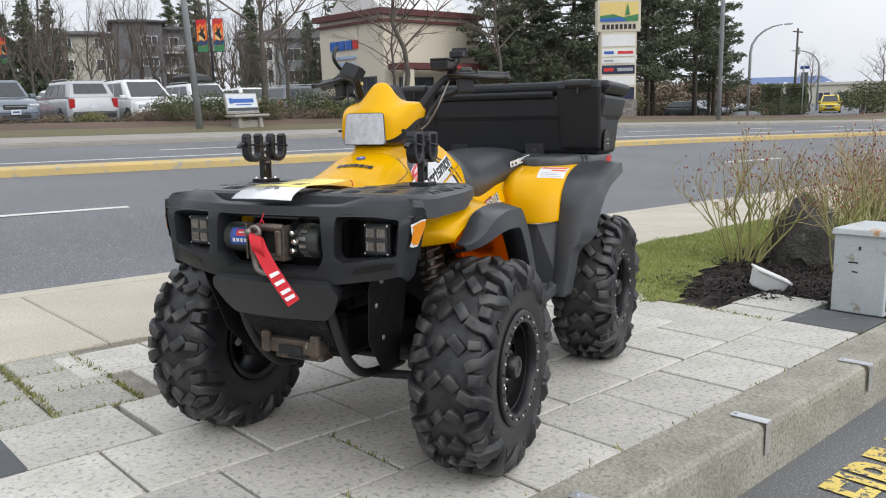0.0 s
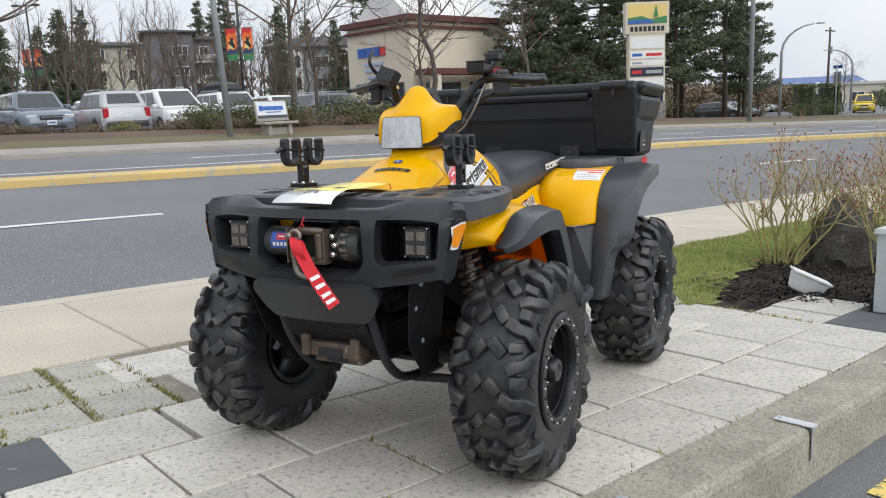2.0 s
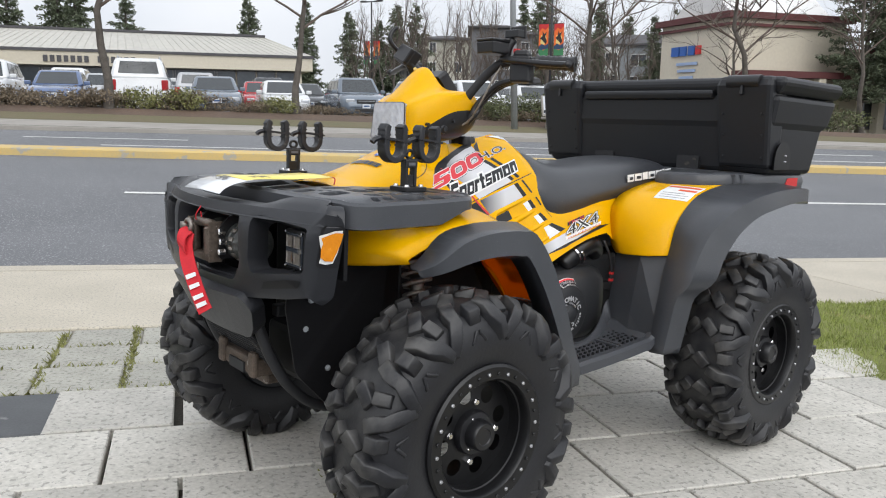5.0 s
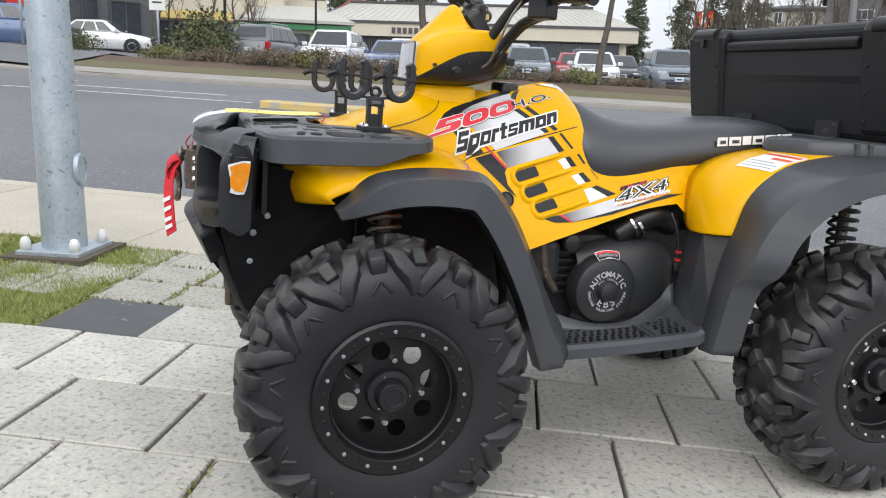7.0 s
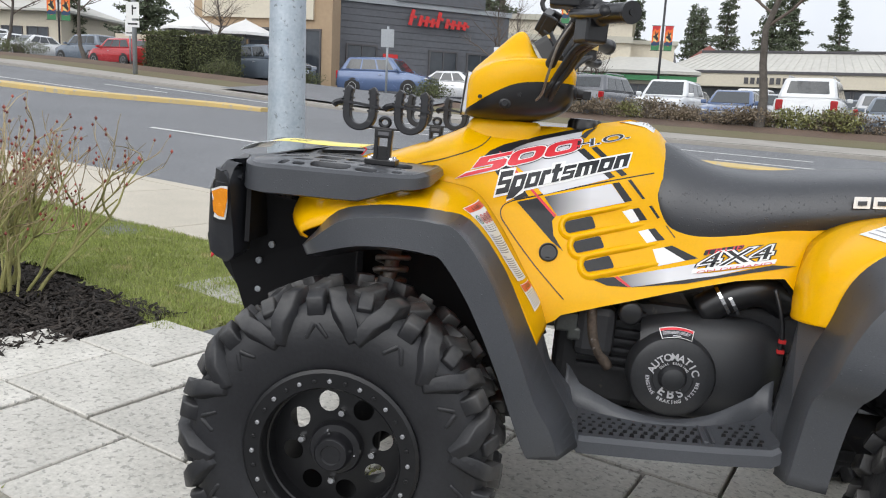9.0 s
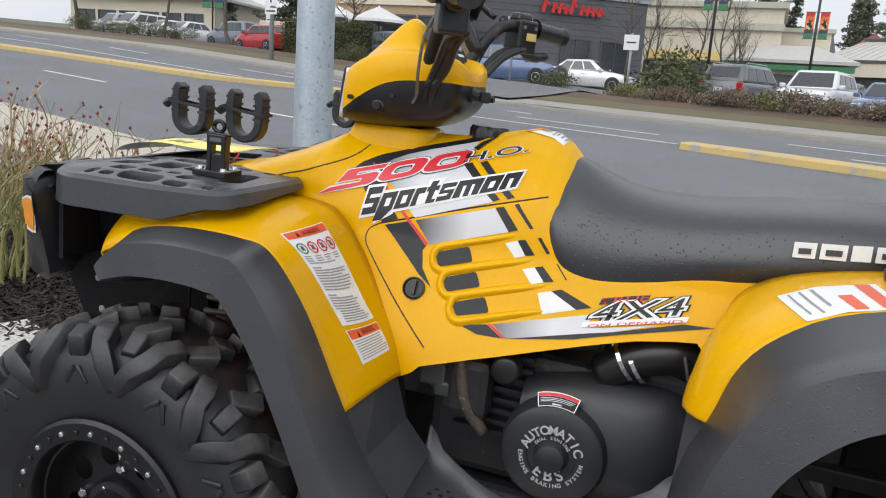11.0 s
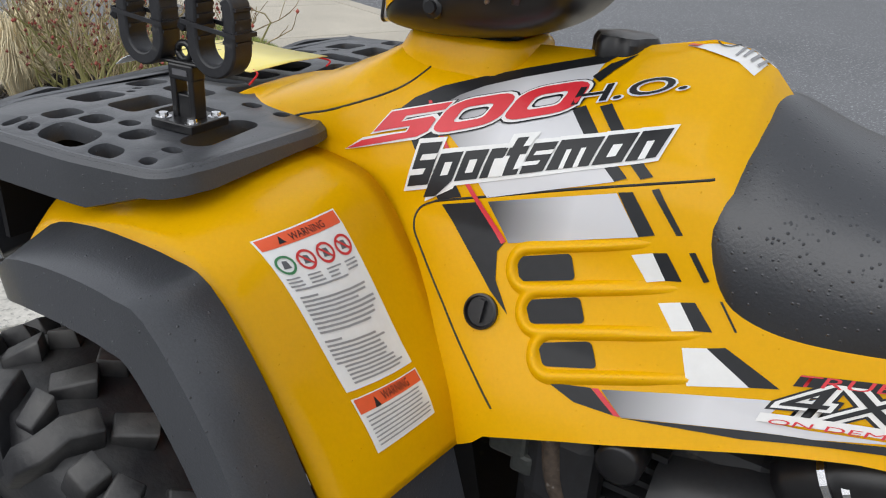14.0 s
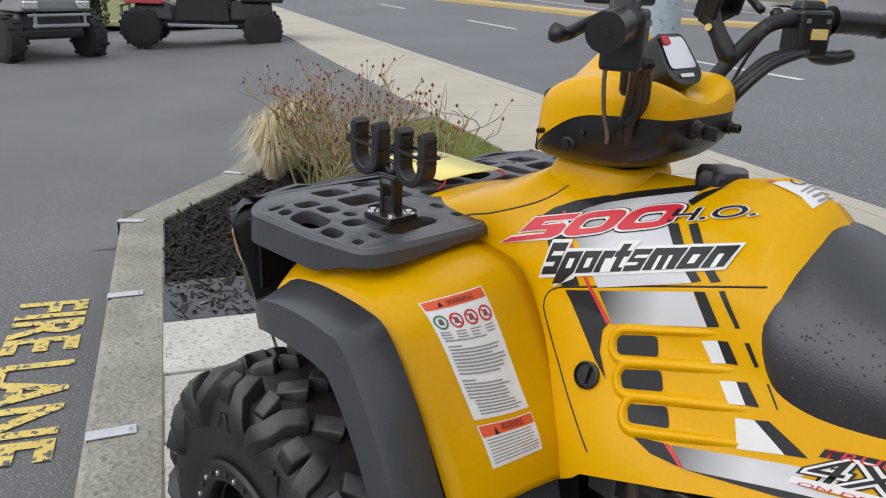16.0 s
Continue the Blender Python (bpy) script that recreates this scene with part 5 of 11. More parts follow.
# ---- handlebar ----
def bar_side(s):
    bm = bmesh.new()
    tube(bm, spline([(-0.36, s * 0.075, 1.035), (-0.348, s * 0.10, 1.07), (-0.325, s * 0.135, 1.125), (-0.302, s * 0.168, 1.168), (-0.285, s * 0.20, 1.186), (-0.25, s * 0.265, 1.189), (-0.196, s * 0.37, 1.183)], 24), 0.0125, 10)
    b = part("handlebar", bm, M_frame, quad, "black steel handlebar", True)
    bm = bmesh.new()
    pts = spline([(-0.243, s * 0.279, 1.188), (-0.219, s * 0.326, 1.186), (-0.194, s * 0.374, 1.183)], 16)
    rs = [0.0175 + (0.0022 if i % 2 else 0) for i in range(16)]
    rs[0], rs[-1], rs[-2] = 0.024, 0.0215, 0.0215
    tube(bm, pts, rs, 16)
    grip = part("grip", bm, M_gloss, b, "black ribbed rubber grip", auto=40)
    bm = bmesh.new()
    tube(bm, [(-0.1945, s * 0.3735, 1.183), (-0.1932, s * 0.3758, 1.183)], 0.006, 10)
    part("grip_hole", bm, M_rim, grip)
    m = Matrix.Translation((-0.262, s * 0.243, 1.172)) @ Matrix.Rotation(radians(-28 * s), 4, "Z")
    sw = part("switch_block", boxes((0, 0, -0.004, 0.05, 0.058, 0.072), (-0.004, 0, 0.038, 0.036, 0.05, 0.018, 0.8), m=m), M_gloss, b, "black switch housing", bevel=0.006)
    part("housing_screw", boxes((0.0262, -0.018, 0.016, 0.003, 0.007, 0.007), (0.0262, 0.018, 0.016, 0.003, 0.007, 0.007), m=m), M_steel, sw)
    if s > 0:
        part("yellow_switch", boxes((0.028, 0.004, -0.004, 0.006, 0.026, 0.016), m=m), M_gold, sw, "yellow rocker switch")
        bm = bmesh.new()
        tube(bm, spline([(-0.252, 0.245, 1.142), (-0.246, 0.27, 1.132), (-0.232, 0.30, 1.13), (-0.215, 0.325, 1.136)], 12), [0.010, 0.011] + [0.0125] * 6 + [0.011] * 3 + [0.008], 8)
        part("thumb_throttle", bm, M_gloss, sw, "black thumb throttle", True)
    else:
        part("red_switch", boxes((0.0, 0.018, 0.045, 0.018, 0.014, 0.012), m=m), M_red, sw, "red switch")
    bm = bmesh.new()
    tube(bm, spline([(-0.292, s * 0.195, 1.196), (-0.302, s * 0.235, 1.19), (-0.278, s * 0.31, 1.182), (-0.246, s * 0.375, 1.178), (-0.245, s * 0.395, 1.18)], 16), [0.0105] * 5 + [0.0085] * 8 + [0.0105] * 3, 8)
    part("brake_lever", bm, M_gloss, b, "black brake lever", True)
    for k in range(4):
        bm = bmesh.new()
        dx, dz = 0.012 * (k % 2) + 0.006, 0.011 * (k // 2)
        tube(bm, spline([(-0.262 + dx, s * (0.222 - dz), 1.14), (-0.292 + dx, s * (0.178 - dz), 1.128 - dz), (-0.318 + dx, s * (0.142 - dz), 1.085 - dz), (-0.338 + dx, s * (0.122 + 0.003 * k), 1.045), (-0.352 + dx, s * 0.105, 1.01)], 16), 0.0085 - 0.0006 * k, 6)
        part("cable", bm, M_gloss, b, "black control cable", True)
    bm = bmesh.new()
    tube(bm, spline([(-0.30, s * 0.20, 1.175), (-0.325, s * 0.19, 1.13), (-0.34, s * 0.165, 1.07), (-0.35, s * 0.135, 1.025), (-0.37, s * 0.11, 1.005)], 16), 0.0032, 6)
    part("brake_hose", bm, M_steel if s < 0 else M_gloss, b, "thin brake hose", True)
    return b


left_bar = bar_side(-1)
right_bar = bar_side(1)
part("bar_clamp", boxes((-0.366, 0, 1.05, 0.045, 0.16, 0.05)), M_frame, quad, bevel=0.006)
part("brake_reservoir", boxes((-0.318, -0.186, 1.222, 0.07, 0.062, 0.032, 1.06), (-0.318, -0.186, 1.242, 0.076, 0.068, 0.008)), M_gloss, left_bar, "black brake fluid reservoir", bevel=0.006)
bm = bmesh.new()
tube(bm, spline([(-0.29, -0.205, 1.196), (-0.285, -0.212, 1.23), (-0.275, -0.22, 1.248)], 6), 0.011, 8)
arm = part("device_arm", bm, M_gloss, left_bar, "black ball-jointed device mount", True)
part("device_cradle", boxes((-0.272, -0.22, 1.262, 0.034, 0.05, 0.022), (-0.26, -0.22, 1.268, 0.008, 0.056, 0.034)), M_gloss, arm, bevel=0.003)
bm = bmesh.new()
tube(bm, spline([(-0.322, 0.132, 1.118), (-0.342, 0.13, 1.15), (-0.362, 0.128, 1.182), (-0.37, 0.13, 1.196)], 8), [0.013, 0.0155, 0.0155, 0.014, 0.014, 0.0155, 0.0155, 0.012], 10)
arm = part("device_arm", bm, M_gloss, right_bar, "black ball-jointed device mount", True)
m = Matrix.Translation((-0.372, 0.145, 1.215)) @ Matrix.Rotation(radians(25), 4, "Y") @ Matrix.Rotation(radians(20), 4, "X")
part("device_cradle", boxes((0, 0, 0, 0.022, 0.07, 0.05), (0.016, 0.032, 0, 0.03, 0.01, 0.054), (0.016, -0.032, 0, 0.03, 0.01, 0.054), (0.014, 0, -0.024, 0.03, 0.06, 0.008), m=m), M_gloss, arm, "black spring device cradle", bevel=0.004)
bm = bmesh.new()
tube(bm, [(-0.358, 0.112, 1.172), (-0.358, 0.108, 1.172)], 0.006, 8)
part("arm_screw", bm, M_gold, arm, "small brass screw")
bm = bmesh.new()
tube(bm, spline([(-0.31, 0.18, 1.20), (-0.35, 0.20, 1.225), (-0.385, 0.205, 1.258), (-0.375, 0.205, 1.29), (-0.36, 0.20, 1.30)], 12), [0.007] * 10 + [0.005, 0.003], 6)
part("hook_lever", bm, M_gloss, right_bar, "curved black lever", True)

# fuel cap with a scalloped edge
bm = bmesh.new()
rows = []
for h_, r_, k_ in ((0.94, 0.03, 0), (0.952, 0.032, 0), (0.955, 0.038, 0.6), (0.972, 0.038, 0.6), (0.979, 0.034, 0.5), (0.981, 0.013, 0)):
    rows.append([Vector((-0.243 + (r_ + k_ * 0.005 * math.cos(12 * math.pi * j / 96)) * math.cos(2 * math.pi * j / 96), 0.012 + (r_ + k_ * 0.005 * math.cos(12 * math.pi * j / 96)) * math.sin(2 * math.pi * j / 96), h_)) for j in range(96)])
loft(bm, rows, True, True)
part("fuel_cap", bm, M_gloss, quad, "black ribbed plastic fuel cap", auto=30)

# ---- front bumper: one moulded guard with three openings ----
def guard_x(y, z):
    """Where the guard's face lies: bowed back towards its ends and raked below."""
    q = min(abs(y) / 0.43, 1.0)
    return -1.036 + 0.085 * q ** 2.2 + 0.10 * max(z - 0.765, 0) * 4 * (0.4 + q) + 0.16 * max(0.66 - z, 0)


PLAN = [(y, guard_x(y, 0.72) - 0.035, y) for y in [0.025 * k for k in range(15)]] + [(0.372, -1.009, 0.371), (0.390, -1.000, 0.387), (0.408, -0.987, 0.400), (0.430, -0.967, 0.408), (0.458, -0.940, 0.416)]


def guard_at(s, z, deep=0.0):
    """A point of the bumper's skin: s runs along it from the middle and round the corner, deep goes inwards."""
    q = abs(s)
    k = max(i for i in range(len(PLAN) - 1) if PLAN[i][0] <= q)
    a, b = PLAN[k], PLAN[k + 1]
    t = (q - a[0]) / (b[0] - a[0])
    x, y = a[1] + (b[1] - a[1]) * t, a[2] + (b[2] - a[2]) * t
    n = Vector((b[2] - a[2], -(b[1] - a[1]))).normalized()
    w = smooth(0.37, 0.43, q)
    if s > 0:  # the far corner is bent outwards
        x, y = x - 0.012 * smooth(0.36, 0.41, q), y + 0.018 * smooth(0.36, 0.41, q)
    x += (guard_x(min(y, 0.43), z) - guard_x(min(y, 0.43), 0.72)) * (1 - w) + n.x * deep
    y += 0.24 * (z - 0.742) * w + n.y * deep
    return Vector((x, math.copysign(y, s), z))


HALF_OUT = [(0.20, 0.604), (0.325, 0.620), (0.385, 0.632), (0.415, 0.618), (0.436, 0.610), (0.456, 0.628), (0.456, 0.785), (0.444, 0.806), (0.40, 0.812), (0.24, 0.81)]
G_OUT = fillet([(-a, b) for a, b in HALF_OUT[::-1]] + HALF_OUT, 0.008)
G_L = fillet([(-0.372, 0.682), (-0.222, 0.662), (-0.207, 0.685), (-0.212, 0.785), (-0.235, 0.793), (-0.378, 0.778)], 0.012)
G_M = fillet([(-0.150, 0.635), (0.150, 0.635), (0.178, 0.672), (0.170, 0.786), (-0.170, 0.786), (-0.178, 0.672)], 0.014)
G_R = [(-y, z) for y, z in G_L][::-1]
bm = plate(G_OUT, [G_L, G_M, G_R], guard_at, 0.03)
bm.normal_update()
if sum(f.normal.x for f in bm.faces) > 0:
    bmesh.ops.reverse_faces(bm, faces=bm.faces)
guard = part("bumper", bm, M_bumper, quad, "black moulded plastic front bumper with three openings", True)
md = guard.modifiers.new("thickness", "SOLIDIFY")
md.thickness, md.offset = 0.055, -1.0
md = guard.modifiers.new("edges", "BEVEL")
md.width, md.segments, md.limit_method, md.angle_limit = 0.008, 3, "ANGLE", radians(50)
guard.data.set_sharp_from_angle(angle=radians(40))
# broken reflectors on the turned-back ends
for s in (-1, 1):
    for n_, m_, pr, lab, out_ in (("marker_backing", M_gloss, 0.0015, "", rounded(0, 0, 0.050, 0.092, 0.008)), ("broken_edge", M_sticker, 0.003, "white broken plastic round the reflector", [(-0.026, 0.024), (-0.012, 0.029), (0.004, 0.035), (0.021, 0.036), (0.019, 0.004), (0.016, -0.016), (0.010, -0.036), (-0.006, -0.038), (-0.021, -0.034), (-0.016, -0.012), (-0.022, 0.002)]), ("side_marker", M_amber, 0.005, "broken amber side reflector", [(-0.019, -0.022), (-0.008, -0.030), (0.008, -0.031), (0.014, -0.012), (0.020, 0.008), (0.022, 0.030), (0.006, 0.031), (-0.010, 0.025), (-0.022, 0.020), (-0.017, 0.008), (-0.020, -0.004)])):
        part(n_, plate(out_, [], lambda a, b: guard_at(s * (0.431 + a), 0.742 + b, -pr)), m_, guard, lab)
# flat dark patches that paint the shade of two slots in the bumper
for s in (-1, 1):
    bm = plate(fillet([(s * 0.25, 0.632), (s * 0.36, 0.650), (s * 0.368, 0.666), (s * 0.33, 0.664), (s * 0.262, 0.650)], 0.004), [], lambda y, z: guard_at(y, z, -0.0015))
    part("vent_slot", bm, M_rim, guard, "dark patch on the bumper painted for a slot's shaded inside")
# cap that runs from the bumper back to the rack
bm = bmesh.new()
rows = []
for i in range(49):
    y = -0.455 + 0.91 * i / 48
    q = abs(y) / 0.455
    horn = 0.022 * smooth(0.42, 0.64, q) * (1 - 0.35 * smooth(0.78, 1.0, q))
    low_ = 0.003 * smooth(0.8, 1.0, q)
    rows.append([guard_at(y, z - low_, d) for d, z in ((-0.001, 0.786), (0.004, 0.798), (0.016, 0.808 + 0.6 * horn), (0.03, 0.813 + horn), (0.044, 0.813 + horn), (0.052, 0.808 + 0.6 * horn), (0.054, 0.798), (0.054, 0.786))])
loft(bm, rows)
bmesh.ops.recalc_face_normals(bm, faces=bm.faces)
part("bumper_cap", bm, M_bumper, guard, "raised black rim along the top of the bumper", True, auto=50)
LOWER = fillet([(-0.15, 0.512), (0.15, 0.512), (0.175, 0.535), (0.205, 0.59), (0.185, 0.622), (-0.185, 0.622), (-0.205, 0.59), (-0.175, 0.535)], 0.012)
bm = plate(LOWER, [], lambda y, z: (-1.05 + 0.6 * y * y + 0.5 * (0.62 - z), y, z), 0.05)
low = part("lower_bumper", bm, M_bumper, quad, "black plastic lower bumper plate", solid=0.04, bevel=0.006)
rows = []
for k in range(13):
    y = -0.195 + 0.39 * k / 12
    x = -1.054 + 0.6 * y * y
    rows.append([Vector((x + 0.05, y, 0.642)), Vector((x + 0.004, y, 0.640)), Vector((x - 0.012, y, 0.628)), Vector((x - 0.010, y, 0.616)), Vector((x + 0.004, y, 0.612))])
bm = bmesh.new()
loft(bm, rows)
part("lower_bumper_lip", bm, M_bumper, low, "ledge along the lower bumper", auto=25)
for y in (-0.13, -0.01, 0.12):
    part("rib_mark", boxes((-1.034 + 0.6 * y * y, y, 0.576, 0.008, 0.05, 0.006)), M_bumper, low, bevel=0.002)
bm = bmesh.new()
loft(bm, [[Vector((-1.02, -0.14, 0.52)), Vector((-1.02, 0.14, 0.52))], [Vector((-0.93, -0.135, 0.40)), Vector((-0.93, 0.135, 0.40))]])
part("grille_backing", bm, M_frame, low, solid=0.004)
bm = bmesh.new()
for k in range(13):
    t = k / 12
    x, z = -1.025 + 0.09 * t, 0.515 - 0.115 * t
    tube(bm, [(x - 0.004, -0.135, z), (x - 0.004, 0.135, z)], 0.0018, 4)
for k in range(30):
    y = -0.135 + 0.27 * k / 29
    tube(bm, [(-1.029, y, 0.515), (-0.939, y, 0.40)], 0.0016, 4)
part("grille", bm, M_frame, low, "black woven mesh grille")
part("skid_plate", boxes((-0.945, 0, 0.395, 0.06, 0.19, 0.045), (-0.975, 0.085, 0.405, 0.02, 0.03, 0.065), (-0.975, -0.085, 0.405, 0.02, 0.03, 0.065), (-0.91, 0, 0.36, 0.06, 0.17, 0.03)), M_rust, quad, "scuffed brown steel skid plate", bevel=0.008)
part("tow_slot", boxes((-0.977, 0, 0.387, 0.006, 0.08, 0.026), (-0.942, 0, 0.358, 0.006, 0.07, 0.012)), M_frame, quad)
for s in (-1, 1):
    bm = bmesh.new()
    tube(bm, spline([(-1.0, s * 0.15, 0.53), (-0.965, s * 0.155, 0.44), (-0.90, s * 0.15, 0.345), (-0.80, s * 0.15, 0.285), (-0.6, s * 0.16, 0.27)], 16), 0.014, 8)
    part("frame_tube", bm, M_frame, quad, "black front frame tube", True)
    part("front_side_panel", plate(fillet([(-1.0, 0.60), (-0.95, 0.42), (-0.84, 0.31), (-0.70, 0.30), (-0.70, 0.72), (-0.93, 0.76), (-0.985, 0.70)], 0.02), [], lambda x, z: (x, s * (0.205 + 0.18 * max(-x - 0.70, 0) + 0.25 * max(z - 0.5, 0)), z)), M_inner_shade, quad, "black plastic inner panel", solid=0.004)
    for x, z in ((-0.93, 0.60), (-0.935, 0.53), (-0.86, 0.42), (-0.90, 0.64)):
        bm = bmesh.new()
        lathe(bm, [(0, 0.008), (-0.005, 0.007), (-0.006, 0)], 10, "Y", (x, -(0.205 + 0.18 * (-x - 0.7) + 0.25 * max(z - 0.5, 0)) - 0.004, z))
        if s > 0:
            flip(bm)
        part("push_rivet", bm, M_greymetal, quad, "grey push rivet")
    # lamp pods in the outer openings
    lamp = part("work_lamp", boxes((-0.962, s * 0.30, 0.722, 0.05, 0.08, 0.088)), M_gloss, quad, "square black LED work lamp", bevel=0.004)
    part("lamp_glass", boxes((-0.9885, s * 0.30, 0.722, 0.004, 0.066, 0.072)), M_window, lamp, "dark lamp glass")
    for i in (-1, 1):
        for j in (-1, 1):
            bm = bmesh.new()
            lathe(bm, [(-0.991, 0.018), (-0.993, 0.018), (-0.984, 0.004)], 4, "X", (0, s * 0.30 + 0.016 * i, 0.722 + 0.018 * j), math.pi / 4)
            part("led_cell", bm, M_steel, lamp, "silver LED reflector")
            bm = bmesh.new()
            lathe(bm, [(-0.988, 0.003), (-0.993, 0.003), (-0.994, 0)], 8, "X", (0, s * 0.30 + 0.034 * i, 0.722 + 0.038 * j))
            part("corner_screw", bm, M_chrome, lamp)
    part("lamp_recess", boxes((-0.915, s * 0.30, 0.728, 0.01, 0.18, 0.13)), M_inner_shade, quad)
    part("lamp_backing", plate(fillet([(-0.045, -0.03), (0.05, -0.035), (0.055, 0.045), (-0.05, 0.05)], 0.006), [], lambda a, b: (-0.94, s * 0.30 + a, 0.745 + b * 1.1)), M_yellow, quad, "yellow plate behind the work lamp", solid=0.003)

# ---- winch, fairlead, hook and strap ----
def drum(y0, y1, r, steps=()):
    """One round section of the winch along y, with rounded ends."""
    b = bmesh.new()
    lathe(b, [(y0, 0.0), (y0, r - 0.006), (y0 + 0.006, r)] + list(steps) + [(y1 - 0.006, r), (y1, r - 0.006), (y1, 0.0)], 32, "Y", (-1.0, 0.0, 0.712))
    return b


winch = part("winch", drum(-0.05, 0.05, 0.028), M_steel, quad, "grey electric winch with steel roller fairlead", auto=40)
motor = part("motor", drum(0.045, 0.172, 0.042), M_winch, winch, "dark grey-green winch motor", auto=40)
gear = part("gear_housing", drum(-0.148, -0.045, 0.046, [(-0.118, 0.046), (-0.116, 0.043), (-0.092, 0.043), (-0.09, 0.046)]), M_winch, winch, "dark ribbed gear housing", auto=40)
for k in range(14):
    a = 2 * math.pi * k / 14
    part("rib", boxes((0, -0.104, 0.045, 0.009, 0.022, 0.005), m=Matrix.Translation((-1.0, 0, 0.712)) @ Matrix.Rotation(a, 4, "Y")), M_steel, gear)
part("clutch_lever", boxes((-1.0, -0.152, 0.745, 0.02, 0.008, 0.03)), M_stred, gear, bevel=0.003)


def on_motor(y, a, proud):
    """A point of the motor's shell: a in degrees up from its front."""
    return (-1.0 - (0.042 + proud) * math.cos(radians(a)), y, 0.712 + (0.042 + proud) * math.sin(radians(a)))


def motor_piece(name, y0, y1, a0, a1, material, proud, label=""):
    b = bmesh.new()
    loft(b, [[Vector(on_motor(y, a0 + (a1 - a0) * i / 8, proud)) for i in range(9)] for y in (y0, y1)])
    return part(name, b, material, motor, label)


motor_piece("winch_label", 0.066, 0.142, -22, 44, M_blueprint, 0.0008, "blue and red maker's label")
motor_piece("winch_label_red", 0.072, 0.122, 12, 36, M_stred, 0.0014)
for y0, y1 in ((0.07, 0.079), (0.083, 0.094), (0.098, 0.107), (0.111, 0.121), (0.125, 0.134)):
    motor_piece("label_bar", y0, y1, -12, 2, M_sticker, 0.0014)
motor_piece("label_bar", 0.08, 0.114, 22, 27, M_sticker, 0.002)
bm = bmesh.new()
tube(bm, [(-1.0, 0.17, 0.712), (-1.0, 0.182, 0.712)], 0.007, 8)
part("motor_stud", bm, M_steel, motor)
top_plate = plate(fillet([(-0.088, -1.035), (0.072, -1.035), (0.052, -0.955), (-0.07, -0.955)], 0.006), [rounded(-0.01, -0.975, 0.09, 0.014, 0.006), rounded(-0.01, -1.005, 0.1, 0.014, 0.006)], lambda y, x: (x, y, 0.768 - 0.15 * (x + 1.0)))
part("winch_mount", top_plate, M_gloss, winch, "black slotted winch mounting plate", solid=0.006)
for y in (-0.075, 0.052):
    part("mount_cheek", plate(fillet([(-1.06, 0.672), (-0.96, 0.672), (-0.955, 0.765), (-1.03, 0.775), (-1.06, 0.745)], 0.008), [], lambda x, z: (x, y, z)), M_gloss, winch, solid=0.006)
fair = part("fairlead", boxes((-1.05, -0.012, 0.712, 0.006, 0.125, 0.088)), M_gloss, winch, "worn steel roller fairlead", bevel=0.003)
for y in (0.035, -0.05):
    bm = bmesh.new()
    lathe(bm, [(0.676, 0.009), (0.68, 0.0135), (0.742, 0.0135), (0.746, 0.009)], 14, "Z", (-1.072, y, 0))
    part("roller", bm, M_rust_roller, fair, "brown worn steel roller", auto=40)
for z in (0.752, 0.672):
    bm = bmesh.new()
    lathe(bm, [(-0.052, 0.008), (-0.048, 0.011), (0.034, 0.011), (0.038, 0.008)], 14, "Y", (-1.068, -0.008, z))
    part("roller", bm, M_rust_roller, fair, "brown worn steel roller", auto=40)
for y in (0.052, -0.068):
    part("side_bracket", boxes((-1.066, y, 0.712, 0.034, 0.005, 0.096)), M_rust_roller, fair, bevel=0.002)
for y, z in ((-0.082, 0.738), (-0.082, 0.69), (-0.088, 0.715)):
    bm = bmesh.new()
    lathe(bm, [(-1.05, 0.0085), (-1.064, 0.0085), (-1.067, 0.005), (-1.067, 0)], 6, "X", (0, y, z))
    part("bolt_head", bm, M_chrome, fair, "bright bolt head")
bm = bmesh.new()
tube(bm, spline([(-1.09, 0.012, 0.735), (-1.103, 0.008, 0.716), (-1.102, 0.012, 0.69), (-1.10, 0.012, 0.662), (-1.104, -0.002, 0.641), (-1.102, -0.026, 0.634), (-1.098, -0.042, 0.65), (-1.098, -0.042, 0.662)], 26), [0.0085] * 20 + [0.007, 0.006, 0.005, 0.0045, 0.004, 0.003], 8)
hook = part("hook", bm, M_steel, winch, "steel winch hook", True)
bm = bmesh.new()
tube(bm, [(-1.097, 0.012 + 0.016 * math.cos(q), 0.742 + 0.014 * math.sin(q)) for q in (2 * math.pi * k / 16 for k in range(17))], 0.006, 8)
tube(bm, [(-1.085, 0.03, 0.742), (-1.108, 0.03, 0.742)], 0.009, 10)
part("shackle", bm, M_steel, hook, "steel shackle and pin", True)
band = spline([(-1.104, -0.004, 0.724), (-1.118, -0.022, 0.70), (-1.123, -0.044, 0.668), (-1.121, -0.07, 0.63), (-1.116, -0.102, 0.585), (-1.112, -0.118, 0.562)], 22)
across = [(band[min(i + 1, 21)] - band[max(i - 1, 0)]).cross(Vector((-0.78, -0.6, 0.2))).normalized() for i in range(22)]
bm = bmesh.new()
loft(bm, [[p + d * (0.0145 + 0.003 * min(i / 6, 1)) * k for k in (1, 0, -1)] for i, (p, d) in enumerate(zip(band, across))])
strap = part("strap", bm, M_strap, winch, "red webbing hook strap with white print", solid=0.003)
bm = bmesh.new()
loft(bm, [[p + Vector((0, 0.02, 0.006)), p - Vector((0, 0.02, 0.006))] for p in spline([(-1.098, 0.006, 0.735), (-1.12, -0.006, 0.726), (-1.13, -0.02, 0.702), (-1.116, -0.012, 0.682), (-1.1, 0.004, 0.70)], 14)])
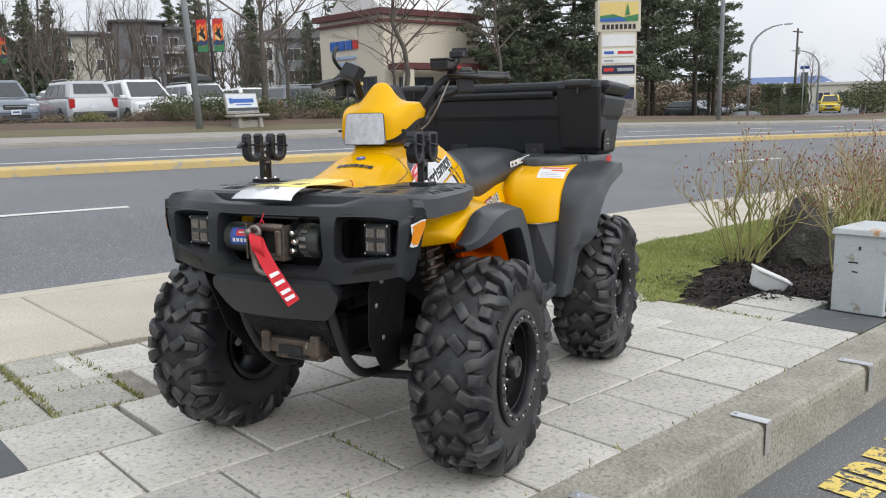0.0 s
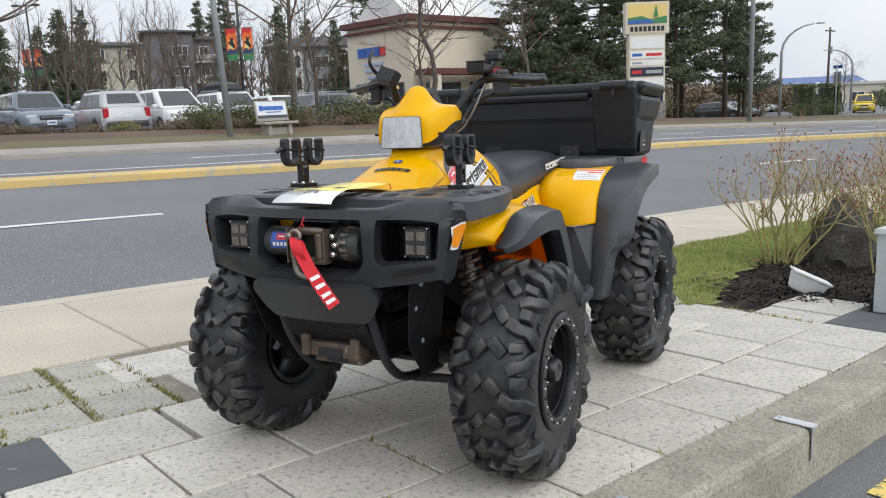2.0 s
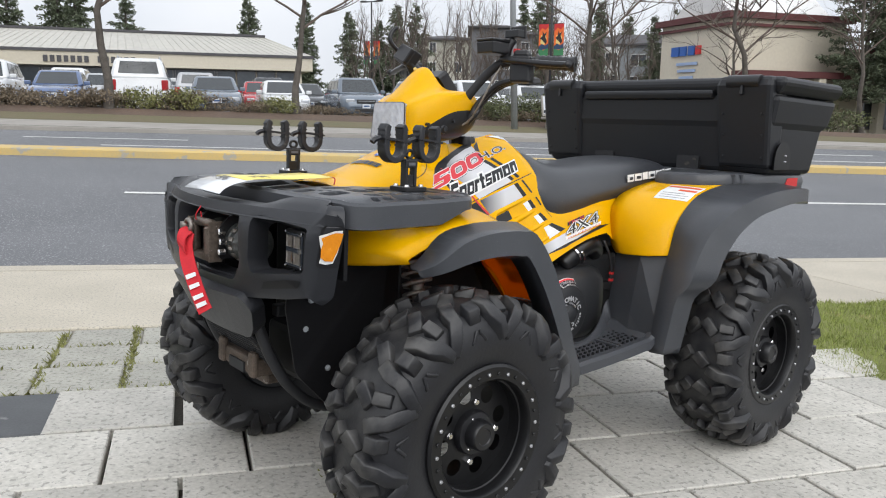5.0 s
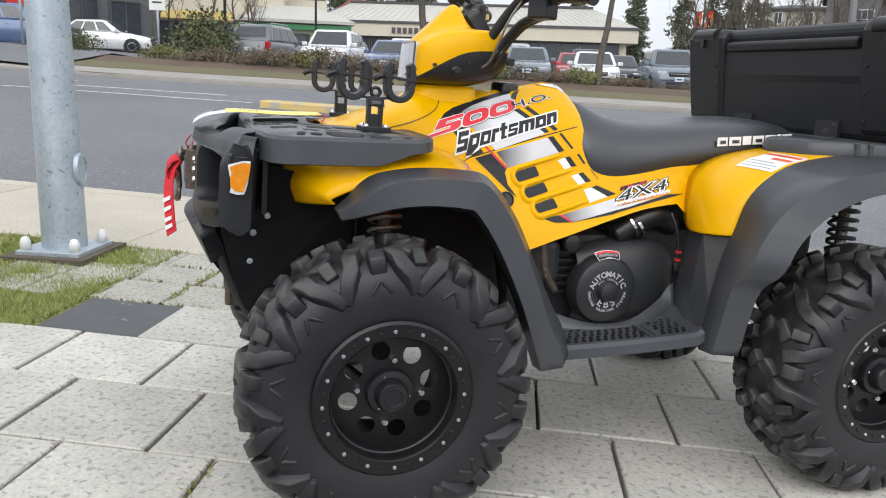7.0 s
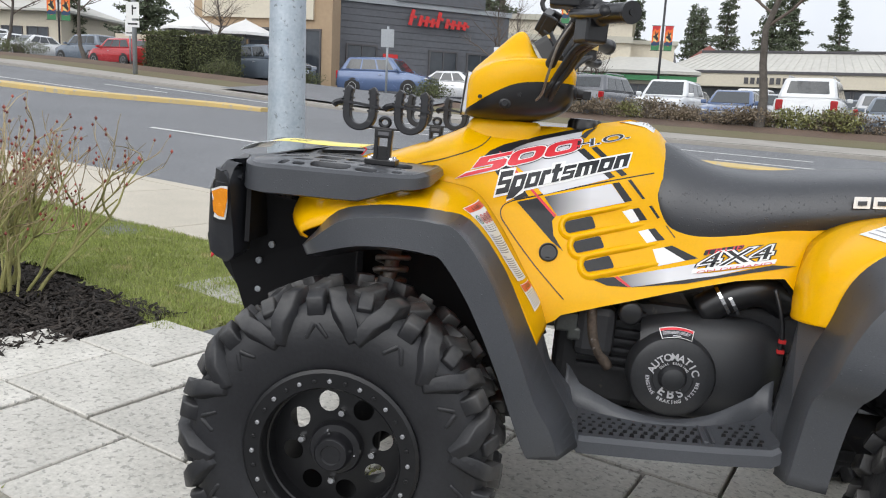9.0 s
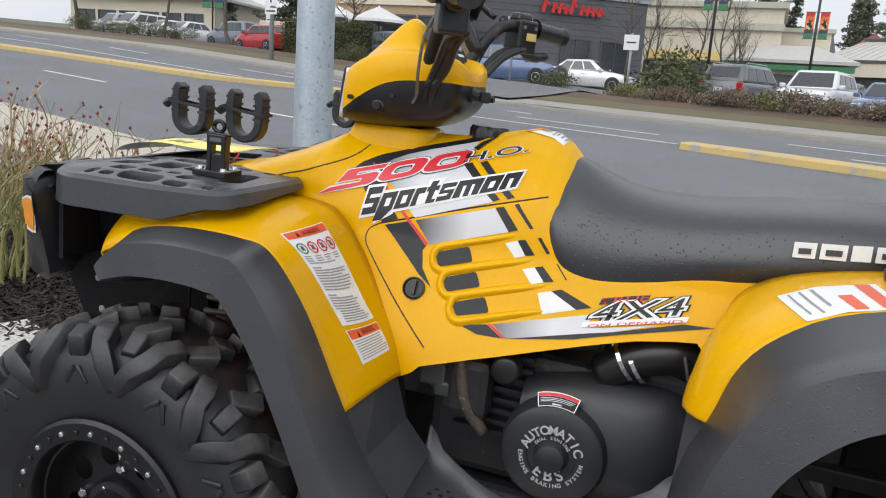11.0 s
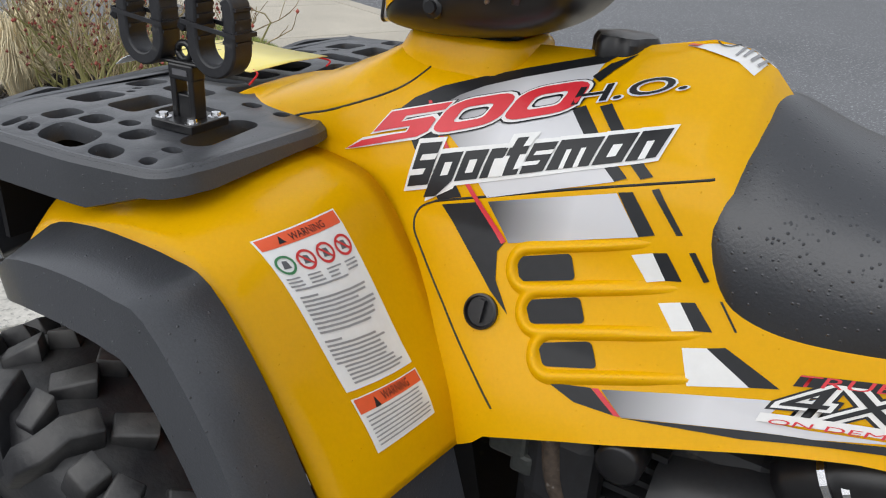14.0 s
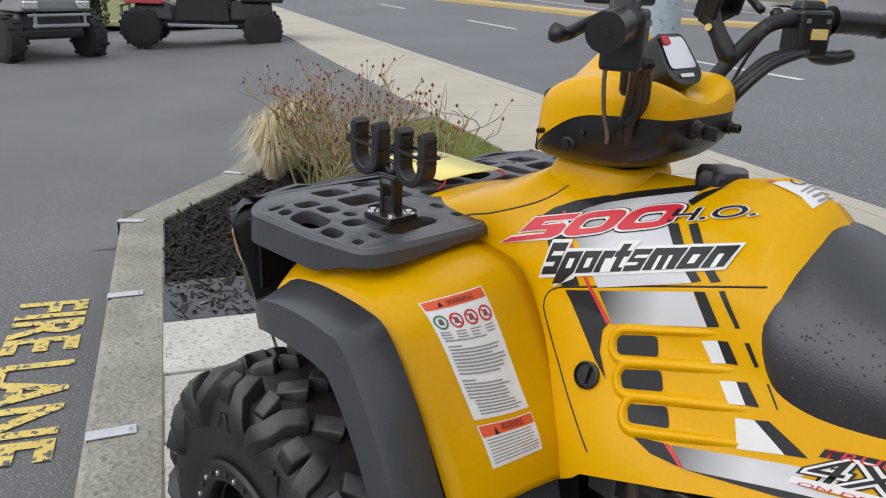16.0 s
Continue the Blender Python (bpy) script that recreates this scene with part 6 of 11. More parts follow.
part("strap_loop", bm, M_strap, strap, "red webbing loop", solid=0.003)
for k in range(4):
    i = 12 + 2 * k
    d, e = across[i], (band[i + 1] - band[i - 1]).normalized()
    n = d.cross(e).normalized()
    n = n if n.x < 0 else -n
    bm = bmesh.new()
    bm.faces.new([bm.verts.new(band[i] + n * 0.0045 + d * a + e * b) for a, b in ((0.013, -0.0065), (0.013, 0.0045), (-0.013, 0.006), (-0.013, -0.0035))])
    part("strap_mark", bm, M_sticker, strap, "white printed mark", solid=0.0006)


# ---- front rack ----
def turn_way(loop):
    """1 for an outline that runs anticlockwise, else -1."""
    return 1 if sum(a[0] * b[1] - b[0] * a[1] for a, b in zip(loop, loop[1:] + loop[:1])) > 0 else -1


def rack_z(x, y):
    q = abs(y)
    return 0.843 - 0.35 * max(q - 0.37, 0) ** 1 * 0.6 - 0.008 * smooth(-0.82, -0.94, x) - 0.008 * smooth(0.12, 0.05, q)


RACK_OUT = fillet([(-0.552, -0.175), (-0.552, -0.372), (-0.578, -0.402), (-0.70, -0.418), (-0.865, -0.424), (-0.915, -0.397), (-0.942, -0.33), (-0.942, 0.33), (-0.915, 0.397), (-0.865, 0.424), (-0.70, 0.418), (-0.578, 0.402), (-0.552, 0.372), (-0.552, 0.175), (-0.58, 0.135), (-0.69, 0.105), (-0.69, -0.105), (-0.58, -0.135)], 0.022)
# openings of one wing: x, y, length, width, corner radius, turn
WING = [(-0.623, -0.272, 0.044, 0.115, 0.019, 10), (-0.625, -0.166, 0.024, 0.018, 0.0085, 0), (-0.684, -0.160, 0.03, 0.02, 0.009, 0),
        (-0.612, -0.352, 0.026, 0.018, 0.0085, 0), (-0.610, -0.386, 0.022, 0.015, 0.007, 0), (-0.672, -0.392, 0.046, 0.026, 0.0125, 0),
        (-0.748, -0.384, 0.084, 0.044, 0.019, 0), (-0.818, -0.346, 0.036, 0.046, 0.012, 0), (-0.770, -0.333, 0.038, 0.034, 0.011, 0),
        (-0.685, -0.340, 0.034, 0.042, 0.014, 0), (-0.728, -0.318, 0.026, 0.022, 0.009, 0), (-0.868, -0.264, 0.060, 0.062, 0.013, 0),
        (-0.790, -0.250, 0.056, 0.078, 0.013, 0), (-0.713, -0.238, 0.082, 0.064, 0.018, 0), (-0.812, -0.394, 0.026, 0.020, 0.008, 0),
        (-0.844, -0.392, 0.018, 0.030, 0.008, -12), (-0.854, -0.219, 0.014, 0.012, 0.005, 0), (-0.866, -0.200, 0.014, 0.012, 0.005, 0), (-0.80, -0.165, 0.08, 0.04, 0.014, 0), (-0.89, -0.165, 0.05, 0.05, 0.014, 0)]
HALF = [rounded(x, y, a, b, r_, turn=t_) for x, y, a, b, r_, t_ in WING]
HOLES = HALF + [[(x, -y) for x, y in h][::-1] for h in HALF] + [rounded(-0.86, k * 0.075, 0.12, 0.05, 0.013) for k in (-1, 0, 1)] + [rounded(-0.752, k, 0.05, 0.075, 0.014) for k in (-0.09, 0.0, 0.09)]
bm = plate(RACK_OUT, HOLES, lambda x, y: (x, y, rack_z(x, y)))
rack = part("front_rack", bm, M_plastic, quad, "black plastic front cargo rack with slots", auto=35)
md = rack.modifiers.new("thickness", "SOLIDIFY")
md.thickness, md.offset = 0.022, -1
md = rack.modifiers.new("edges", "BEVEL")
md.width, md.segments, md.limit_method, md.angle_limit = 0.004, 2, "ANGLE", radians(50)
bm = bmesh.new()
k = len(RACK_OUT)
rows = []
for i in range(k + 1):
    p = Vector(RACK_OUT[i % k])
    t = (Vector(RACK_OUT[(i + 1) % k]) - Vector(RACK_OUT[i % k - 1])).normalized()
    n = Vector((t.y, -t.x)) * turn_way(RACK_OUT)
    deep = (0.054 if abs(p.y) > 0.2 else 0.032) * (1 - 0.5 * smooth(-0.625, -0.6, p.x))
    z = rack_z(p.x, p.y)
    rows.append([Vector((p.x - n.x * 0.012, p.y - n.y * 0.012, z + 0.001)), Vector((p.x - n.x * 0.003, p.y - n.y * 0.003, z + 0.002)), Vector((p.x + n.x * 0.006, p.y + n.y * 0.006, z - 0.005)), Vector((p.x + n.x * 0.008, p.y + n.y * 0.008, z - deep)), Vector((p.x - n.x * 0.006, p.y - n.y * 0.006, z - deep - 0.004)), Vector((p.x - n.x * 0.012, p.y - n.y * 0.012, z - 0.02))])
loft(bm, rows)
part("rack_skirt", bm, M_plastic, rack, "black rolled outer edge", auto=40)
part("rack_support", boxes((-0.72, -0.2, 0.812, 0.05, 0.04, 0.035), (-0.72, 0.2, 0.812, 0.05, 0.04, 0.035), (-0.72, -0.3, 0.808, 0.3, 0.025, 0.03), (-0.72, 0.3, 0.808, 0.3, 0.025, 0.03)), M_frame, rack)

# ---- rear rack ----
HALF_R = [(0.60, -0.13), (0.46, -0.215), (0.44, -0.27), (0.475, -0.36), (0.545, -0.424), (0.64, -0.447), (0.90, -0.462), (1.0, -0.452), (1.08, -0.38), (1.12, -0.2)]
RR = fillet(HALF_R + [(x, -y) for x, y in HALF_R[::-1]], 0.02)


def rear_rack_z(x, y):
    return 0.899 - 0.012 * smooth(0.6, 0.44, x) - 0.08 * max(abs(y) - 0.40, 0)


rh = []
for s in (-1, 1):
    for k in range(5):
        rh.append(rounded(0.62 + 0.1 * k, s * 0.32, 0.07, 0.05, 0.015))
        rh.append(rounded(0.62 + 0.1 * k, s * 0.2, 0.07, 0.08, 0.015))
bm = plate(RR, rh, lambda x, y: (x, y, rear_rack_z(x, y)))
rrack = part("rear_rack", bm, M_plastic, quad, "black plastic rear cargo rack", auto=35)
md = rrack.modifiers.new("thickness", "SOLIDIFY")
md.thickness, md.offset = 0.02, -1
bm = bmesh.new()
rows = []
k = len(RR)
for i in range(k + 1):
    p = Vector(RR[i % k])
    t = (Vector(RR[(i + 1) % k]) - Vector(RR[i % k - 1])).normalized()
    n = Vector((t.y, -t.x)) * turn_way(RR)
    z = rear_rack_z(p.x, p.y)
    rows.append([Vector((p.x - n.x * 0.012, p.y - n.y * 0.012, z + 0.001)), Vector((p.x + n.x * 0.004, p.y + n.y * 0.004, z - 0.002)), Vector((p.x + n.x * 0.012, p.y + n.y * 0.012, z - 0.022)), Vector((p.x + n.x * 0.008, p.y + n.y * 0.008, z - 0.048)), Vector((p.x - n.x * 0.01, p.y - n.y * 0.01, z - 0.05))])
loft(bm, rows)
part("rack_skirt", bm, M_plastic, rrack, auto=40)
for x in (0.56, 0.595):
    for y in (-0.432 - 0.23 * (x - 0.56), 0.432 + 0.23 * (x - 0.56)):
        part("skirt_rib", boxes((x, y, 0.872, 0.012, 0.022, 0.05)), M_plastic, rrack, bevel=0.004)
part("side_reflector", plate(fillet([(0.90, 0.852), (0.985, 0.856), (0.985, 0.886), (0.92, 0.884)], 0.004), [], lambda x, z: (x - 0.06, -0.4735 - 0.055 * (x - 0.94) , z)), M_red, rrack, "broken red side reflector", solid=0.002)

# ---- cargo box on the rear rack, a thing of its own ----
cargo = thing("cargo_box", "large black moulded plastic cargo box on the rear rack", "cargo box", Matrix.Translation((-0.03, 0.015, -0.004)))


def slab_loft(rows_):
    """A body from (z, x0, x1, half width) levels."""
    bm = bmesh.new()
    rs = [[Vector((x0, -h, z)), Vector((x1, -h, z)), Vector((x1, h, z)), Vector((x0, h, z))] for z, x0, x1, h in rows_]
    loft(bm, rs, close=True, ends=True)
    return bm


part("body", slab_loft([(0.90, 0.735, 1.06, 0.486), (1.055, 0.712, 1.10, 0.494), (1.075, 0.705, 1.13, 0.503), (1.165, 0.70, 1.15, 0.518)]), M_boxplastic, cargo, "black ribbed box body", bevel=0.018)
part("lid", slab_loft([(1.168, 0.715, 1.155, 0.512), (1.205, 0.705, 1.155, 0.535), (1.225, 0.72, 1.14, 0.525)]), M_boxplastic, cargo, "black lid with a raised rim", bevel=0.014)
for s in (-1, 1):
    part("corner_tower", slab_loft([(0.915, 0.722, 0.80, 0.092), (1.06, 0.696, 0.80, 0.096), (1.19, 0.676, 0.80, 0.1), (1.222, 0.69, 0.80, 0.096)]), M_boxplastic, cargo, "black moulded corner", bevel=0.014).matrix_local = Matrix.Translation((0, s * 0.402, 0.004))
    bm = bmesh.new()
    tube(bm, [(0.692, s * 0.402 - 0.058, 1.205), (0.692, s * 0.402 + 0.058, 1.205)], 0.024, 14)
    latch = part("latch_roll", bm, M_gloss, cargo, "black rolled lid latch", auto=40)
    part("latch_tab", boxes((0.673, s * 0.402, 1.178, 0.012, 0.012, 0.03, 0.6)), M_gloss, latch, bevel=0.002)
    for i in (-1, 1):
        for z in (0.955, 1.03, 1.10):
            bm = bmesh.new()
            lathe(bm, [(0.0, 0.005), (-0.004, 0.004), (-0.005, 0)], 8, "X", (0.698 + (1.06 - z) * 0.17 if z < 1.06 else 0.69, s * 0.402 + i * 0.07, z))
            part("rivet", bm, M_boxplastic, cargo)
    # tunnel at the side: a solid block, its shaded inside painted black
    bm = bmesh.new()
    loft(bm, [[Vector((0.80 + 0.055 * math.cos(a), s * 0.506, 0.955 + 0.058 * math.sin(a))) for a in (math.pi * k / 8 for k in range(9))] + [Vector((0.745, s * 0.506, 0.918)), Vector((0.855, s * 0.506, 0.918))], [Vector((0.80 + 0.045 * math.cos(a), s * 0.490, 0.955 + 0.048 * math.sin(a))) for a in (math.pi * k / 8 for k in range(9))] + [Vector((0.755, s * 0.490, 0.918)), Vector((0.845, s * 0.490, 0.918))]], close=True, ends=True)
    tun = part("side_pocket", bm, M_rim, cargo, "solid block painted black for the dark inside of a side pocket")
    for z in (0.945, 0.965):
        bm = bmesh.new()
        lathe(bm, [(0, 0.004), (-0.004, 0.003), (-0.005, 0)], 8, "Y", (0.815, -0.506, z))
        if s > 0:
            flip(bm)
        part("pocket_screw", bm, M_chrome, tun)
    part("foot_recess", boxes((0.728, s * 0.19, 0.925, 0.012, 0.09, 0.05)), M_frame, cargo, "dark foot recess")
part("front_rim", slab_loft([(1.150, 0.690, 0.73, 0.285), (1.172, 0.684, 0.73, 0.285), (1.182, 0.692, 0.73, 0.283)]), M_boxplastic, cargo, bevel=0.006)

# ---- engine, drive and suspension ----
bm = bmesh.new()
lathe(bm, [(-0.19, 0.096), (-0.228, 0.094), (-0.241, 0.088), (-0.247, 0.076), (-0.247, 0.044), (-0.244, 0.042), (-0.244, 0.031), (-0.25, 0.028), (-0.260, 0.024), (-0.264, 0.013), (-0.264, 0.0)], 48, "Y", (0.004, 0, 0.450))
clutch = part("clutch_cover", bm, M_cover, quad, "round black clutch cover with white lettering", auto=30)
bm = bmesh.new()
rows = []
for x, zc, h, yo in ((-0.07, 0.45, 0.11, -0.205), (0.02, 0.452, 0.128, -0.222), (0.10, 0.456, 0.128, -0.228), (0.17, 0.462, 0.122, -0.225), (0.215, 0.468, 0.105, -0.21), (0.242, 0.47, 0.07, -0.18)):
    rows.append([Vector((x, yo * k + (1 - k) * -0.09, zc + h * math.sin(a))) for a, k in ((-1.57, 0.3), (-1.2, 0.75), (-0.7, 0.96), (0, 1.0), (0.7, 0.96), (1.2, 0.75), (1.57, 0.3))])
loft(bm, rows)
part("belt_housing", bm, M_cover, quad, "smooth black drive belt housing", True)
ring_t = [("AUTOMATIC", 0.022, 0.0485, 92, -1, 17.5), ("EBS", 0.028, 0.035, 270, 1, 31), ("ENGINE BRAKING SYSTEM", 0.0105, 0.053, 268, 1, 8.6), ("DUAL SENSING", 0.0075, 0.0345, 90, -1, 9.6)]
for text, size, rad, mid, way, step in ring_t:
    for i, ch in enumerate(text):
        if ch == " ":
            continue
        a = radians(mid + way * step * (i - (len(text) - 1) / 2))
        x, z = rad * math.cos(a), rad * math.sin(a)
        spin = a - math.pi / 2 if way < 0 else a + math.pi / 2
        m = Matrix.Translation((0.004 + x, -0.2485, 0.450 + z)) @ Matrix.Rotation(math.pi / 2, 4, "X") @ Matrix.Rotation(spin, 4, "Z") @ Matrix.Translation((0, -size * 0.34, 0))
        glyphs(ch, size, m, M_silver, "cover_letter", clutch, 0.0004, bold=size * 0.022)
bm = bmesh.new()
loft(bm, [[Vector((0.004 + 0.110 * math.cos(a), -0.226, 0.450 + 0.110 * math.sin(a))) for a in (radians(112 - 5 * k) for k in range(9))], [Vector((0.004 + 0.091 * math.cos(a), -0.2455, 0.450 + 0.091 * math.sin(a))) for a in (radians(112 - 5 * k) for k in range(9))]])
cl = part("cover_label", bm, M_sticker, clutch, "red and black warning label with a white edge")
for r0, r1, m_, a0, a1 in ((0.1048, 0.109, M_stred, 111, 73), (0.0922, 0.1045, M_stblack, 111, 73), (0.1018, 0.1025, M_silver, 109, 75), (0.0998, 0.1005, M_silver, 109, 76), (0.0978, 0.0985, M_silver, 109, 78), (0.0935, 0.0952, M_silver, 97, 87)):
    bm = bmesh.new()
    n_ = 9
    def on_label(rad, a):
        q = (0.110 - rad) / 0.019
        return Vector((0.004 + rad * math.cos(a), -0.2268 - 0.0195 * q - (0.0004 if r1 - r0 < 0.004 else 0.0), 0.450 + rad * math.sin(a)))
    loft(bm, [[on_label(r1, radians(a0 + (a1 - a0) * k / 8)) for k in range(n_)], [on_label(r0, radians(a0 + (a1 - a0) * k / 8)) for k in range(n_)]])
    part("label_band", bm, m_, cl)
for n_, b_ in (("engine_block", (-0.10, 0, 0.46, 0.30, 0.30, 0.26)), ("cylinder_head", (-0.12, 0, 0.64, 0.22, 0.24, 0.09)), ("gearbox", (0.21, 0, 0.50, 0.3, 0.30, 0.22)), ("starter_case", (-0.17, -0.185, 0.52, 0.09, 0.06, 0.12))):
    part(n_, boxes(b_), M_frame, quad, "dirty black casting", bevel=0.02)
for k in range(9):
    part("engine_fin", boxes((-0.13, -0.10, 0.43 + 0.022 * k, 0.14, 0.14, 0.008)), M_frame, quad)
for pts, r, mt, nm, lab in (([(-0.24, -0.20, 0.60), (-0.19, -0.21, 0.59), (-0.17, -0.21, 0.50), (-0.13, -0.2, 0.44)], 0.012, M_rust, "coolant_hose", "brown-grey coolant pipe"), ([(0.06, -0.15, 0.585), (0.12, -0.165, 0.632), (0.18, -0.165, 0.648), (0.235, -0.14, 0.62)], 0.035, M_gloss, "intake_hose", "black intake hose with bright clamps"), ([(-0.20, -0.18, 0.60), (-0.06, -0.17, 0.625), (0.05, -0.17, 0.645)], 0.014, M_frame, "hose", ""), ([(0.19, -0.215, 0.665), (0.205, -0.23, 0.62), (0.215, -0.235, 0.57), (0.213, -0.235, 0.53)], 0.005, M_gloss, "drain_wire", "black wire with red sleeves")):
    bm = bmesh.new()
    tube(bm, spline(pts, 14), r, 10)
    part(nm, bm, mt, quad, lab, True)
for t in (0.108, 0.128):
    bm = bmesh.new()
    tube(bm, [(t - 0.014, -0.163, 0.618), (t - 0.008, -0.1635, 0.622)], 0.0375, 16)
    part("hose_clamp", bm, M_chrome, quad, "bright hose clamp")
for z in (0.56, 0.538):
    part("red_sleeve", boxes((0.2155, -0.236, z, 0.014, 0.01, 0.008)), M_red, quad)
bm = bmesh.new()
lathe(bm, [(-0.19, 0.026), (-0.225, 0.026), (-0.228, 0.02), (-0.228, 0)], 16, "Y", (-0.10, 0, 0.575))
part("starter_cap", bm, M_gloss, quad, "", True)
part("carb_body", boxes((-0.235, -0.19, 0.535, 0.05, 0.05, 0.045), (-0.215, -0.19, 0.51, 0.03, 0.05, 0.03)), M_winch, quad, "grey-green alloy casting", bevel=0.006)
part("floor_skid", boxes((0, 0, 0.285, 1.25, 0.34, 0.02), (-0.02, 0, 0.305, 0.9, 0.36, 0.03)), M_frame, quad, "black steel belly plate", bevel=0.006)
for b_ in ((0, -0.235, 0.345, 0.46, 0.03, 0.03), (0, 0.235, 0.345, 0.46, 0.03, 0.03), (0.6, -0.16, 0.5, 0.7, 0.03, 0.03), (0.6, 0.16, 0.5, 0.7, 0.03, 0.03), (0.75, -0.16, 0.76, 0.7, 0.03, 0.03), (0.75, 0.16, 0.76, 0.7, 0.03, 0.03), (-0.7, -0.14, 0.55, 0.5, 0.03, 0.03), (-0.7, 0.14, 0.55, 0.5, 0.03, 0.03)):
    part("frame_rail", boxes(b_), M_frame, quad, bevel=0.005)
for n_, b_ in (("under_seat_body", (0.45, 0, 0.72, 0.55, 0.34, 0.18)), ("rear_gear_case", (0.62, 0, 0.55, 0.3, 0.24, 0.3)), ("front_inner_body", (-0.62, 0, 0.62, 0.4, 0.22, 0.3)), ("front_gear_case", (-0.66, 0, 0.40, 0.36, 0.22, 0.14))):
    part(n_, boxes(b_), M_inner_shade, quad, bevel=0.02)
bm = bmesh.new()
for k in range(6):
    z = 0.338 - 0.0
    lathe(bm, [(0.3535, 0.011), (0.3545, 0.011)], 12, "Z", (-0.17 + 0.028 * k, -0.262 + 0.004 * k, 0))
part("heel_stud", bm, M_chrome, quad, "bright metal studs")
for x, f in ((-0.64, 1), (0.64, 0)):
    for s in (-1, 1):
        bm = bmesh.new()
        tube(bm, [(x - 0.11, s * 0.14, 0.27), (x, s * 0.40, 0.25)], 0.014, 8)
        tube(bm, [(x + 0.11, s * 0.14, 0.27), (x, s * 0.40, 0.25)], 0.014, 8)
        tube(bm, [(x, s * 0.10, 0.36), (x, s * 0.42, 0.312)], 0.014, 10)
        part("axle_arm", bm, M_frame, quad, "black suspension arm and drive shaft", True)
        bm = bmesh.new()
        lathe(bm, [(0.10, 0.03), (0.13, 0.038), (0.16, 0.03), (0.19, 0.04), (0.22, 0.032), (0.25, 0.045)], 16, "Y", (x, 0, 0.325))
        if s < 0:
            flip(bm)
        part("drive_boot", bm, M_gloss, quad, "black rubber drive boot", True)
        bm = bmesh.new()
        hub_y = s * 0.40
        box(bm, x, s * 0.405, 0.315, 0.09, 0.05, 0.15)
        part("knuckle", bm, M_frame, quad, bevel=0.015)
        top, bot = Vector((x + (0.02 if f else 0.1), s * (0.245 if f else 0.25), 0.745)), Vector((x + (0.0 if f else 0.03), s * 0.335, 0.40))
        bm = bmesh.new()
        tube(bm, [bot, top], 0.016, 10)
        shock = part("shock", bm, M_steel, quad, "steel shock absorber", True)
        bm = bmesh.new()
        d = (top - bot)
        axis = d.normalized()
        a = axis.cross(Vector((1, 0, 0))).normalized()
        b = axis.cross(a)
        tube(bm, [bot + d * (0.3 + 0.65 * k / 70) + (a * math.cos(k * 0.8) + b * math.sin(k * 0.8)) * 0.036 for k in range(71)], 0.006, 6)
        part("spring", bm, M_frame if not f else M_steel, shock, "coil spring", True)
for s in (-1, 1):
    part("inner_wheel_well", plate(fillet([(-0.93, 0.60), (-0.90, 0.74), (-0.50, 0.79), (-0.42, 0.72), (-0.31, 0.55), (-0.27, 0.36), (-0.45, 0.42), (-0.6, 0.5), (-0.8, 0.5)], 0.03), [], lambda x, z: (x, s * (0.185 if x > -0.8 else 0.19), z)), M_inner_shade, quad, solid=0.003)
    part("hanging_wire", boxes((-0.70, s * 0.30, 0.63, 0.004, 0.004, 0.12)), M_gloss, quad)

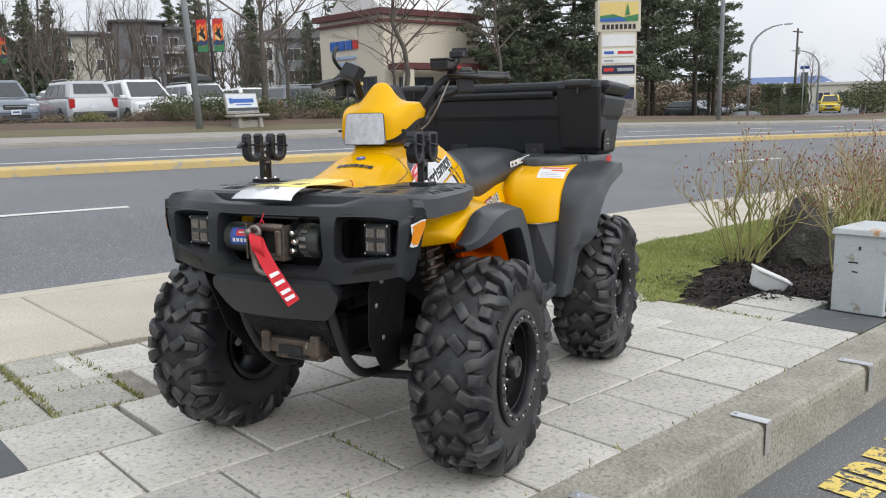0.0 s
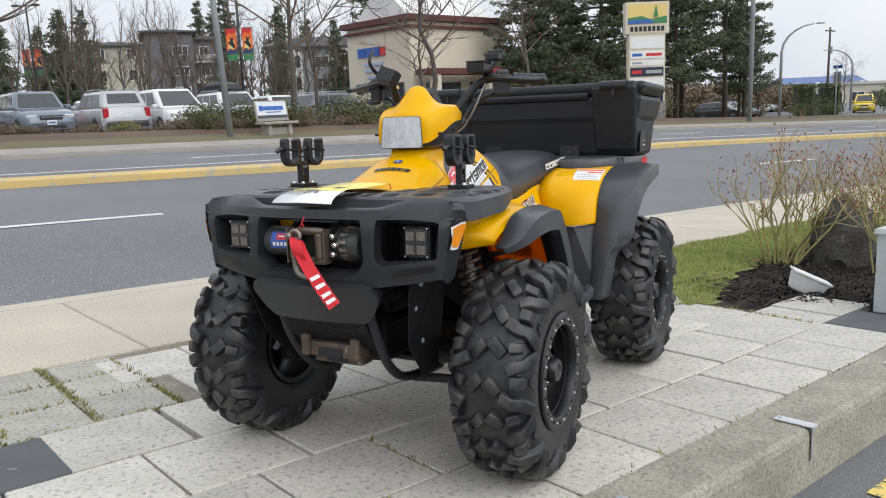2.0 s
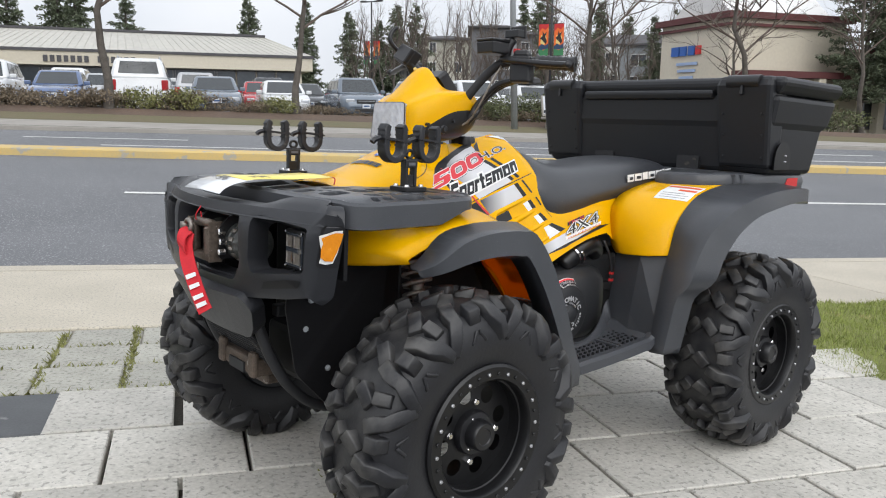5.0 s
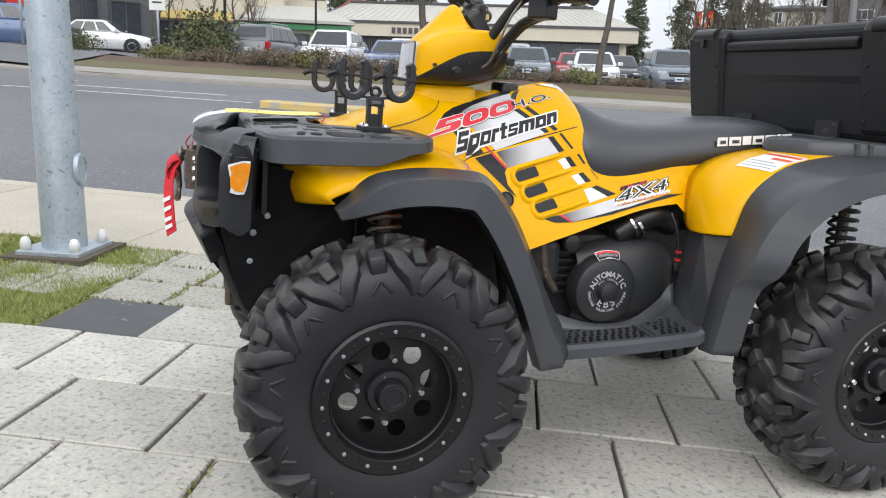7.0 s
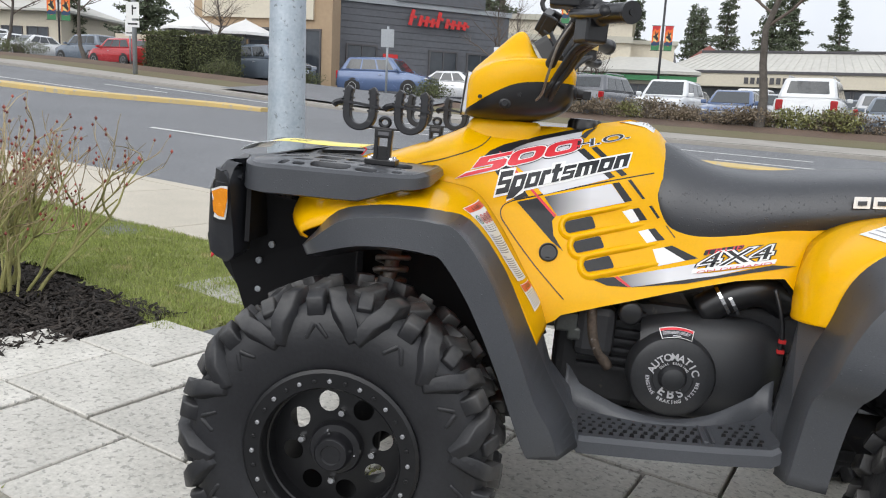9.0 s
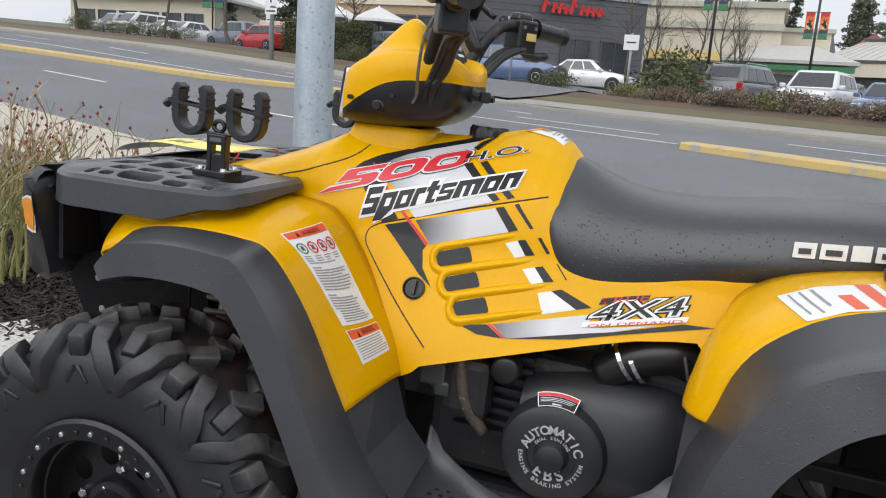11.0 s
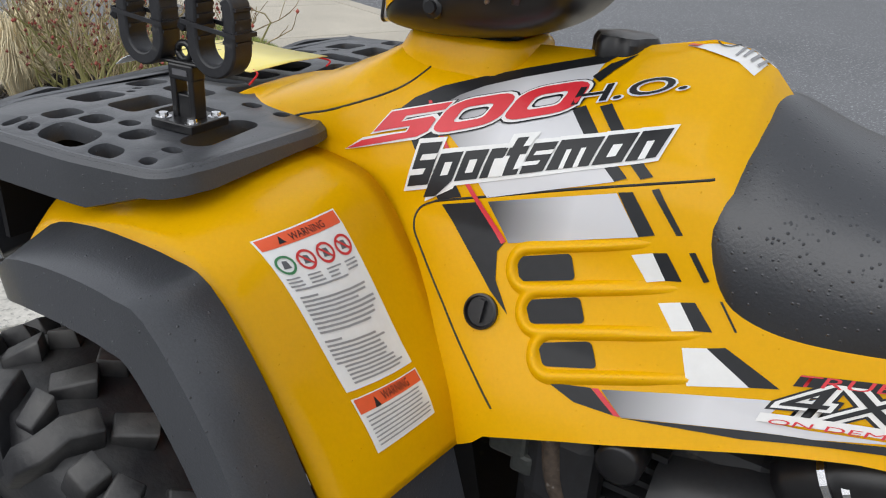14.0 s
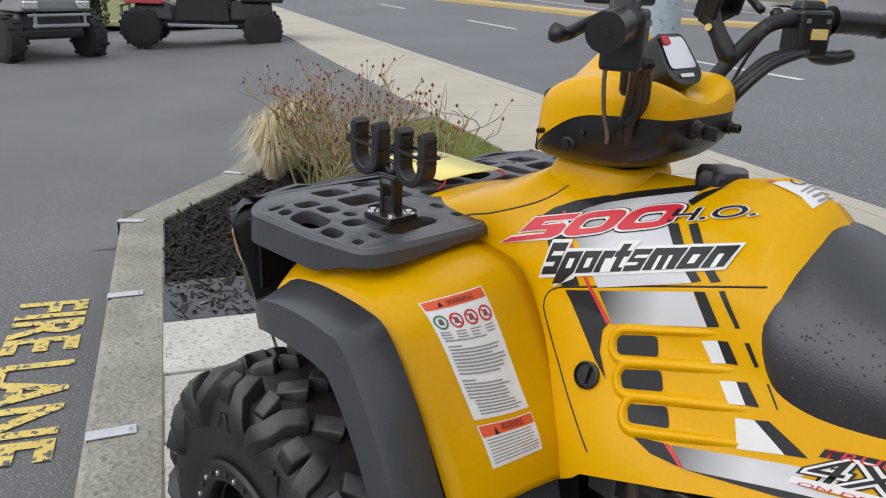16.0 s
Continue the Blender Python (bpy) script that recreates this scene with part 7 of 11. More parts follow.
# ---- two pairs of rubber tool clamps on the front rack ----
def clamp(x, y, turn):
    t = thing("rack_clamp", "black rubber U-shaped tool clamps on a bracket on the front rack", "tool clamp", Matrix.Translation((x, y, 0.843)) @ Matrix.Rotation(radians(turn), 4, "Z") @ Matrix.Diagonal((0.88, 0.88, 0.80, 1)), group="clamps on the front rack")
    part("base", boxes((0, 0, 0.008, 0.07, 0.075, 0.014)), M_gloss, t, "black base plate", bevel=0.002)
    for i in (-1, 1):
        for j in (-1, 1):
            bm = bmesh.new()
            lathe(bm, [(0.013, 0.011), (0.016, 0.011), (0.017, 0.007), (0.022, 0.006), (0.022, 0)], 12, "Z", (i * 0.022, j * 0.026, 0))
            part("base_bolt", bm, M_chrome, t, "bright bolt")
    part("post", boxes((0, -0.016, 0.045, 0.022, 0.010, 0.064), (0, 0.016, 0.045, 0.022, 0.010, 0.064), (0, 0, 0.03, 0.016, 0.03, 0.04)), M_gloss, t, "black bracket post", bevel=0.002)
    part("head", boxes((0, 0, 0.083, 0.024, 0.044, 0.024), (0, 0, 0.096, 0.02, 0.15, 0.006)), M_gloss, t, "black clamp head", bevel=0.004)
    part("head_mark", boxes((0.0125, 0, 0.083, 0.001, 0.026, 0.009), (-0.0125, 0, 0.083, 0.001, 0.026, 0.009)), M_ink, t)
    bm = bmesh.new()
    tube(bm, [(0.018 * math.cos(a) * 0.0, 0.012 * math.cos(a), 0.112 + 0.012 * math.sin(a)) for a in (2 * math.pi * k / 14 for k in range(15))], 0.005, 6)
    part("ring", bm, M_gloss, t, "", True)
    for s in (-1, 1):
        bm = bmesh.new()
        prof = []
        yc = s * 0.062
        # open U with thick ribbed jaws
        for k in range(15):
            a = math.pi + math.pi * k / 14
            prof.append(Vector((0, yc + 0.031 * math.cos(a), 0.128 + 0.034 * math.sin(a))))
        pts = [Vector((0, yc - 0.024, 0.196)), Vector((0, yc - 0.030, 0.188)), Vector((0, yc - 0.0315, 0.16))] + prof + [Vector((0, yc + 0.0315, 0.16)), Vector((0, yc + 0.030, 0.188)), Vector((0, yc + 0.024, 0.196))]
        rows = []
        for i, p in enumerate(pts):
            d = (pts[min(i + 1, len(pts) - 1)] - pts[max(i - 1, 0)]).normalized()
            n = Vector((0, -d.z, d.y))
            rows.append([p + n * 0.009 + Vector((-0.017, 0, 0)), p + n * 0.009 + Vector((0.017, 0, 0)), p - n * 0.009 + Vector((0.017, 0, 0)), p - n * 0.009 + Vector((-0.017, 0, 0))])
        loft(bm, rows, close=True, ends=True)
        jaw = part("jaw", bm, M_tyre, t, "ribbed black rubber U-shaped jaw", bevel=0.003, auto=40)
        bm = bmesh.new()
        for q in (-1, 1):
            for k in range(4):
                box(bm, 0, yc + q * 0.0225, 0.138 + 0.015 * k, 0.028, 0.008, 0.005)
                box(bm, 0, yc + q * 0.040, 0.138 + 0.015 * k, 0.028, 0.005, 0.004)
        part("jaw_rib", bm, M_tyre, jaw)
        bm = bmesh.new()
        loft(bm, [[Vector((-0.02, yc - 0.045, z)), Vector((0.02, yc - 0.045, z)), Vector((0.021, yc - 0.043, z)), Vector((0.021, yc + 0.043, z + 0.01)), Vector((0.02, yc + 0.046, z + 0.012)), Vector((-0.02, yc + 0.046, z + 0.012)), Vector((-0.021, yc + 0.043, z + 0.01)), Vector((-0.021, yc - 0.043, z))] for z in (0.146, 0.152)], close=True)
        tube(bm, [(0.0, yc + 0.045, 0.158), (0.004, yc + 0.06, 0.152), (0.004, yc + 0.066, 0.146)], 0.006, 6)
        part("jaw_strap", bm, M_tyre, jaw, "black rubber strap", solid=0.003)
    return t


clamp(-0.667, -0.278, 94)
clamp(-0.65, 0.315, 84)

# laminated sale tag laid over the rack and tied with red string
tag = thing("sale_tag", "laminated white tag with a pale yellow sheet tied to the rack", "tag")
pts = spline([(-1.066, 0.012, 0.826), (-1.05, 0.012, 0.838), (-1.02, 0.012, 0.849), (-0.965, 0.014, 0.857), (-0.86, 0.01, 0.857), (-0.76, 0.0, 0.862)], 20)
bm = bmesh.new()
loft(bm, [[p + Vector((0, -0.10 + 0.02 * (i / 19), 0)), p + Vector((0, 0.0, 0.002)), p + Vector((0, 0.10 - 0.02 * (i / 19), 0))] for i, p in enumerate(pts[:12])])
part("paper", bm, M_paper, tag, "white laminated paper", True, solid=0.001)
bm = bmesh.new()
loft(bm, [[p + Vector((0, -0.085, 0.001)), p + Vector((0, 0.0, 0.004)), p + Vector((0, 0.085, 0.001))] for p in pts[10:]])
part("yellow_sheet", bm, M_paleyellow, tag, "pale yellow laminated sheet", True, solid=0.001)
glyphs("576", 0.034, Matrix.Translation((-1.02, 0.014, 0.8525)) @ Matrix.Rotation(radians(-90), 4, "Z") @ Matrix.Rotation(radians(17), 4, "X"), M_ink, "tag_number", tag, 0.0004)
for k in range(5):
    part("print_bar", boxes((-0.955 + 0.010 * k, 0.015, 0.8605, 0.003, 0.12 - 0.02 * (k % 2), 0.0006)), M_ink, tag)
for pp in ([(-1.072, -0.002, 0.79), (-1.084, 0.0, 0.77), (-1.077, 0.012, 0.755), (-1.072, -0.006, 0.75), (-1.068, 0.01, 0.775)], [(-0.77, 0.07, 0.862), (-0.755, 0.085, 0.856), (-0.75, 0.07, 0.85)], [(-0.77, -0.07, 0.862), (-0.752, -0.08, 0.86), (-0.76, -0.09, 0.845)]):
    bm = bmesh.new()
    tube(bm, spline(pp, 10), 0.0016, 5)
    part("red_string", bm, M_strap, tag, "thin red string", True)

# ---- decals, labels and small marks on the bodywork ----
M_print = mat("fine_grey_print", (0.3, 0.3, 0.31), (0.24, 0.24, 0.25), 0.5)


def decal(name, outline, material, proud, parent=cover_body, label=""):
    """A thin sticker that follows the bodywork; its outline is given by length and height."""
    bm = plate(outline, [], lambda x, z: body_side(x, z, proud), 0.012)
    bmesh.ops.recalc_face_normals(bm, faces=bm.faces)
    if sum(f.normal.y for f in bm.faces) > 0:
        bmesh.ops.reverse_faces(bm, faces=bm.faces)
    return part(name, bm, material, parent, label, True)


def warped(text, corners, material, proud, name, grow=0.0, shear=0.0):
    """Lettering stretched over four corners (lower left, lower right, upper right, upper left) of the bodywork."""
    cu = bpy.data.curves.new(name, "FONT")
    cu.body, cu.size, cu.offset, cu.resolution_u = text, 1.0, grow, 4
    tmp = bpy.data.objects.new(name, cu)
    me = bpy.data.meshes.new_from_object(tmp)
    cu.offset = 0.0
    ref = bpy.data.meshes.new_from_object(tmp)
    bpy.data.objects.remove(tmp)
    xs, ys = [v.co.x for v in ref.vertices], [v.co.y for v in ref.vertices]
    x0, x1, y0, y1 = min(xs), max(xs), min(ys), max(ys)
    bpy.data.meshes.remove(ref)
    bm = bmesh.new()
    bm.from_mesh(me)
    bpy.data.meshes.remove(me)
    a, b, c, d = [Vector(p) for p in corners]
    for v in bm.verts:
        s, t = (v.co.x - x0) / (x1 - x0), (v.co.y - y0) / (y1 - y0)
        p = a * (1 - s) * (1 - t) + b * s * (1 - t) + c * s * t + d * (1 - s) * t
        v.co = Vector((p.x, p.y, 0))
    bmesh.ops.triangulate(bm, faces=bm.faces)
    for _ in range(2):
        long = [e for e in bm.edges if e.calc_length() > 0.014]
        if long:
            bmesh.ops.subdivide_edges(bm, edges=long, cuts=1)
            bmesh.ops.triangulate(bm, faces=bm.faces)
    for v in bm.verts:
        v.co = body_side(v.co.x, v.co.y, proud)
    return part(name, bm, material, cover_body, "", True)


def fill_mat(name, x0, x1):
    """Printed fade from dark grey to silver along the bodywork."""
    m = bpy.data.materials.new(name)
    m.use_nodes = True
    n, l = m.node_tree.nodes, m.node_tree.links
    tc, sep, mp, ramp = n.new("ShaderNodeTexCoord"), n.new("ShaderNodeSeparateXYZ"), n.new("ShaderNodeMapRange"), n.new("ShaderNodeValToRGB")
    l.new(tc.outputs["Object"], sep.inputs[0])
    l.new(sep.outputs["X"], mp.inputs["Value"])
    mp.inputs["From Min"].default_value, mp.inputs["From Max"].default_value = x0, x1
    l.new(mp.outputs[0], ramp.inputs["Fac"])
    ramp.color_ramp.elements[0].color = (0.06, 0.06, 0.065, 1)
    ramp.color_ramp.elements[1].position, ramp.color_ramp.elements[1].color = 0.6, (0.6, 0.6, 0.62, 1)
    l.new(ramp.outputs[0], n["Principled BSDF"].inputs["Base Color"])
    n["Principled BSDF"].inputs["Roughness"].default_value = 0.3
    return m


decal("dark_stripe", [(-0.466, 0.872), (-0.452, 0.888), (-0.424, 0.904), (-0.384, 0.918), (-0.34, 0.932), (-0.284, 0.948), (-0.232, 0.963), (-0.248, 0.950), (-0.288, 0.938), (-0.332, 0.925), (-0.372, 0.911), (-0.396, 0.899), (-0.418, 0.882), (-0.399, 0.854), (-0.352, 0.798), (-0.382, 0.787), (-0.435, 0.846)], M_stblack, 0.001, label="dark grey printed stripe")
M_fade = fill_mat("silver_fade", -0.43, -0.25)
decal("silver_stripe", [(-0.418, 0.882), (-0.396, 0.899), (-0.372, 0.911), (-0.332, 0.925), (-0.288, 0.938), (-0.248, 0.950), (-0.25, 0.932), (-0.255, 0.908), (-0.179, 0.855), (-0.319, 0.805), (-0.368, 0.849), (-0.388, 0.861)], M_fade, 0.0012, label="silver printed panel")
decal("dark_stripe", [(-0.214, 0.964), (-0.240, 0.951), (-0.252, 0.938), (-0.240, 0.935), (-0.231, 0.947)], M_stblack, 0.0014)
decal("dark_stripe", [(-0.255, 0.908), (-0.241, 0.914), (-0.167, 0.861), (-0.179, 0.855)], M_stblack, 0.0012)
decal("dark_stripe", [(-0.225, 0.916), (-0.213, 0.921), (-0.141, 0.868), (-0.153, 0.863)], M_stblack, 0.0012)
decal("dark_stripe", [(-0.376, 0.783), (-0.331, 0.797), (-0.287, 0.761), (-0.293, 0.750), (-0.286, 0.720), (-0.261, 0.689), (-0.290, 0.708)], M_stblack, 0.0012)
decal("dark_stripe", [(-0.172, 0.846), (-0.157, 0.850), (-0.124, 0.814), (-0.140, 0.808)], M_stblack, 0.0012)
decal("dark_stripe", [(-0.139, 0.856), (-0.132, 0.859), (-0.097, 0.821), (-0.103, 0.819)], M_stblack, 0.0012)
M_fade2 = fill_mat("silver_fade_low", -0.31, -0.15)
decal("silver_stripe", [(-0.317, 0.801), (-0.173, 0.845), (-0.140, 0.808), (-0.282, 0.762)], M_fade2, 0.0012, label="silver printed panel")
decal("dark_stripe", [(-0.087, 0.806), (-0.081, 0.808), (-0.061, 0.784), (-0.066, 0.781)], M_stblack, 0.0012)
decal("dark_stripe", [(-0.047, 0.768), (-0.044, 0.768), (-0.023, 0.745), (-0.025, 0.744)], M_stblack, 0.0012)
decal("red_stripe", [(-0.432, 0.887), (-0.428, 0.888), (-0.285, 0.763), (-0.290, 0.759)], M_stred, 0.0018, label="thin red printed line")
decal("louvre_slot", fillet([(-0.268, 0.751), (-0.207, 0.771), (-0.195, 0.746), (-0.257, 0.727)], 0.006), M_stblack, 0.0015, label="dark louvre opening")
decal("louvre_slot", fillet([(-0.245, 0.710), (-0.185, 0.731), (-0.172, 0.707), (-0.232, 0.688)], 0.006), M_stblack, 0.0015, label="dark louvre opening")
decal("louvre_slot", fillet([(-0.217, 0.672), (-0.160, 0.692), (-0.146, 0.668), (-0.204, 0.652)], 0.006), M_stblack, 0.0015, label="dark louvre opening")
decal("white_block", [(-0.143, 0.788), (-0.122, 0.796), (-0.103, 0.772), (-0.121, 0.765)], M_sticker, 0.0012)
decal("white_block", [(-0.104, 0.749), (-0.083, 0.756), (-0.062, 0.734), (-0.083, 0.727)], M_sticker, 0.0012)
decal("white_block", [(-0.069, 0.715), (-0.046, 0.722), (0.002, 0.700), (-0.054, 0.682)], M_sticker, 0.0012)
decal("dark_block", [(-0.122, 0.796), (-0.108, 0.800), (-0.087, 0.776), (-0.103, 0.772)], M_stblack, 0.0013)
decal("dark_block", [(-0.083, 0.756), (-0.069, 0.760), (-0.045, 0.738), (-0.062, 0.734)], M_stblack, 0.0013)
decal("dark_block", [(-0.046, 0.722), (-0.029, 0.728), (0.028, 0.708), (0.002, 0.700)], M_stblack, 0.0013)
LOUVRES = [((-0.249, 0.7433), (-0.096, 0.792)), ((-0.225, 0.7035), (-0.056, 0.7565)), ((-0.198, 0.666), (-0.022, 0.7195))]


def louvre_relief(x, z):
    """How far the moulded rim stands proud: three long troughs with a rounded rim about each."""
    near_ = []
    for a, b in LOUVRES:
        a, b, p = Vector(a), Vector(b), Vector((x, z))
        t = min(max((p - a).dot(b - a) / (b - a).length_squared, 0), 1)
        near_.append(((p - a - (b - a) * t).length, t))
    d, t = min(near_)
    return -0.003 + (0.0105 - 0.0088 * smooth(0.45, 0.97, t)) * smooth(0.0118, 0.0195, d) * smooth(0.034 - 0.006 * t, 0.0225, d)


bm = bmesh.new()
grid = [[bm.verts.new(body_side(-0.315 + 0.003 * i, 0.70 + 0.00097 * i + 0.003 * (j - 42), louvre_relief(-0.315 + 0.003 * i, 0.70 + 0.00097 * i + 0.003 * (j - 42)))) for j in range(72)] for i in range(104)]
for i in range(103):
    for j in range(71):
        f4 = (grid[i][j], grid[i + 1][j], grid[i + 1][j + 1], grid[i][j + 1])
        if max(louvre_relief(v.co.x, v.co.z) for v in f4) > -0.0028:
            bm.faces.new(f4)
for v in [v for v in bm.verts if not v.link_faces]:
    bm.verts.remove(v)
part("louvre_panel", bm, M_yellow, cover_body, "raised yellow louvre ribs", True)
for line in ([(-0.385, 0.785), (-0.213, 0.840), (-0.083, 0.878)], [(-0.385, 0.785), (-0.405, 0.772), (-0.409, 0.753), (-0.394, 0.730), (-0.329, 0.662), (-0.248, 0.591)], [(-0.62, 0.838), (-0.596, 0.848), (-0.556, 0.860), (-0.498, 0.884), (-0.472, 0.9), (-0.457, 0.92), (-0.452, 0.94)]):
    bm = bmesh.new()
    tube(bm, [body_side(p.x, p.y, -0.0004) for p in spline(line, 30)], 0.0016, 5)
    part("panel_seam", bm, M_frame, cover_body, "dark panel seam")
decal("dark_stripe", [(-0.193, 0.639), (-0.146, 0.649), (-0.114, 0.632), (-0.159, 0.630)], M_stblack, 0.0012)
decal("red_stripe", [(-0.145, 0.649), (-0.138, 0.651), (-0.107, 0.633), (-0.114, 0.632)], M_stred, 0.0016)
M_fade3 = fill_mat("silver_fade_tail", -0.14, 0.04)
decal("silver_stripe", [(-0.135, 0.651), (0.035, 0.699), (0.022, 0.676), (0.054, 0.681), (0.141, 0.704), (0.068, 0.677), (-0.107, 0.633)], M_fade3, 0.0012)
decal("dark_stripe", [(-0.109, 0.632), (0.068, 0.677), (0.179, 0.714), (0.228, 0.718), (0.150, 0.696), (0.009, 0.654)], M_stblack, 0.0014)
decal("badge", [(0.038, 0.715), (0.042, 0.727), (0.120, 0.748), (0.117, 0.739)], M_stblack, 0.002)
warped("TRUE", [(0.038, 0.715), (0.117, 0.739), (0.120, 0.748), (0.042, 0.727)], M_stred, 0.0028, "badge_letters")
for grow, material, proud in ((0.10, M_stblack, 0.0020), (0.06, M_sticker, 0.0026), (0.0, M_stblack, 0.0032)):
    warped("4X4", [(0.026, 0.683), (0.172, 0.727), (0.181, 0.756), (0.042, 0.719)], material, proud, "badge_letters", grow)
decal("badge", [(0.016, 0.674), (0.018, 0.683), (0.186, 0.727), (0.183, 0.718)], M_sticker, 0.0036)
warped("ON DEMAND", [(0.026, 0.6755), (0.176, 0.715), (0.178, 0.7205), (0.028, 0.681)], M_stred, 0.0044, "badge_letters")
FIVE = [(-0.34, 0.0), (0.86, 0.0), (1.0, 0.14), (1.0, 0.5), (0.9, 0.62), (0.4, 0.62), (0.42, 0.78), (1.03, 0.78), (1.05, 1.0), (0.1, 1.0), (0.02, 0.42), (0.62, 0.42), (0.62, 0.22), (-0.1, 0.22)]
NUM = [Vector(p) for p in ((-0.494, 0.828), (-0.256, 0.905), (-0.247, 0.935), (-0.478, 0.867))]


def numeral(kind, at, grow_x, grow_z, material, proud):
    """One wide numeral of the model number; grow widens its strokes."""
    def put_(p):
        q, t_ = at + 0.325 * p[0], p[1]
        a, b, c, d = NUM
        return tuple(a * (1 - q) * (1 - t_) + b * q * (1 - t_) + c * q * t_ + d * (1 - q) * t_)
    if kind == "five":
        k = len(FIVE)
        outer, hole = [], []
        for i in range(k):
            d = (Vector(FIVE[(i + 1) % k]) - Vector(FIVE[i])).normalized()
            e = (Vector(FIVE[i]) - Vector(FIVE[i - 1])).normalized()
            n_ = Vector((d.y + e.y, -d.x - e.x))
            outer.append((FIVE[i][0] + n_.x * grow_x * 0.8, FIVE[i][1] + n_.y * grow_z * 0.8))
    else:
        outer, hole = rounded(0.5, 0.5, 1.0 + 2 * grow_x, 1.0 + 2 * grow_z, 0.3 + grow_x), [rounded(0.5, 0.5, 0.46 - 2 * grow_x, 0.46 - 2 * grow_z, 0.1)]
    bm = plate([put_(p) for p in outer], [[put_(p) for p in h][::-1] for h in hole], lambda x, z: body_side(x, z, proud), 0.02)
    bmesh.ops.recalc_face_normals(bm, faces=bm.faces)
    if sum(f.normal.y for f in bm.faces) > 0:
        bmesh.ops.reverse_faces(bm, faces=bm.faces)
    return part("number_piece", bm, material, cover_body, "", True)


for grow_x, grow_z, material, proud in ((0.062, 0.105, M_stblack, 0.0022), (0.04, 0.068, M_sticker, 0.0029), (0.0, 0.0, M_stred, 0.0037)):
    for kind, at in (("five", 0.0), ("zero", 0.345), ("zero", 0.685)):
        numeral(kind, at, grow_x, grow_z, material, proud)
for grow, material, proud in ((0.05, M_sticker, 0.0030), (0.01, M_stblack, 0.0038)):
    warped("H.O.", [(-0.257, 0.910), (-0.142, 0.945), (-0.143, 0.958), (-0.256, 0.926)], material, proud, "badge_letters", grow)

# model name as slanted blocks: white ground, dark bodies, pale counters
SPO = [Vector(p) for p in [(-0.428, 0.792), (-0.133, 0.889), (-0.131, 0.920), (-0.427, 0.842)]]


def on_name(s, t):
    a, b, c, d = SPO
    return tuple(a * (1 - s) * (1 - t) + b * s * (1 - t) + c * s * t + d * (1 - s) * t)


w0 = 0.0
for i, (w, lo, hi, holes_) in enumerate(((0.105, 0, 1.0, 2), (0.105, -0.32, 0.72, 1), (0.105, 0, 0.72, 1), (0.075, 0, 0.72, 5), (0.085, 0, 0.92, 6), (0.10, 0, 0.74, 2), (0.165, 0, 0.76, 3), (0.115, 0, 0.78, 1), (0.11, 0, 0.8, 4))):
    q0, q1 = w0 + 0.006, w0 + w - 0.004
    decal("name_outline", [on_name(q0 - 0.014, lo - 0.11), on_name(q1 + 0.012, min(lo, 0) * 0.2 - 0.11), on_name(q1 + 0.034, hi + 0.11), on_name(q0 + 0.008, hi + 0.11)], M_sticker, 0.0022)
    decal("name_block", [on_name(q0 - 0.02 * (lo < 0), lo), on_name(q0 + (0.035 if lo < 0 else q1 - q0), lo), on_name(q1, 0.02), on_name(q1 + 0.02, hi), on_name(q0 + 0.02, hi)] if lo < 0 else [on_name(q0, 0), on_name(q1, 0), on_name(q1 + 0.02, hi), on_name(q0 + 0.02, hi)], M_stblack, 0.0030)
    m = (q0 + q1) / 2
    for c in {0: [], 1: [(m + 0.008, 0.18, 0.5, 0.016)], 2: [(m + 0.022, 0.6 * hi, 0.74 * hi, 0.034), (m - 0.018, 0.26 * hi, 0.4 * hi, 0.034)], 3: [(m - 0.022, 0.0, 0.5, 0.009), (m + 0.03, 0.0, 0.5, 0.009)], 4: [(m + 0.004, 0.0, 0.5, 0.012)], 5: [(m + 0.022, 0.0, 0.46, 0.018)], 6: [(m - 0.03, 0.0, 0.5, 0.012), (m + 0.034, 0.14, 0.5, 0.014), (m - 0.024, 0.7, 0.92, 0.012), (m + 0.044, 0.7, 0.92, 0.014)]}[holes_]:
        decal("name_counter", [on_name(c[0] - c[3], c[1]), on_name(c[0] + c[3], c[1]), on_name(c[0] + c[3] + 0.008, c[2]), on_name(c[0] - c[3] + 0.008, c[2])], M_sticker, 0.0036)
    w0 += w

# round latch in the side panel
kx, kz = -0.293, 0.683
bm = bmesh.new()
c = body_side(kx, kz, 0.0045)
nrm = (body_side(kx, kz, 0.01) - body_side(kx, kz, 0.0)).normalized()
m = Matrix.Translation(c) @ nrm.to_track_quat("Z", "Y").to_matrix().to_4x4()
lathe(bm, [(-0.004, 0.021), (0.001, 0.021), (0.002, 0.0185), (-0.002, 0.017), (-0.002, 0.0)], 28, "Z")
box(bm, 0, 0.001, 0.001, 0.009, 0.026, 0.007)
bm.transform(m)
part("panel_latch", bm, M_gloss, cover_body, "round black panel latch", auto=35)


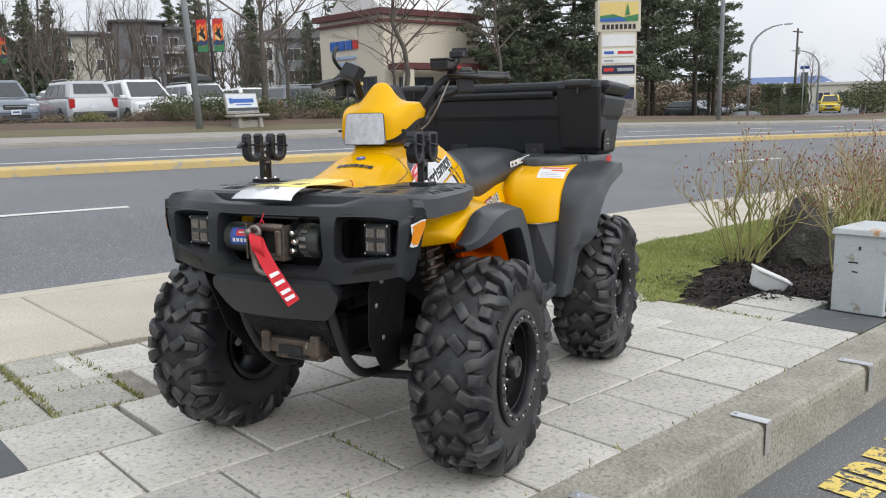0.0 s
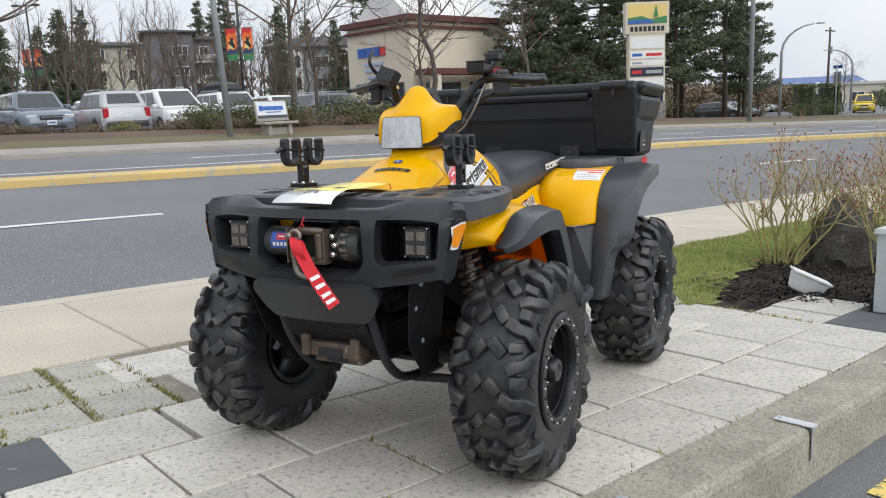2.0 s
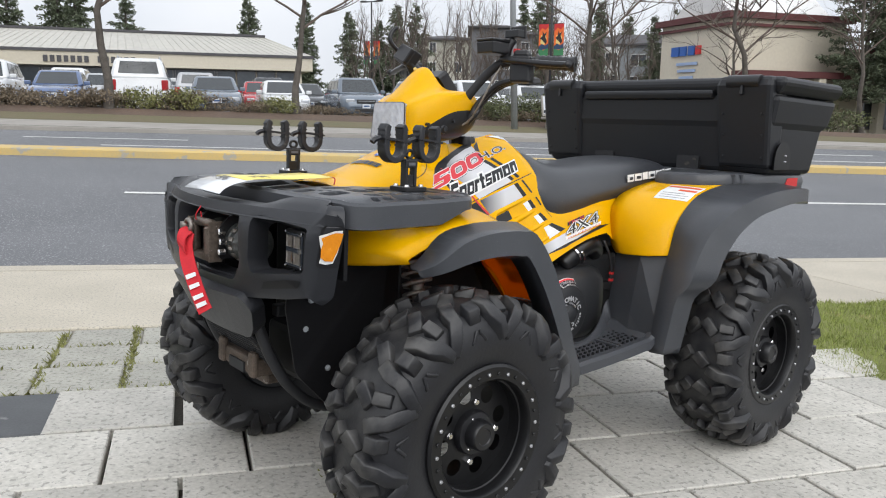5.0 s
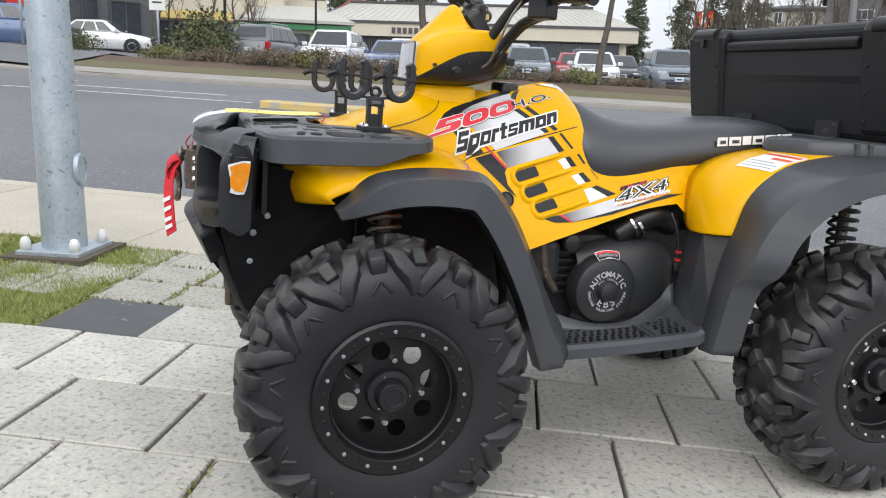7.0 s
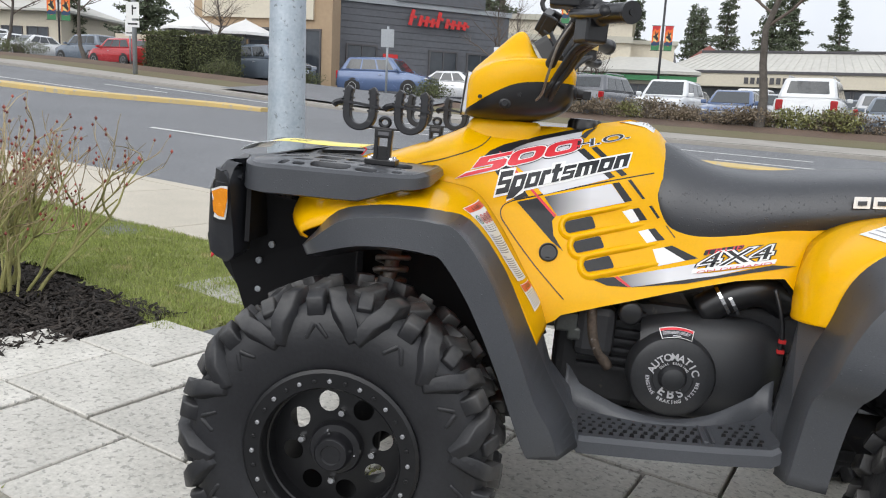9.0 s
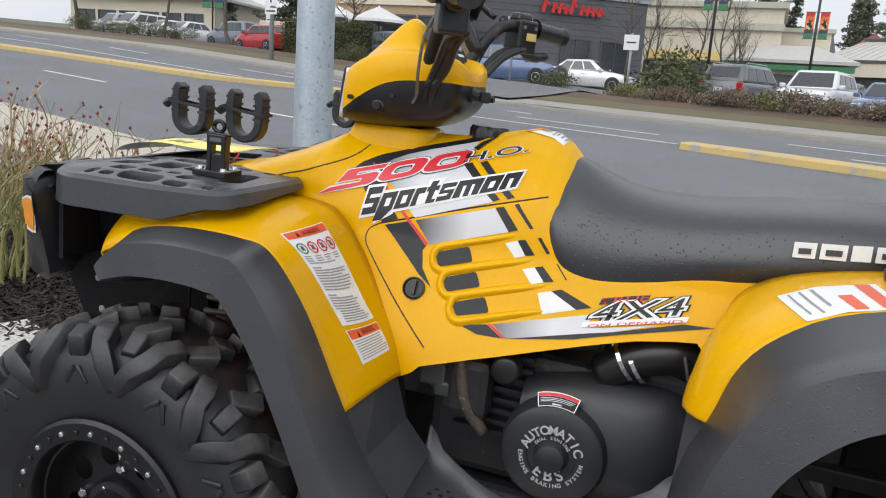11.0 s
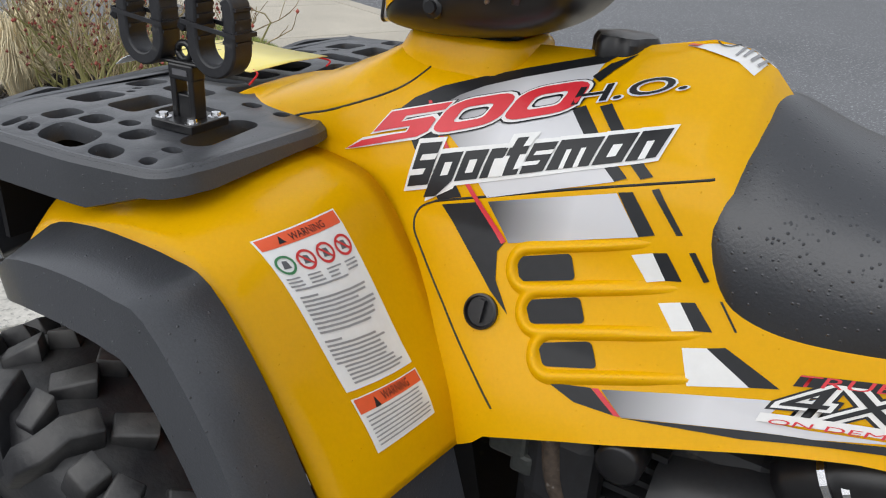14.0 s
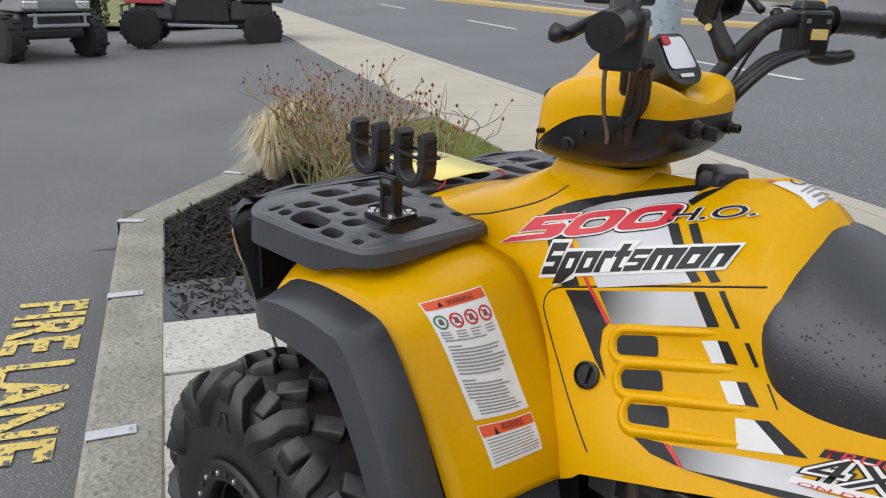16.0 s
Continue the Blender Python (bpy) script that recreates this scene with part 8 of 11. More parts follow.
def fender_point(s, t, proud=0.0):
    """A point of the left front fender: s along it, t across it from the body outwards."""
    def at(i, j):
        return FENDER[max(0, min(j, 9))][max(0, min(i, 45))]

    def surf(a, b):
        i, j = a * 45, b * 9
        i0, j0 = int(i), int(j)
        fi, fj = i - i0, j - j0
        return (at(i0, j0) * (1 - fi) + at(i0 + 1, j0) * fi) * (1 - fj) + (at(i0, j0 + 1) * (1 - fi) + at(i0 + 1, j0 + 1) * fi) * fj
    p = surf(s, t)
    n = (surf(s + 0.02, t) - surf(s - 0.02, t)).cross(surf(s, t + 0.04) - surf(s, t - 0.04)).normalized()
    if n.z < 0:
        n = -n
    return p + n * (proud + 0.0042)


front_fender = [o for o in quad.children if o.name.startswith("front_fender")][0]


def label_piece(name, a0, b0, a1, b1, material, proud, label="", parent=None):
    """A piece of the warning label in its own frame: a across (0 outer, 1 inner), b down (0 to 1)."""
    out_ = [(a0, b0), (a1, b0), (a1, b1), (a0, b1)]
    bm = plate(out_, [], lambda a, b: fender_point(0.606 + 0.318 * b * 0.985, 0.72 - 0.40 * a, proud), 0.12)
    bmesh.ops.recalc_face_normals(bm, faces=bm.faces)
    if sum(f.normal.z for f in bm.faces) < 0:
        bmesh.ops.reverse_faces(bm, faces=bm.faces)
    return part(name, bm, material, parent or front_fender, label, True)


wl = label_piece("warning_label", 0, 0, 1, 0.73, M_sticker, 0.001, "white warning label with orange header and four round icons")
label_piece("label_header", 0.02, 0.01, 0.98, 0.085, M_storange, 0.0016)
label_piece("warning_label", 0, 0.76, 1, 1.0, M_sticker, 0.001, "small white warning label with orange header")
label_piece("label_header", 0.02, 0.765, 0.98, 0.825, M_storange, 0.0016)


def label_text(text, a, b, w, h, name="label_letters"):
    cu = bpy.data.curves.new(name, "FONT")
    cu.body, cu.size, cu.resolution_u = text, 1.0, 2
    tmp = bpy.data.objects.new(name, cu)
    me = bpy.data.meshes.new_from_object(tmp)
    bpy.data.objects.remove(tmp)
    xs, ys = [v.co.x for v in me.vertices], [v.co.y for v in me.vertices]
    for v in me.vertices:
        s, t = (v.co.x - min(xs)) / (max(xs) - min(xs)), v.co.y / max(ys)
        v.co = fender_point(0.606 + 0.313 * (b - h * t), 0.72 - 0.40 * (a + w * s), 0.0022)
    me.materials.append(M_stblack)
    return part(name, me, None, front_fender)


for t, b, w in (("WARNING", 0.072, 0.42), ("WARNING", 0.815, 0.42)):
    label_text(t, 0.36, b, w, 0.042)
for b in (0.02, 0.775):
    bm = plate([(0.22, b + 0.052), (0.30, b + 0.052), (0.26, b + 0.004)], [], lambda a, q: fender_point(0.606 + 0.313 * q, 0.72 - 0.40 * a, 0.0022))
    part("label_triangle", bm, M_stblack, front_fender)
for i, col in enumerate((M_green, M_red, M_red, M_red)):
    ca, cb = 0.14 + 0.24 * i, 0.185
    ring_o = [(ca + 0.105 * math.cos(2 * math.pi * k / 20), cb + 0.053 * math.sin(2 * math.pi * k / 20)) for k in range(20)]
    ring_i = [(ca + 0.08 * math.cos(2 * math.pi * k / 20), cb + 0.040 * math.sin(2 * math.pi * k / 20)) for k in range(20)]
    bm = plate(ring_o, [ring_i[::-1]], lambda a, q: fender_point(0.606 + 0.313 * q, 0.72 - 0.40 * a, 0.002))
    part("label_icon", bm, col, front_fender, "round pictogram ring")
    bm = plate([(ca - 0.04, cb + 0.02), (ca + 0.045, cb + 0.022), (ca + 0.03, cb - 0.02), (ca - 0.02, cb - 0.024)], [], lambda a, q: fender_point(0.606 + 0.313 * q, 0.72 - 0.40 * a, 0.0018))
    part("label_icon_fill", bm, M_ink, front_fender)
    if i:
        bm = plate([(ca - 0.075, cb - 0.028), (ca - 0.06, cb - 0.036), (ca + 0.075, cb + 0.028), (ca + 0.06, cb + 0.036)], [], lambda a, q: fender_point(0.606 + 0.313 * q, 0.72 - 0.40 * a, 0.0024))
        part("label_icon_bar", bm, M_red, front_fender)
rr = random.Random(11)
for k in range(26):
    b = 0.255 + 0.0178 * k
    if k in (4, 14):
        continue
    if k < 3:
        for i in range(4):
            label_piece("print_bar", 0.05 + 0.24 * i, b, 0.05 + 0.24 * i + rr.uniform(0.12, 0.19), b + 0.008, M_print, 0.0018)
    else:
        label_piece("print_bar", 0.07 if k < 21 else 0.14, b, rr.uniform(0.72, 0.93) if k not in (5, 15) else 0.28, b + 0.0085, M_print, 0.0018)
for k in range(8):
    b = 0.84 + 0.0185 * k
    label_piece("print_bar", 0.06, b, rr.uniform(0.8, 0.95), b + 0.007, M_print, 0.0018)

# white labels on the tank and on the rear fender
def top_patch(name, pts, place, material, label):
    bm = plate(pts, [], place, 0.03)
    bmesh.ops.recalc_face_normals(bm, faces=bm.faces)
    if sum(f.normal.z for f in bm.faces) < 0:
        bmesh.ops.reverse_faces(bm, faces=bm.faces)
    return part(name, bm, material, cover_body, label, True)


def crown_point(x, y, proud):
    """A point of the tank's top at that length and distance from the middle."""
    lo, hi = 0.80, lerp_tab(TOP, x)
    for _ in range(26):
        m_ = (lo + hi) / 2
        if half_width(x, m_) > abs(y):
            lo = m_
        else:
            hi = m_
    return Vector((x, y, lo + proud))


top_patch("tank_label", [(-0.166, -0.012), (-0.086, -0.036), (-0.074, 0.016), (-0.142, 0.034)], lambda x, y: crown_point(x, y, 0.0022), M_sticker, "white tank warning label")
top_patch("tank_label_header", [(-0.166, -0.012), (-0.142, 0.034), (-0.131, 0.031), (-0.154, -0.0155)], lambda x, y: crown_point(x, y, 0.0032), M_storange, "")
ring_o = [(-0.125 + 0.013 * math.cos(2 * math.pi * k / 20), 0.004 + 0.013 * math.sin(2 * math.pi * k / 20)) for k in range(20)]
ring_i = [(-0.125 + 0.011 * math.cos(2 * math.pi * k / 20), 0.004 + 0.011 * math.sin(2 * math.pi * k / 20)) for k in range(20)]
bm = plate(ring_o, [ring_i[::-1]], lambda x, y: crown_point(x, y, 0.0034))
part("label_icon", bm, M_stblack, cover_body)
for k in range(4):
    top_patch("print_bar", [(-0.112 + 0.008 * k, -0.022), (-0.109 + 0.008 * k, -0.023), (-0.1 + 0.008 * k, 0.014 - 0.002 * k), (-0.103 + 0.008 * k, 0.015 - 0.002 * k)], lambda x, y: crown_point(x, y, 0.0034), M_print, "")
REAR = blend_rows(IN_R, MID_R, OUT_R, 30, 8)


def rear_point(s, t, proud):
    i, j = min(int(s * 29), 28), min(int(t * 7), 6)
    fi, fj = s * 29 - i, t * 7 - j
    p = (REAR[j][i] * (1 - fi) + REAR[j][i + 1] * fi) * (1 - fj) + (REAR[j + 1][i] * (1 - fi) + REAR[j + 1][i + 1] * fi) * fj
    return p + Vector((-0.35, -0.2, 1)).normalized() * (proud + 0.0045)


rear_fender = [o for o in quad.children if o.name.startswith("rear_fender")][0]
for n_, a0, b0, a1, b1, m_, pr in (("fender_label", 0.49, 0.45, 0.64, 0.92, M_sticker, 0.0015), ("label_header", 0.615, 0.47, 0.632, 0.90, M_storange, 0.002), ("print_bar", 0.508, 0.5, 0.513, 0.86, M_print, 0.002), ("print_bar", 0.53, 0.5, 0.535, 0.88, M_print, 0.002), ("print_bar", 0.552, 0.5, 0.557, 0.8, M_print, 0.002), ("print_bar", 0.58, 0.66, 0.598, 0.9, M_storange, 0.002)):
    bm = plate([(a0, b0), (a1, b0), (a1, b1), (a0, b1)], [], lambda a, b: rear_point(a, b, pr), 0.08)
    bmesh.ops.recalc_face_normals(bm, faces=bm.faces)
    if sum(f.normal.z for f in bm.faces) < 0:
        bmesh.ops.reverse_faces(bm, faces=bm.faces)
    part(n_, bm, m_, rear_fender, "white warning label" if n_ == "fender_label" else "", True)

# maker's name as plain shapes: seven blocks on the seat side and on the nose, and a small star badge
def seat_side(x, z):
    return (x, -(0.197 - 0.12 * max(z - 0.85, 0) + 0.02 * (x - 0.3)), z)


x = 0.318
for k, (w, cut) in enumerate(((0.032, 1), (0.037, 2), (0.027, 0), (0.035, 1), (0.032, 1), (0.011, 0), (0.032, 0))):
    z0 = 0.852 + 0.10 * (x - 0.318)
    pts = [(x, z0), (x + w, z0 + 0.003), (x + w, z0 + 0.027), (x, z0 + 0.024)]
    bm = plate(pts, [], seat_side)
    mk = part("name_block", bm, M_sticker, quad, "white block of the maker's name", solid=0.002)
    if cut:
        part("name_counter", plate([(x + 0.007, z0 + 0.007), (x + w - 0.007, z0 + 0.009), (x + w - 0.007, z0 + 0.018), (x + 0.007, z0 + 0.016)], [], lambda a, b: (seat_side(a, b)[0], seat_side(a, b)[1] - 0.0022, b)), M_seat, mk)
    x += w + 0.006


def nose(y, q):
    """A point of the nose: y across, q up its slope."""
    x_ = -0.605 + 0.075 * q
    z_ = lerp_tab(TOP, x_)
    lo, hi = 0.80, z_
    t_ = z_
    for _ in range(24):
        m_ = (lo + hi) / 2
        if half_width(x_, m_) > abs(y):
            lo = m_
        else:
            hi = m_
    return Vector((x_, y, lo)) + Vector((-0.5, 0, 0.85)) * 0.0025


y = 0.06
for k, (w, cut) in enumerate(((0.017, 1), (0.019, 2), (0.014, 0), (0.018, 1), (0.017, 1), (0.006, 0), (0.017, 0))):
    bm = plate([(y, -0.12), (y - w, -0.12), (y - w, 0.12), (y, 0.12)], [], nose)
    bmesh.ops.recalc_face_normals(bm, faces=bm.faces)
    part("name_block", bm, M_stblack, cover_body, "black block of the maker's name")
    y -= w + 0.0035
bm = plate([(0.016 * math.cos(2 * math.pi * k / 20), 0.62 + 0.13 * math.sin(2 * math.pi * k / 20)) for k in range(20)], [], nose)
part("star_badge", bm, M_blueprint, cover_body, "small blue star badge")
bm = plate([((0.012 if k % 2 == 0 else 0.003) * math.cos(2 * math.pi * k / 8), 0.62 + (0.1 if k % 2 == 0 else 0.025) * math.sin(2 * math.pi * k / 8)) for k in range(8)], [], lambda a, b: nose(a, b) + Vector((-0.001, 0, 0.001)))
part("star", bm, M_sticker, cover_body)

# ---- street things near the paving ----
def street_pole():
    t = thing("street_pole", "tall galvanised steel street pole bolted to a base plate", "street pole", upright(-2.37, 1.31, 0.0))
    bm = bmesh.new()
    tube(bm, [(0, 0, 0.03), (0, 0, 2.0), (0, 0, 7.5)], [0.105, 0.088, 0.055], 24)
    part("shaft", bm, M_galv, t, "blotchy blue-grey galvanised shaft", auto=30)
    part("base_plate", boxes((0, 0, 0.02, 0.32, 0.32, 0.03)), M_galv, t, bevel=0.004)
    for i in (-1, 1):
        for j in (-1, 1):
            bm = bmesh.new()
            lathe(bm, [(0.035, 0.026), (0.075, 0.024), (0.095, 0.016), (0.10, 0.0)], 12, "Z", (i * 0.125, j * 0.125, 0))
            part("bolt_cap", bm, M_white, t, "white plastic bolt cap", True)
    bm = bmesh.new()
    lathe(bm, [(0.095, 0.06), (0.118, 0.058), (0.12, 0.045), (0.114, 0.044), (0.114, 0)], 24, "Y", (0, 0, 0))
    bm.transform(Matrix.Translation((0, 0, 0.42)) @ Matrix.Rotation(radians(92), 4, "Z") @ Matrix.Diagonal((0.85, -1, 1.35, 1)))
    bmesh.ops.recalc_face_normals(bm, faces=bm.faces)
    part("hand_hole_cover", bm, M_galv, t, "oval hand-hole cover", auto=35)
    part("plinth", boxes((0, 0, -0.01, 0.42, 0.42, 0.05)), M_soil, t)
    return t


street_pole()


def utility_box():
    t = thing("utility_box", "weathered pale grey metal utility box with rust on its top", "utility box", STREET @ Matrix.Translation((2.62, -0.76, -0.02)))
    rusty = mat("rust_streaked_paint", (0.5, 0.53, 0.54), (0.4, 0.43, 0.44), 0.6, scale=4, fine=60, c3=(0.42, 0.22, 0.1), spots=0.02, spot_scale=7)
    part("cabinet", boxes((0, 0, 0.235, 0.46, 0.27, 0.43)), M_boxgrey, t, "pale grey cabinet with dirt near the ground", bevel=0.008)
    part("lid", boxes((0, 0, 0.465, 0.49, 0.30, 0.035, 0.96)), rusty, t, "rusty pale lid", bevel=0.008)
    bm = bmesh.new()
    for k in range(9):
        z = 0.06 + 0.045 * k
        for s in (-1, 1):
            tube(bm, [(-0.2 + 0.0, -0.138, z), (0.2, -0.138, z + 0.0)], 0.003, 4)
    for k in range(12):
        tube(bm, [(-0.2 + 0.036 * k, -0.138, 0.05), (-0.2 + 0.036 * k, -0.138, 0.44)], 0.003, 4)
    part("vent_grille", bm, M_darkmetal, t, "dark vent mesh")
    part("marks", boxes((-0.232, 0.03, 0.30, 0.002, 0.05, 0.008), (-0.232, 0.02, 0.25, 0.002, 0.03, 0.006), (-0.232, 0.0, 0.38, 0.002, 0.012, 0.02)), M_darkmetal, t)


M_boxgrey = mat("pale_grey_box_paint", (0.50, 0.54, 0.56), (0.4, 0.43, 0.44), 0.55, scale=5, fine=70, c3=(0.3, 0.28, 0.22), spots=-0.04, spot_scale=12)
utility_box()


def tub():
    t = thing("plastic_tub", "white plastic tub lying tipped on the mulch", "tub", STREET @ Matrix.Translation((2.72, -0.12, 0.045)) @ Matrix.Rotation(radians(-55), 4, "Z") @ Matrix.Rotation(radians(24), 4, "Y"))
    part("shell", slab_loft([(-0.06, -0.085, 0.085, 0.055), (0.045, -0.11, 0.11, 0.075)]), M_white, t, "white tapered tub", bevel=0.012)
    part("rim", slab_loft([(0.045, -0.12, 0.12, 0.085), (0.06, -0.12, 0.12, 0.085)]), M_white, t, bevel=0.005)


tub()


def boulder():
    bm = bmesh.new()
    bmesh.ops.create_icosphere(bm, subdivisions=4, radius=1.0)
    for v in bm.verts:
        p = v.co.copy()
        q = p * 1.0
        for s, a in ((0.9, 0.28), (2.2, 0.14), (5.5, 0.05)):
            q += p * a * noise.noise(p * s + Vector((3.1, 1.2, 7.7)))
        q = Vector((round(q.x * 3.2) / 3.2 * 0.25 + q.x * 0.75, round(q.y * 3) / 3 * 0.3 + q.y * 0.7, round(q.z * 3) / 3 * 0.25 + q.z * 0.75))
        v.co = Vector((q.x * 0.29, q.y * 0.22, max(q.z, -0.4) * 0.3 + 0.12 * q.x))
    ob = new("boulder", mesh_of("boulder", bm, M_rock))
    ob.data.polygons.foreach_set("use_smooth", [True] * len(ob.data.polygons))
    ob.data.set_sharp_from_angle(angle=radians(28))
    ob.matrix_world = SITE @ STREET @ Matrix.Translation((4.0, 0.2, 0.16)) @ Matrix.Rotation(radians(20), 4, "Z")
    tagged(ob, "dark angular boulder in the mulch bed", "rock")


M_rock = mat("dark_rock", (0.085, 0.08, 0.07), (0.035, 0.033, 0.03), 0.85, scale=5, fine=40, bump=1.0, dist=0.02, c3=(0.16, 0.15, 0.12), spots=-0.05, spot_scale=9)
boulder()

M_stem = mat("rose_stems", (0.46, 0.37, 0.22), (0.3, 0.24, 0.14), 0.8, scale=10, fine=60, island=0.35)
M_stemgreen = mat("green_rose_stems", (0.36, 0.35, 0.13), (0.24, 0.22, 0.09), 0.8, scale=10, fine=60, island=0.3)
M_hip = mat("red_brown_hips", (0.33, 0.06, 0.04), (0.17, 0.05, 0.038), 0.6, scale=20, fine=80, island=0.5)
M_dryleaf = mat("dry_leaves", (0.3, 0.13, 0.09), (0.2, 0.085, 0.06), 0.8, scale=8, fine=50, island=0.5)


def rose_bush(u, v, height, spread, n, seed, label, lean=(0, 0)):
    """A bare rose bush: forked canes that thin out, with hips and a few dry leaves at their ends."""
    t = thing("rose_bush", label, "shrub", STREET @ Matrix.Translation((u, v, -0.03)))
    r = random.Random(seed)
    cane, twig, hip, leaf = bmesh.new(), bmesh.new(), bmesh.new(), bmesh.new()

    def ball(p, s):
        q = [p + Vector(d) * s for d in ((1, 0, 0), (0, 1, 0), (-1, 0, 0), (0, -1, 0), (0, 0, 1.3), (0, 0, -1.2))]
        vs = [hip.verts.new(x) for x in q]
        for a, b in ((0, 1), (1, 2), (2, 3), (3, 0)):
            hip.faces.new((vs[a], vs[b], vs[4]))
            hip.faces.new((vs[b], vs[a], vs[5]))

    def grow(p, d, length, rad, depth):
        k = 4 if depth < 2 else 3
        pts = [p]
        q, e = p.copy(), d.copy()
        for _ in range(k):
            e = (e + Vector((r.gauss(0, 0.16), r.gauss(0, 0.16), r.gauss(0.05, 0.12)))).normalized()
            q = q + e * length / k
            pts.append(q.copy())
        tube(cane if depth < 2 else twig, pts, rad, 5 if depth < 2 else 3, rad * 0.6, caps=False)
        if depth >= 3 or length < 0.05:
            if r.random() < 0.55:
                ball(q, r.uniform(0.005, 0.009))
            if r.random() < 0.35:
                a = r.uniform(0, 6.3)
                w = Vector((math.cos(a), math.sin(a), r.uniform(-0.5, 0.5))) * r.uniform(0.008, 0.018)
                x = w.cross(Vector((0, 0, 1))).normalized() * 0.007
                leaf.faces.new([leaf.verts.new(y) for y in (q, q + w * 0.5 + x, q + w, q + w * 0.5 - x)])
            return
        for _ in range(r.choice((2, 3, 3)) if depth else r.choice((3, 4))):
            j = r.randint(2, k)
            f = (e + Vector((r.gauss(0, 0.55), r.gauss(0, 0.55), r.gauss(0.25, 0.3)))).normalized()
            grow(pts[j], f, length * r.uniform(0.42, 0.7), rad * 0.62, depth + 1)
    for _ in range(n):
        a, s = r.uniform(0, 6.3), r.uniform(0.0, 1.0)
        base = Vector((math.cos(a), math.sin(a), 0)) * spread * 0.22 * s
        d = Vector((math.cos(a) * 0.55 * s + lean[0], math.sin(a) * 0.55 * s + lean[1], 1)).normalized()
        grow(base, d, height * r.uniform(0.45, 0.62), r.uniform(0.0065, 0.011), 0)
    part("cane_mass", cane, M_stemgreen, t, "greenish brown main canes", True)
    part("twig_mass", twig, M_stem, t, "thin brown twigs", True)
    part("hip_mass", hip, M_hip, t, "small dark red rose hips", True)
    part("dry_leaves", leaf, M_dryleaf, t, "a few dry leaves")
    return t


rose_bush(-2.85, 0.0, 0.82, 0.7, 24, 21, "bare rose bush with dark red hips beside the paving", (0, 0.05))
rose_bush(-3.75, 0.0, 0.72, 0.6, 17, 22, "bare rose bush with dark red hips at the kerb")
rose_bush(3.6, 0.5, 0.95, 0.6, 15, 23, "bare rose bush with hips beside the lawn")
rose_bush(4.3, -0.05, 1.0, 0.7, 14, 24, "bare rose bush with hips behind the boulder")
rose_bush(3.75, -0.25, 0.9, 0.6, 9, 25, "bare rose bush with pale thick canes")
rose_bush(5.4, 0.1, 1.0, 0.8, 26, 26, "bare rose bush with hips in the mulch bed")

M_straw = mat("straw_grass", (0.78, 0.69, 0.47), (0.6, 0.51, 0.33), 0.8, scale=4, fine=40, island=0.3)


def straw_tuft(u, v, seed):
    r = random.Random(seed)
    bm = bmesh.new()
    for _ in range(900):
        a = r.uniform(0, 6.3)
        h, out_ = r.uniform(0.2, 0.44), r.uniform(0.02, 0.32)
        b = Vector((math.cos(a), math.sin(a), 0))
        p0 = b * r.uniform(0, 0.05)
        p1, p2 = p0 + b * out_ * 0.4 + Vector((0, 0, h)), p0 + b * out_ + Vector((0, 0, h * r.uniform(0.35, 0.9)))
        w = Vector((-b.y, b.x, 0)) * 0.0016
        v_ = [bm.verts.new(x) for x in (p0 - w, p0 + w, p1 + w, p1 - w, p2)]
        bm.faces.new(v_[:4])
        bm.faces.new((v_[3], v_[2], v_[4]))
    t = thing("grass_tuft", "straw-coloured ornamental grass tuft spilling over the kerb", "grass tuft", STREET @ Matrix.Translation((u, v, -0.03)))
    part("blade_mass", bm, M_straw, t, "fine straw-coloured blades")


straw_tuft(-4.35, -0.10, 31)
straw_tuft(-4.7, 0.02, 32)
straw_tuft(-4.12, -0.22, 33)


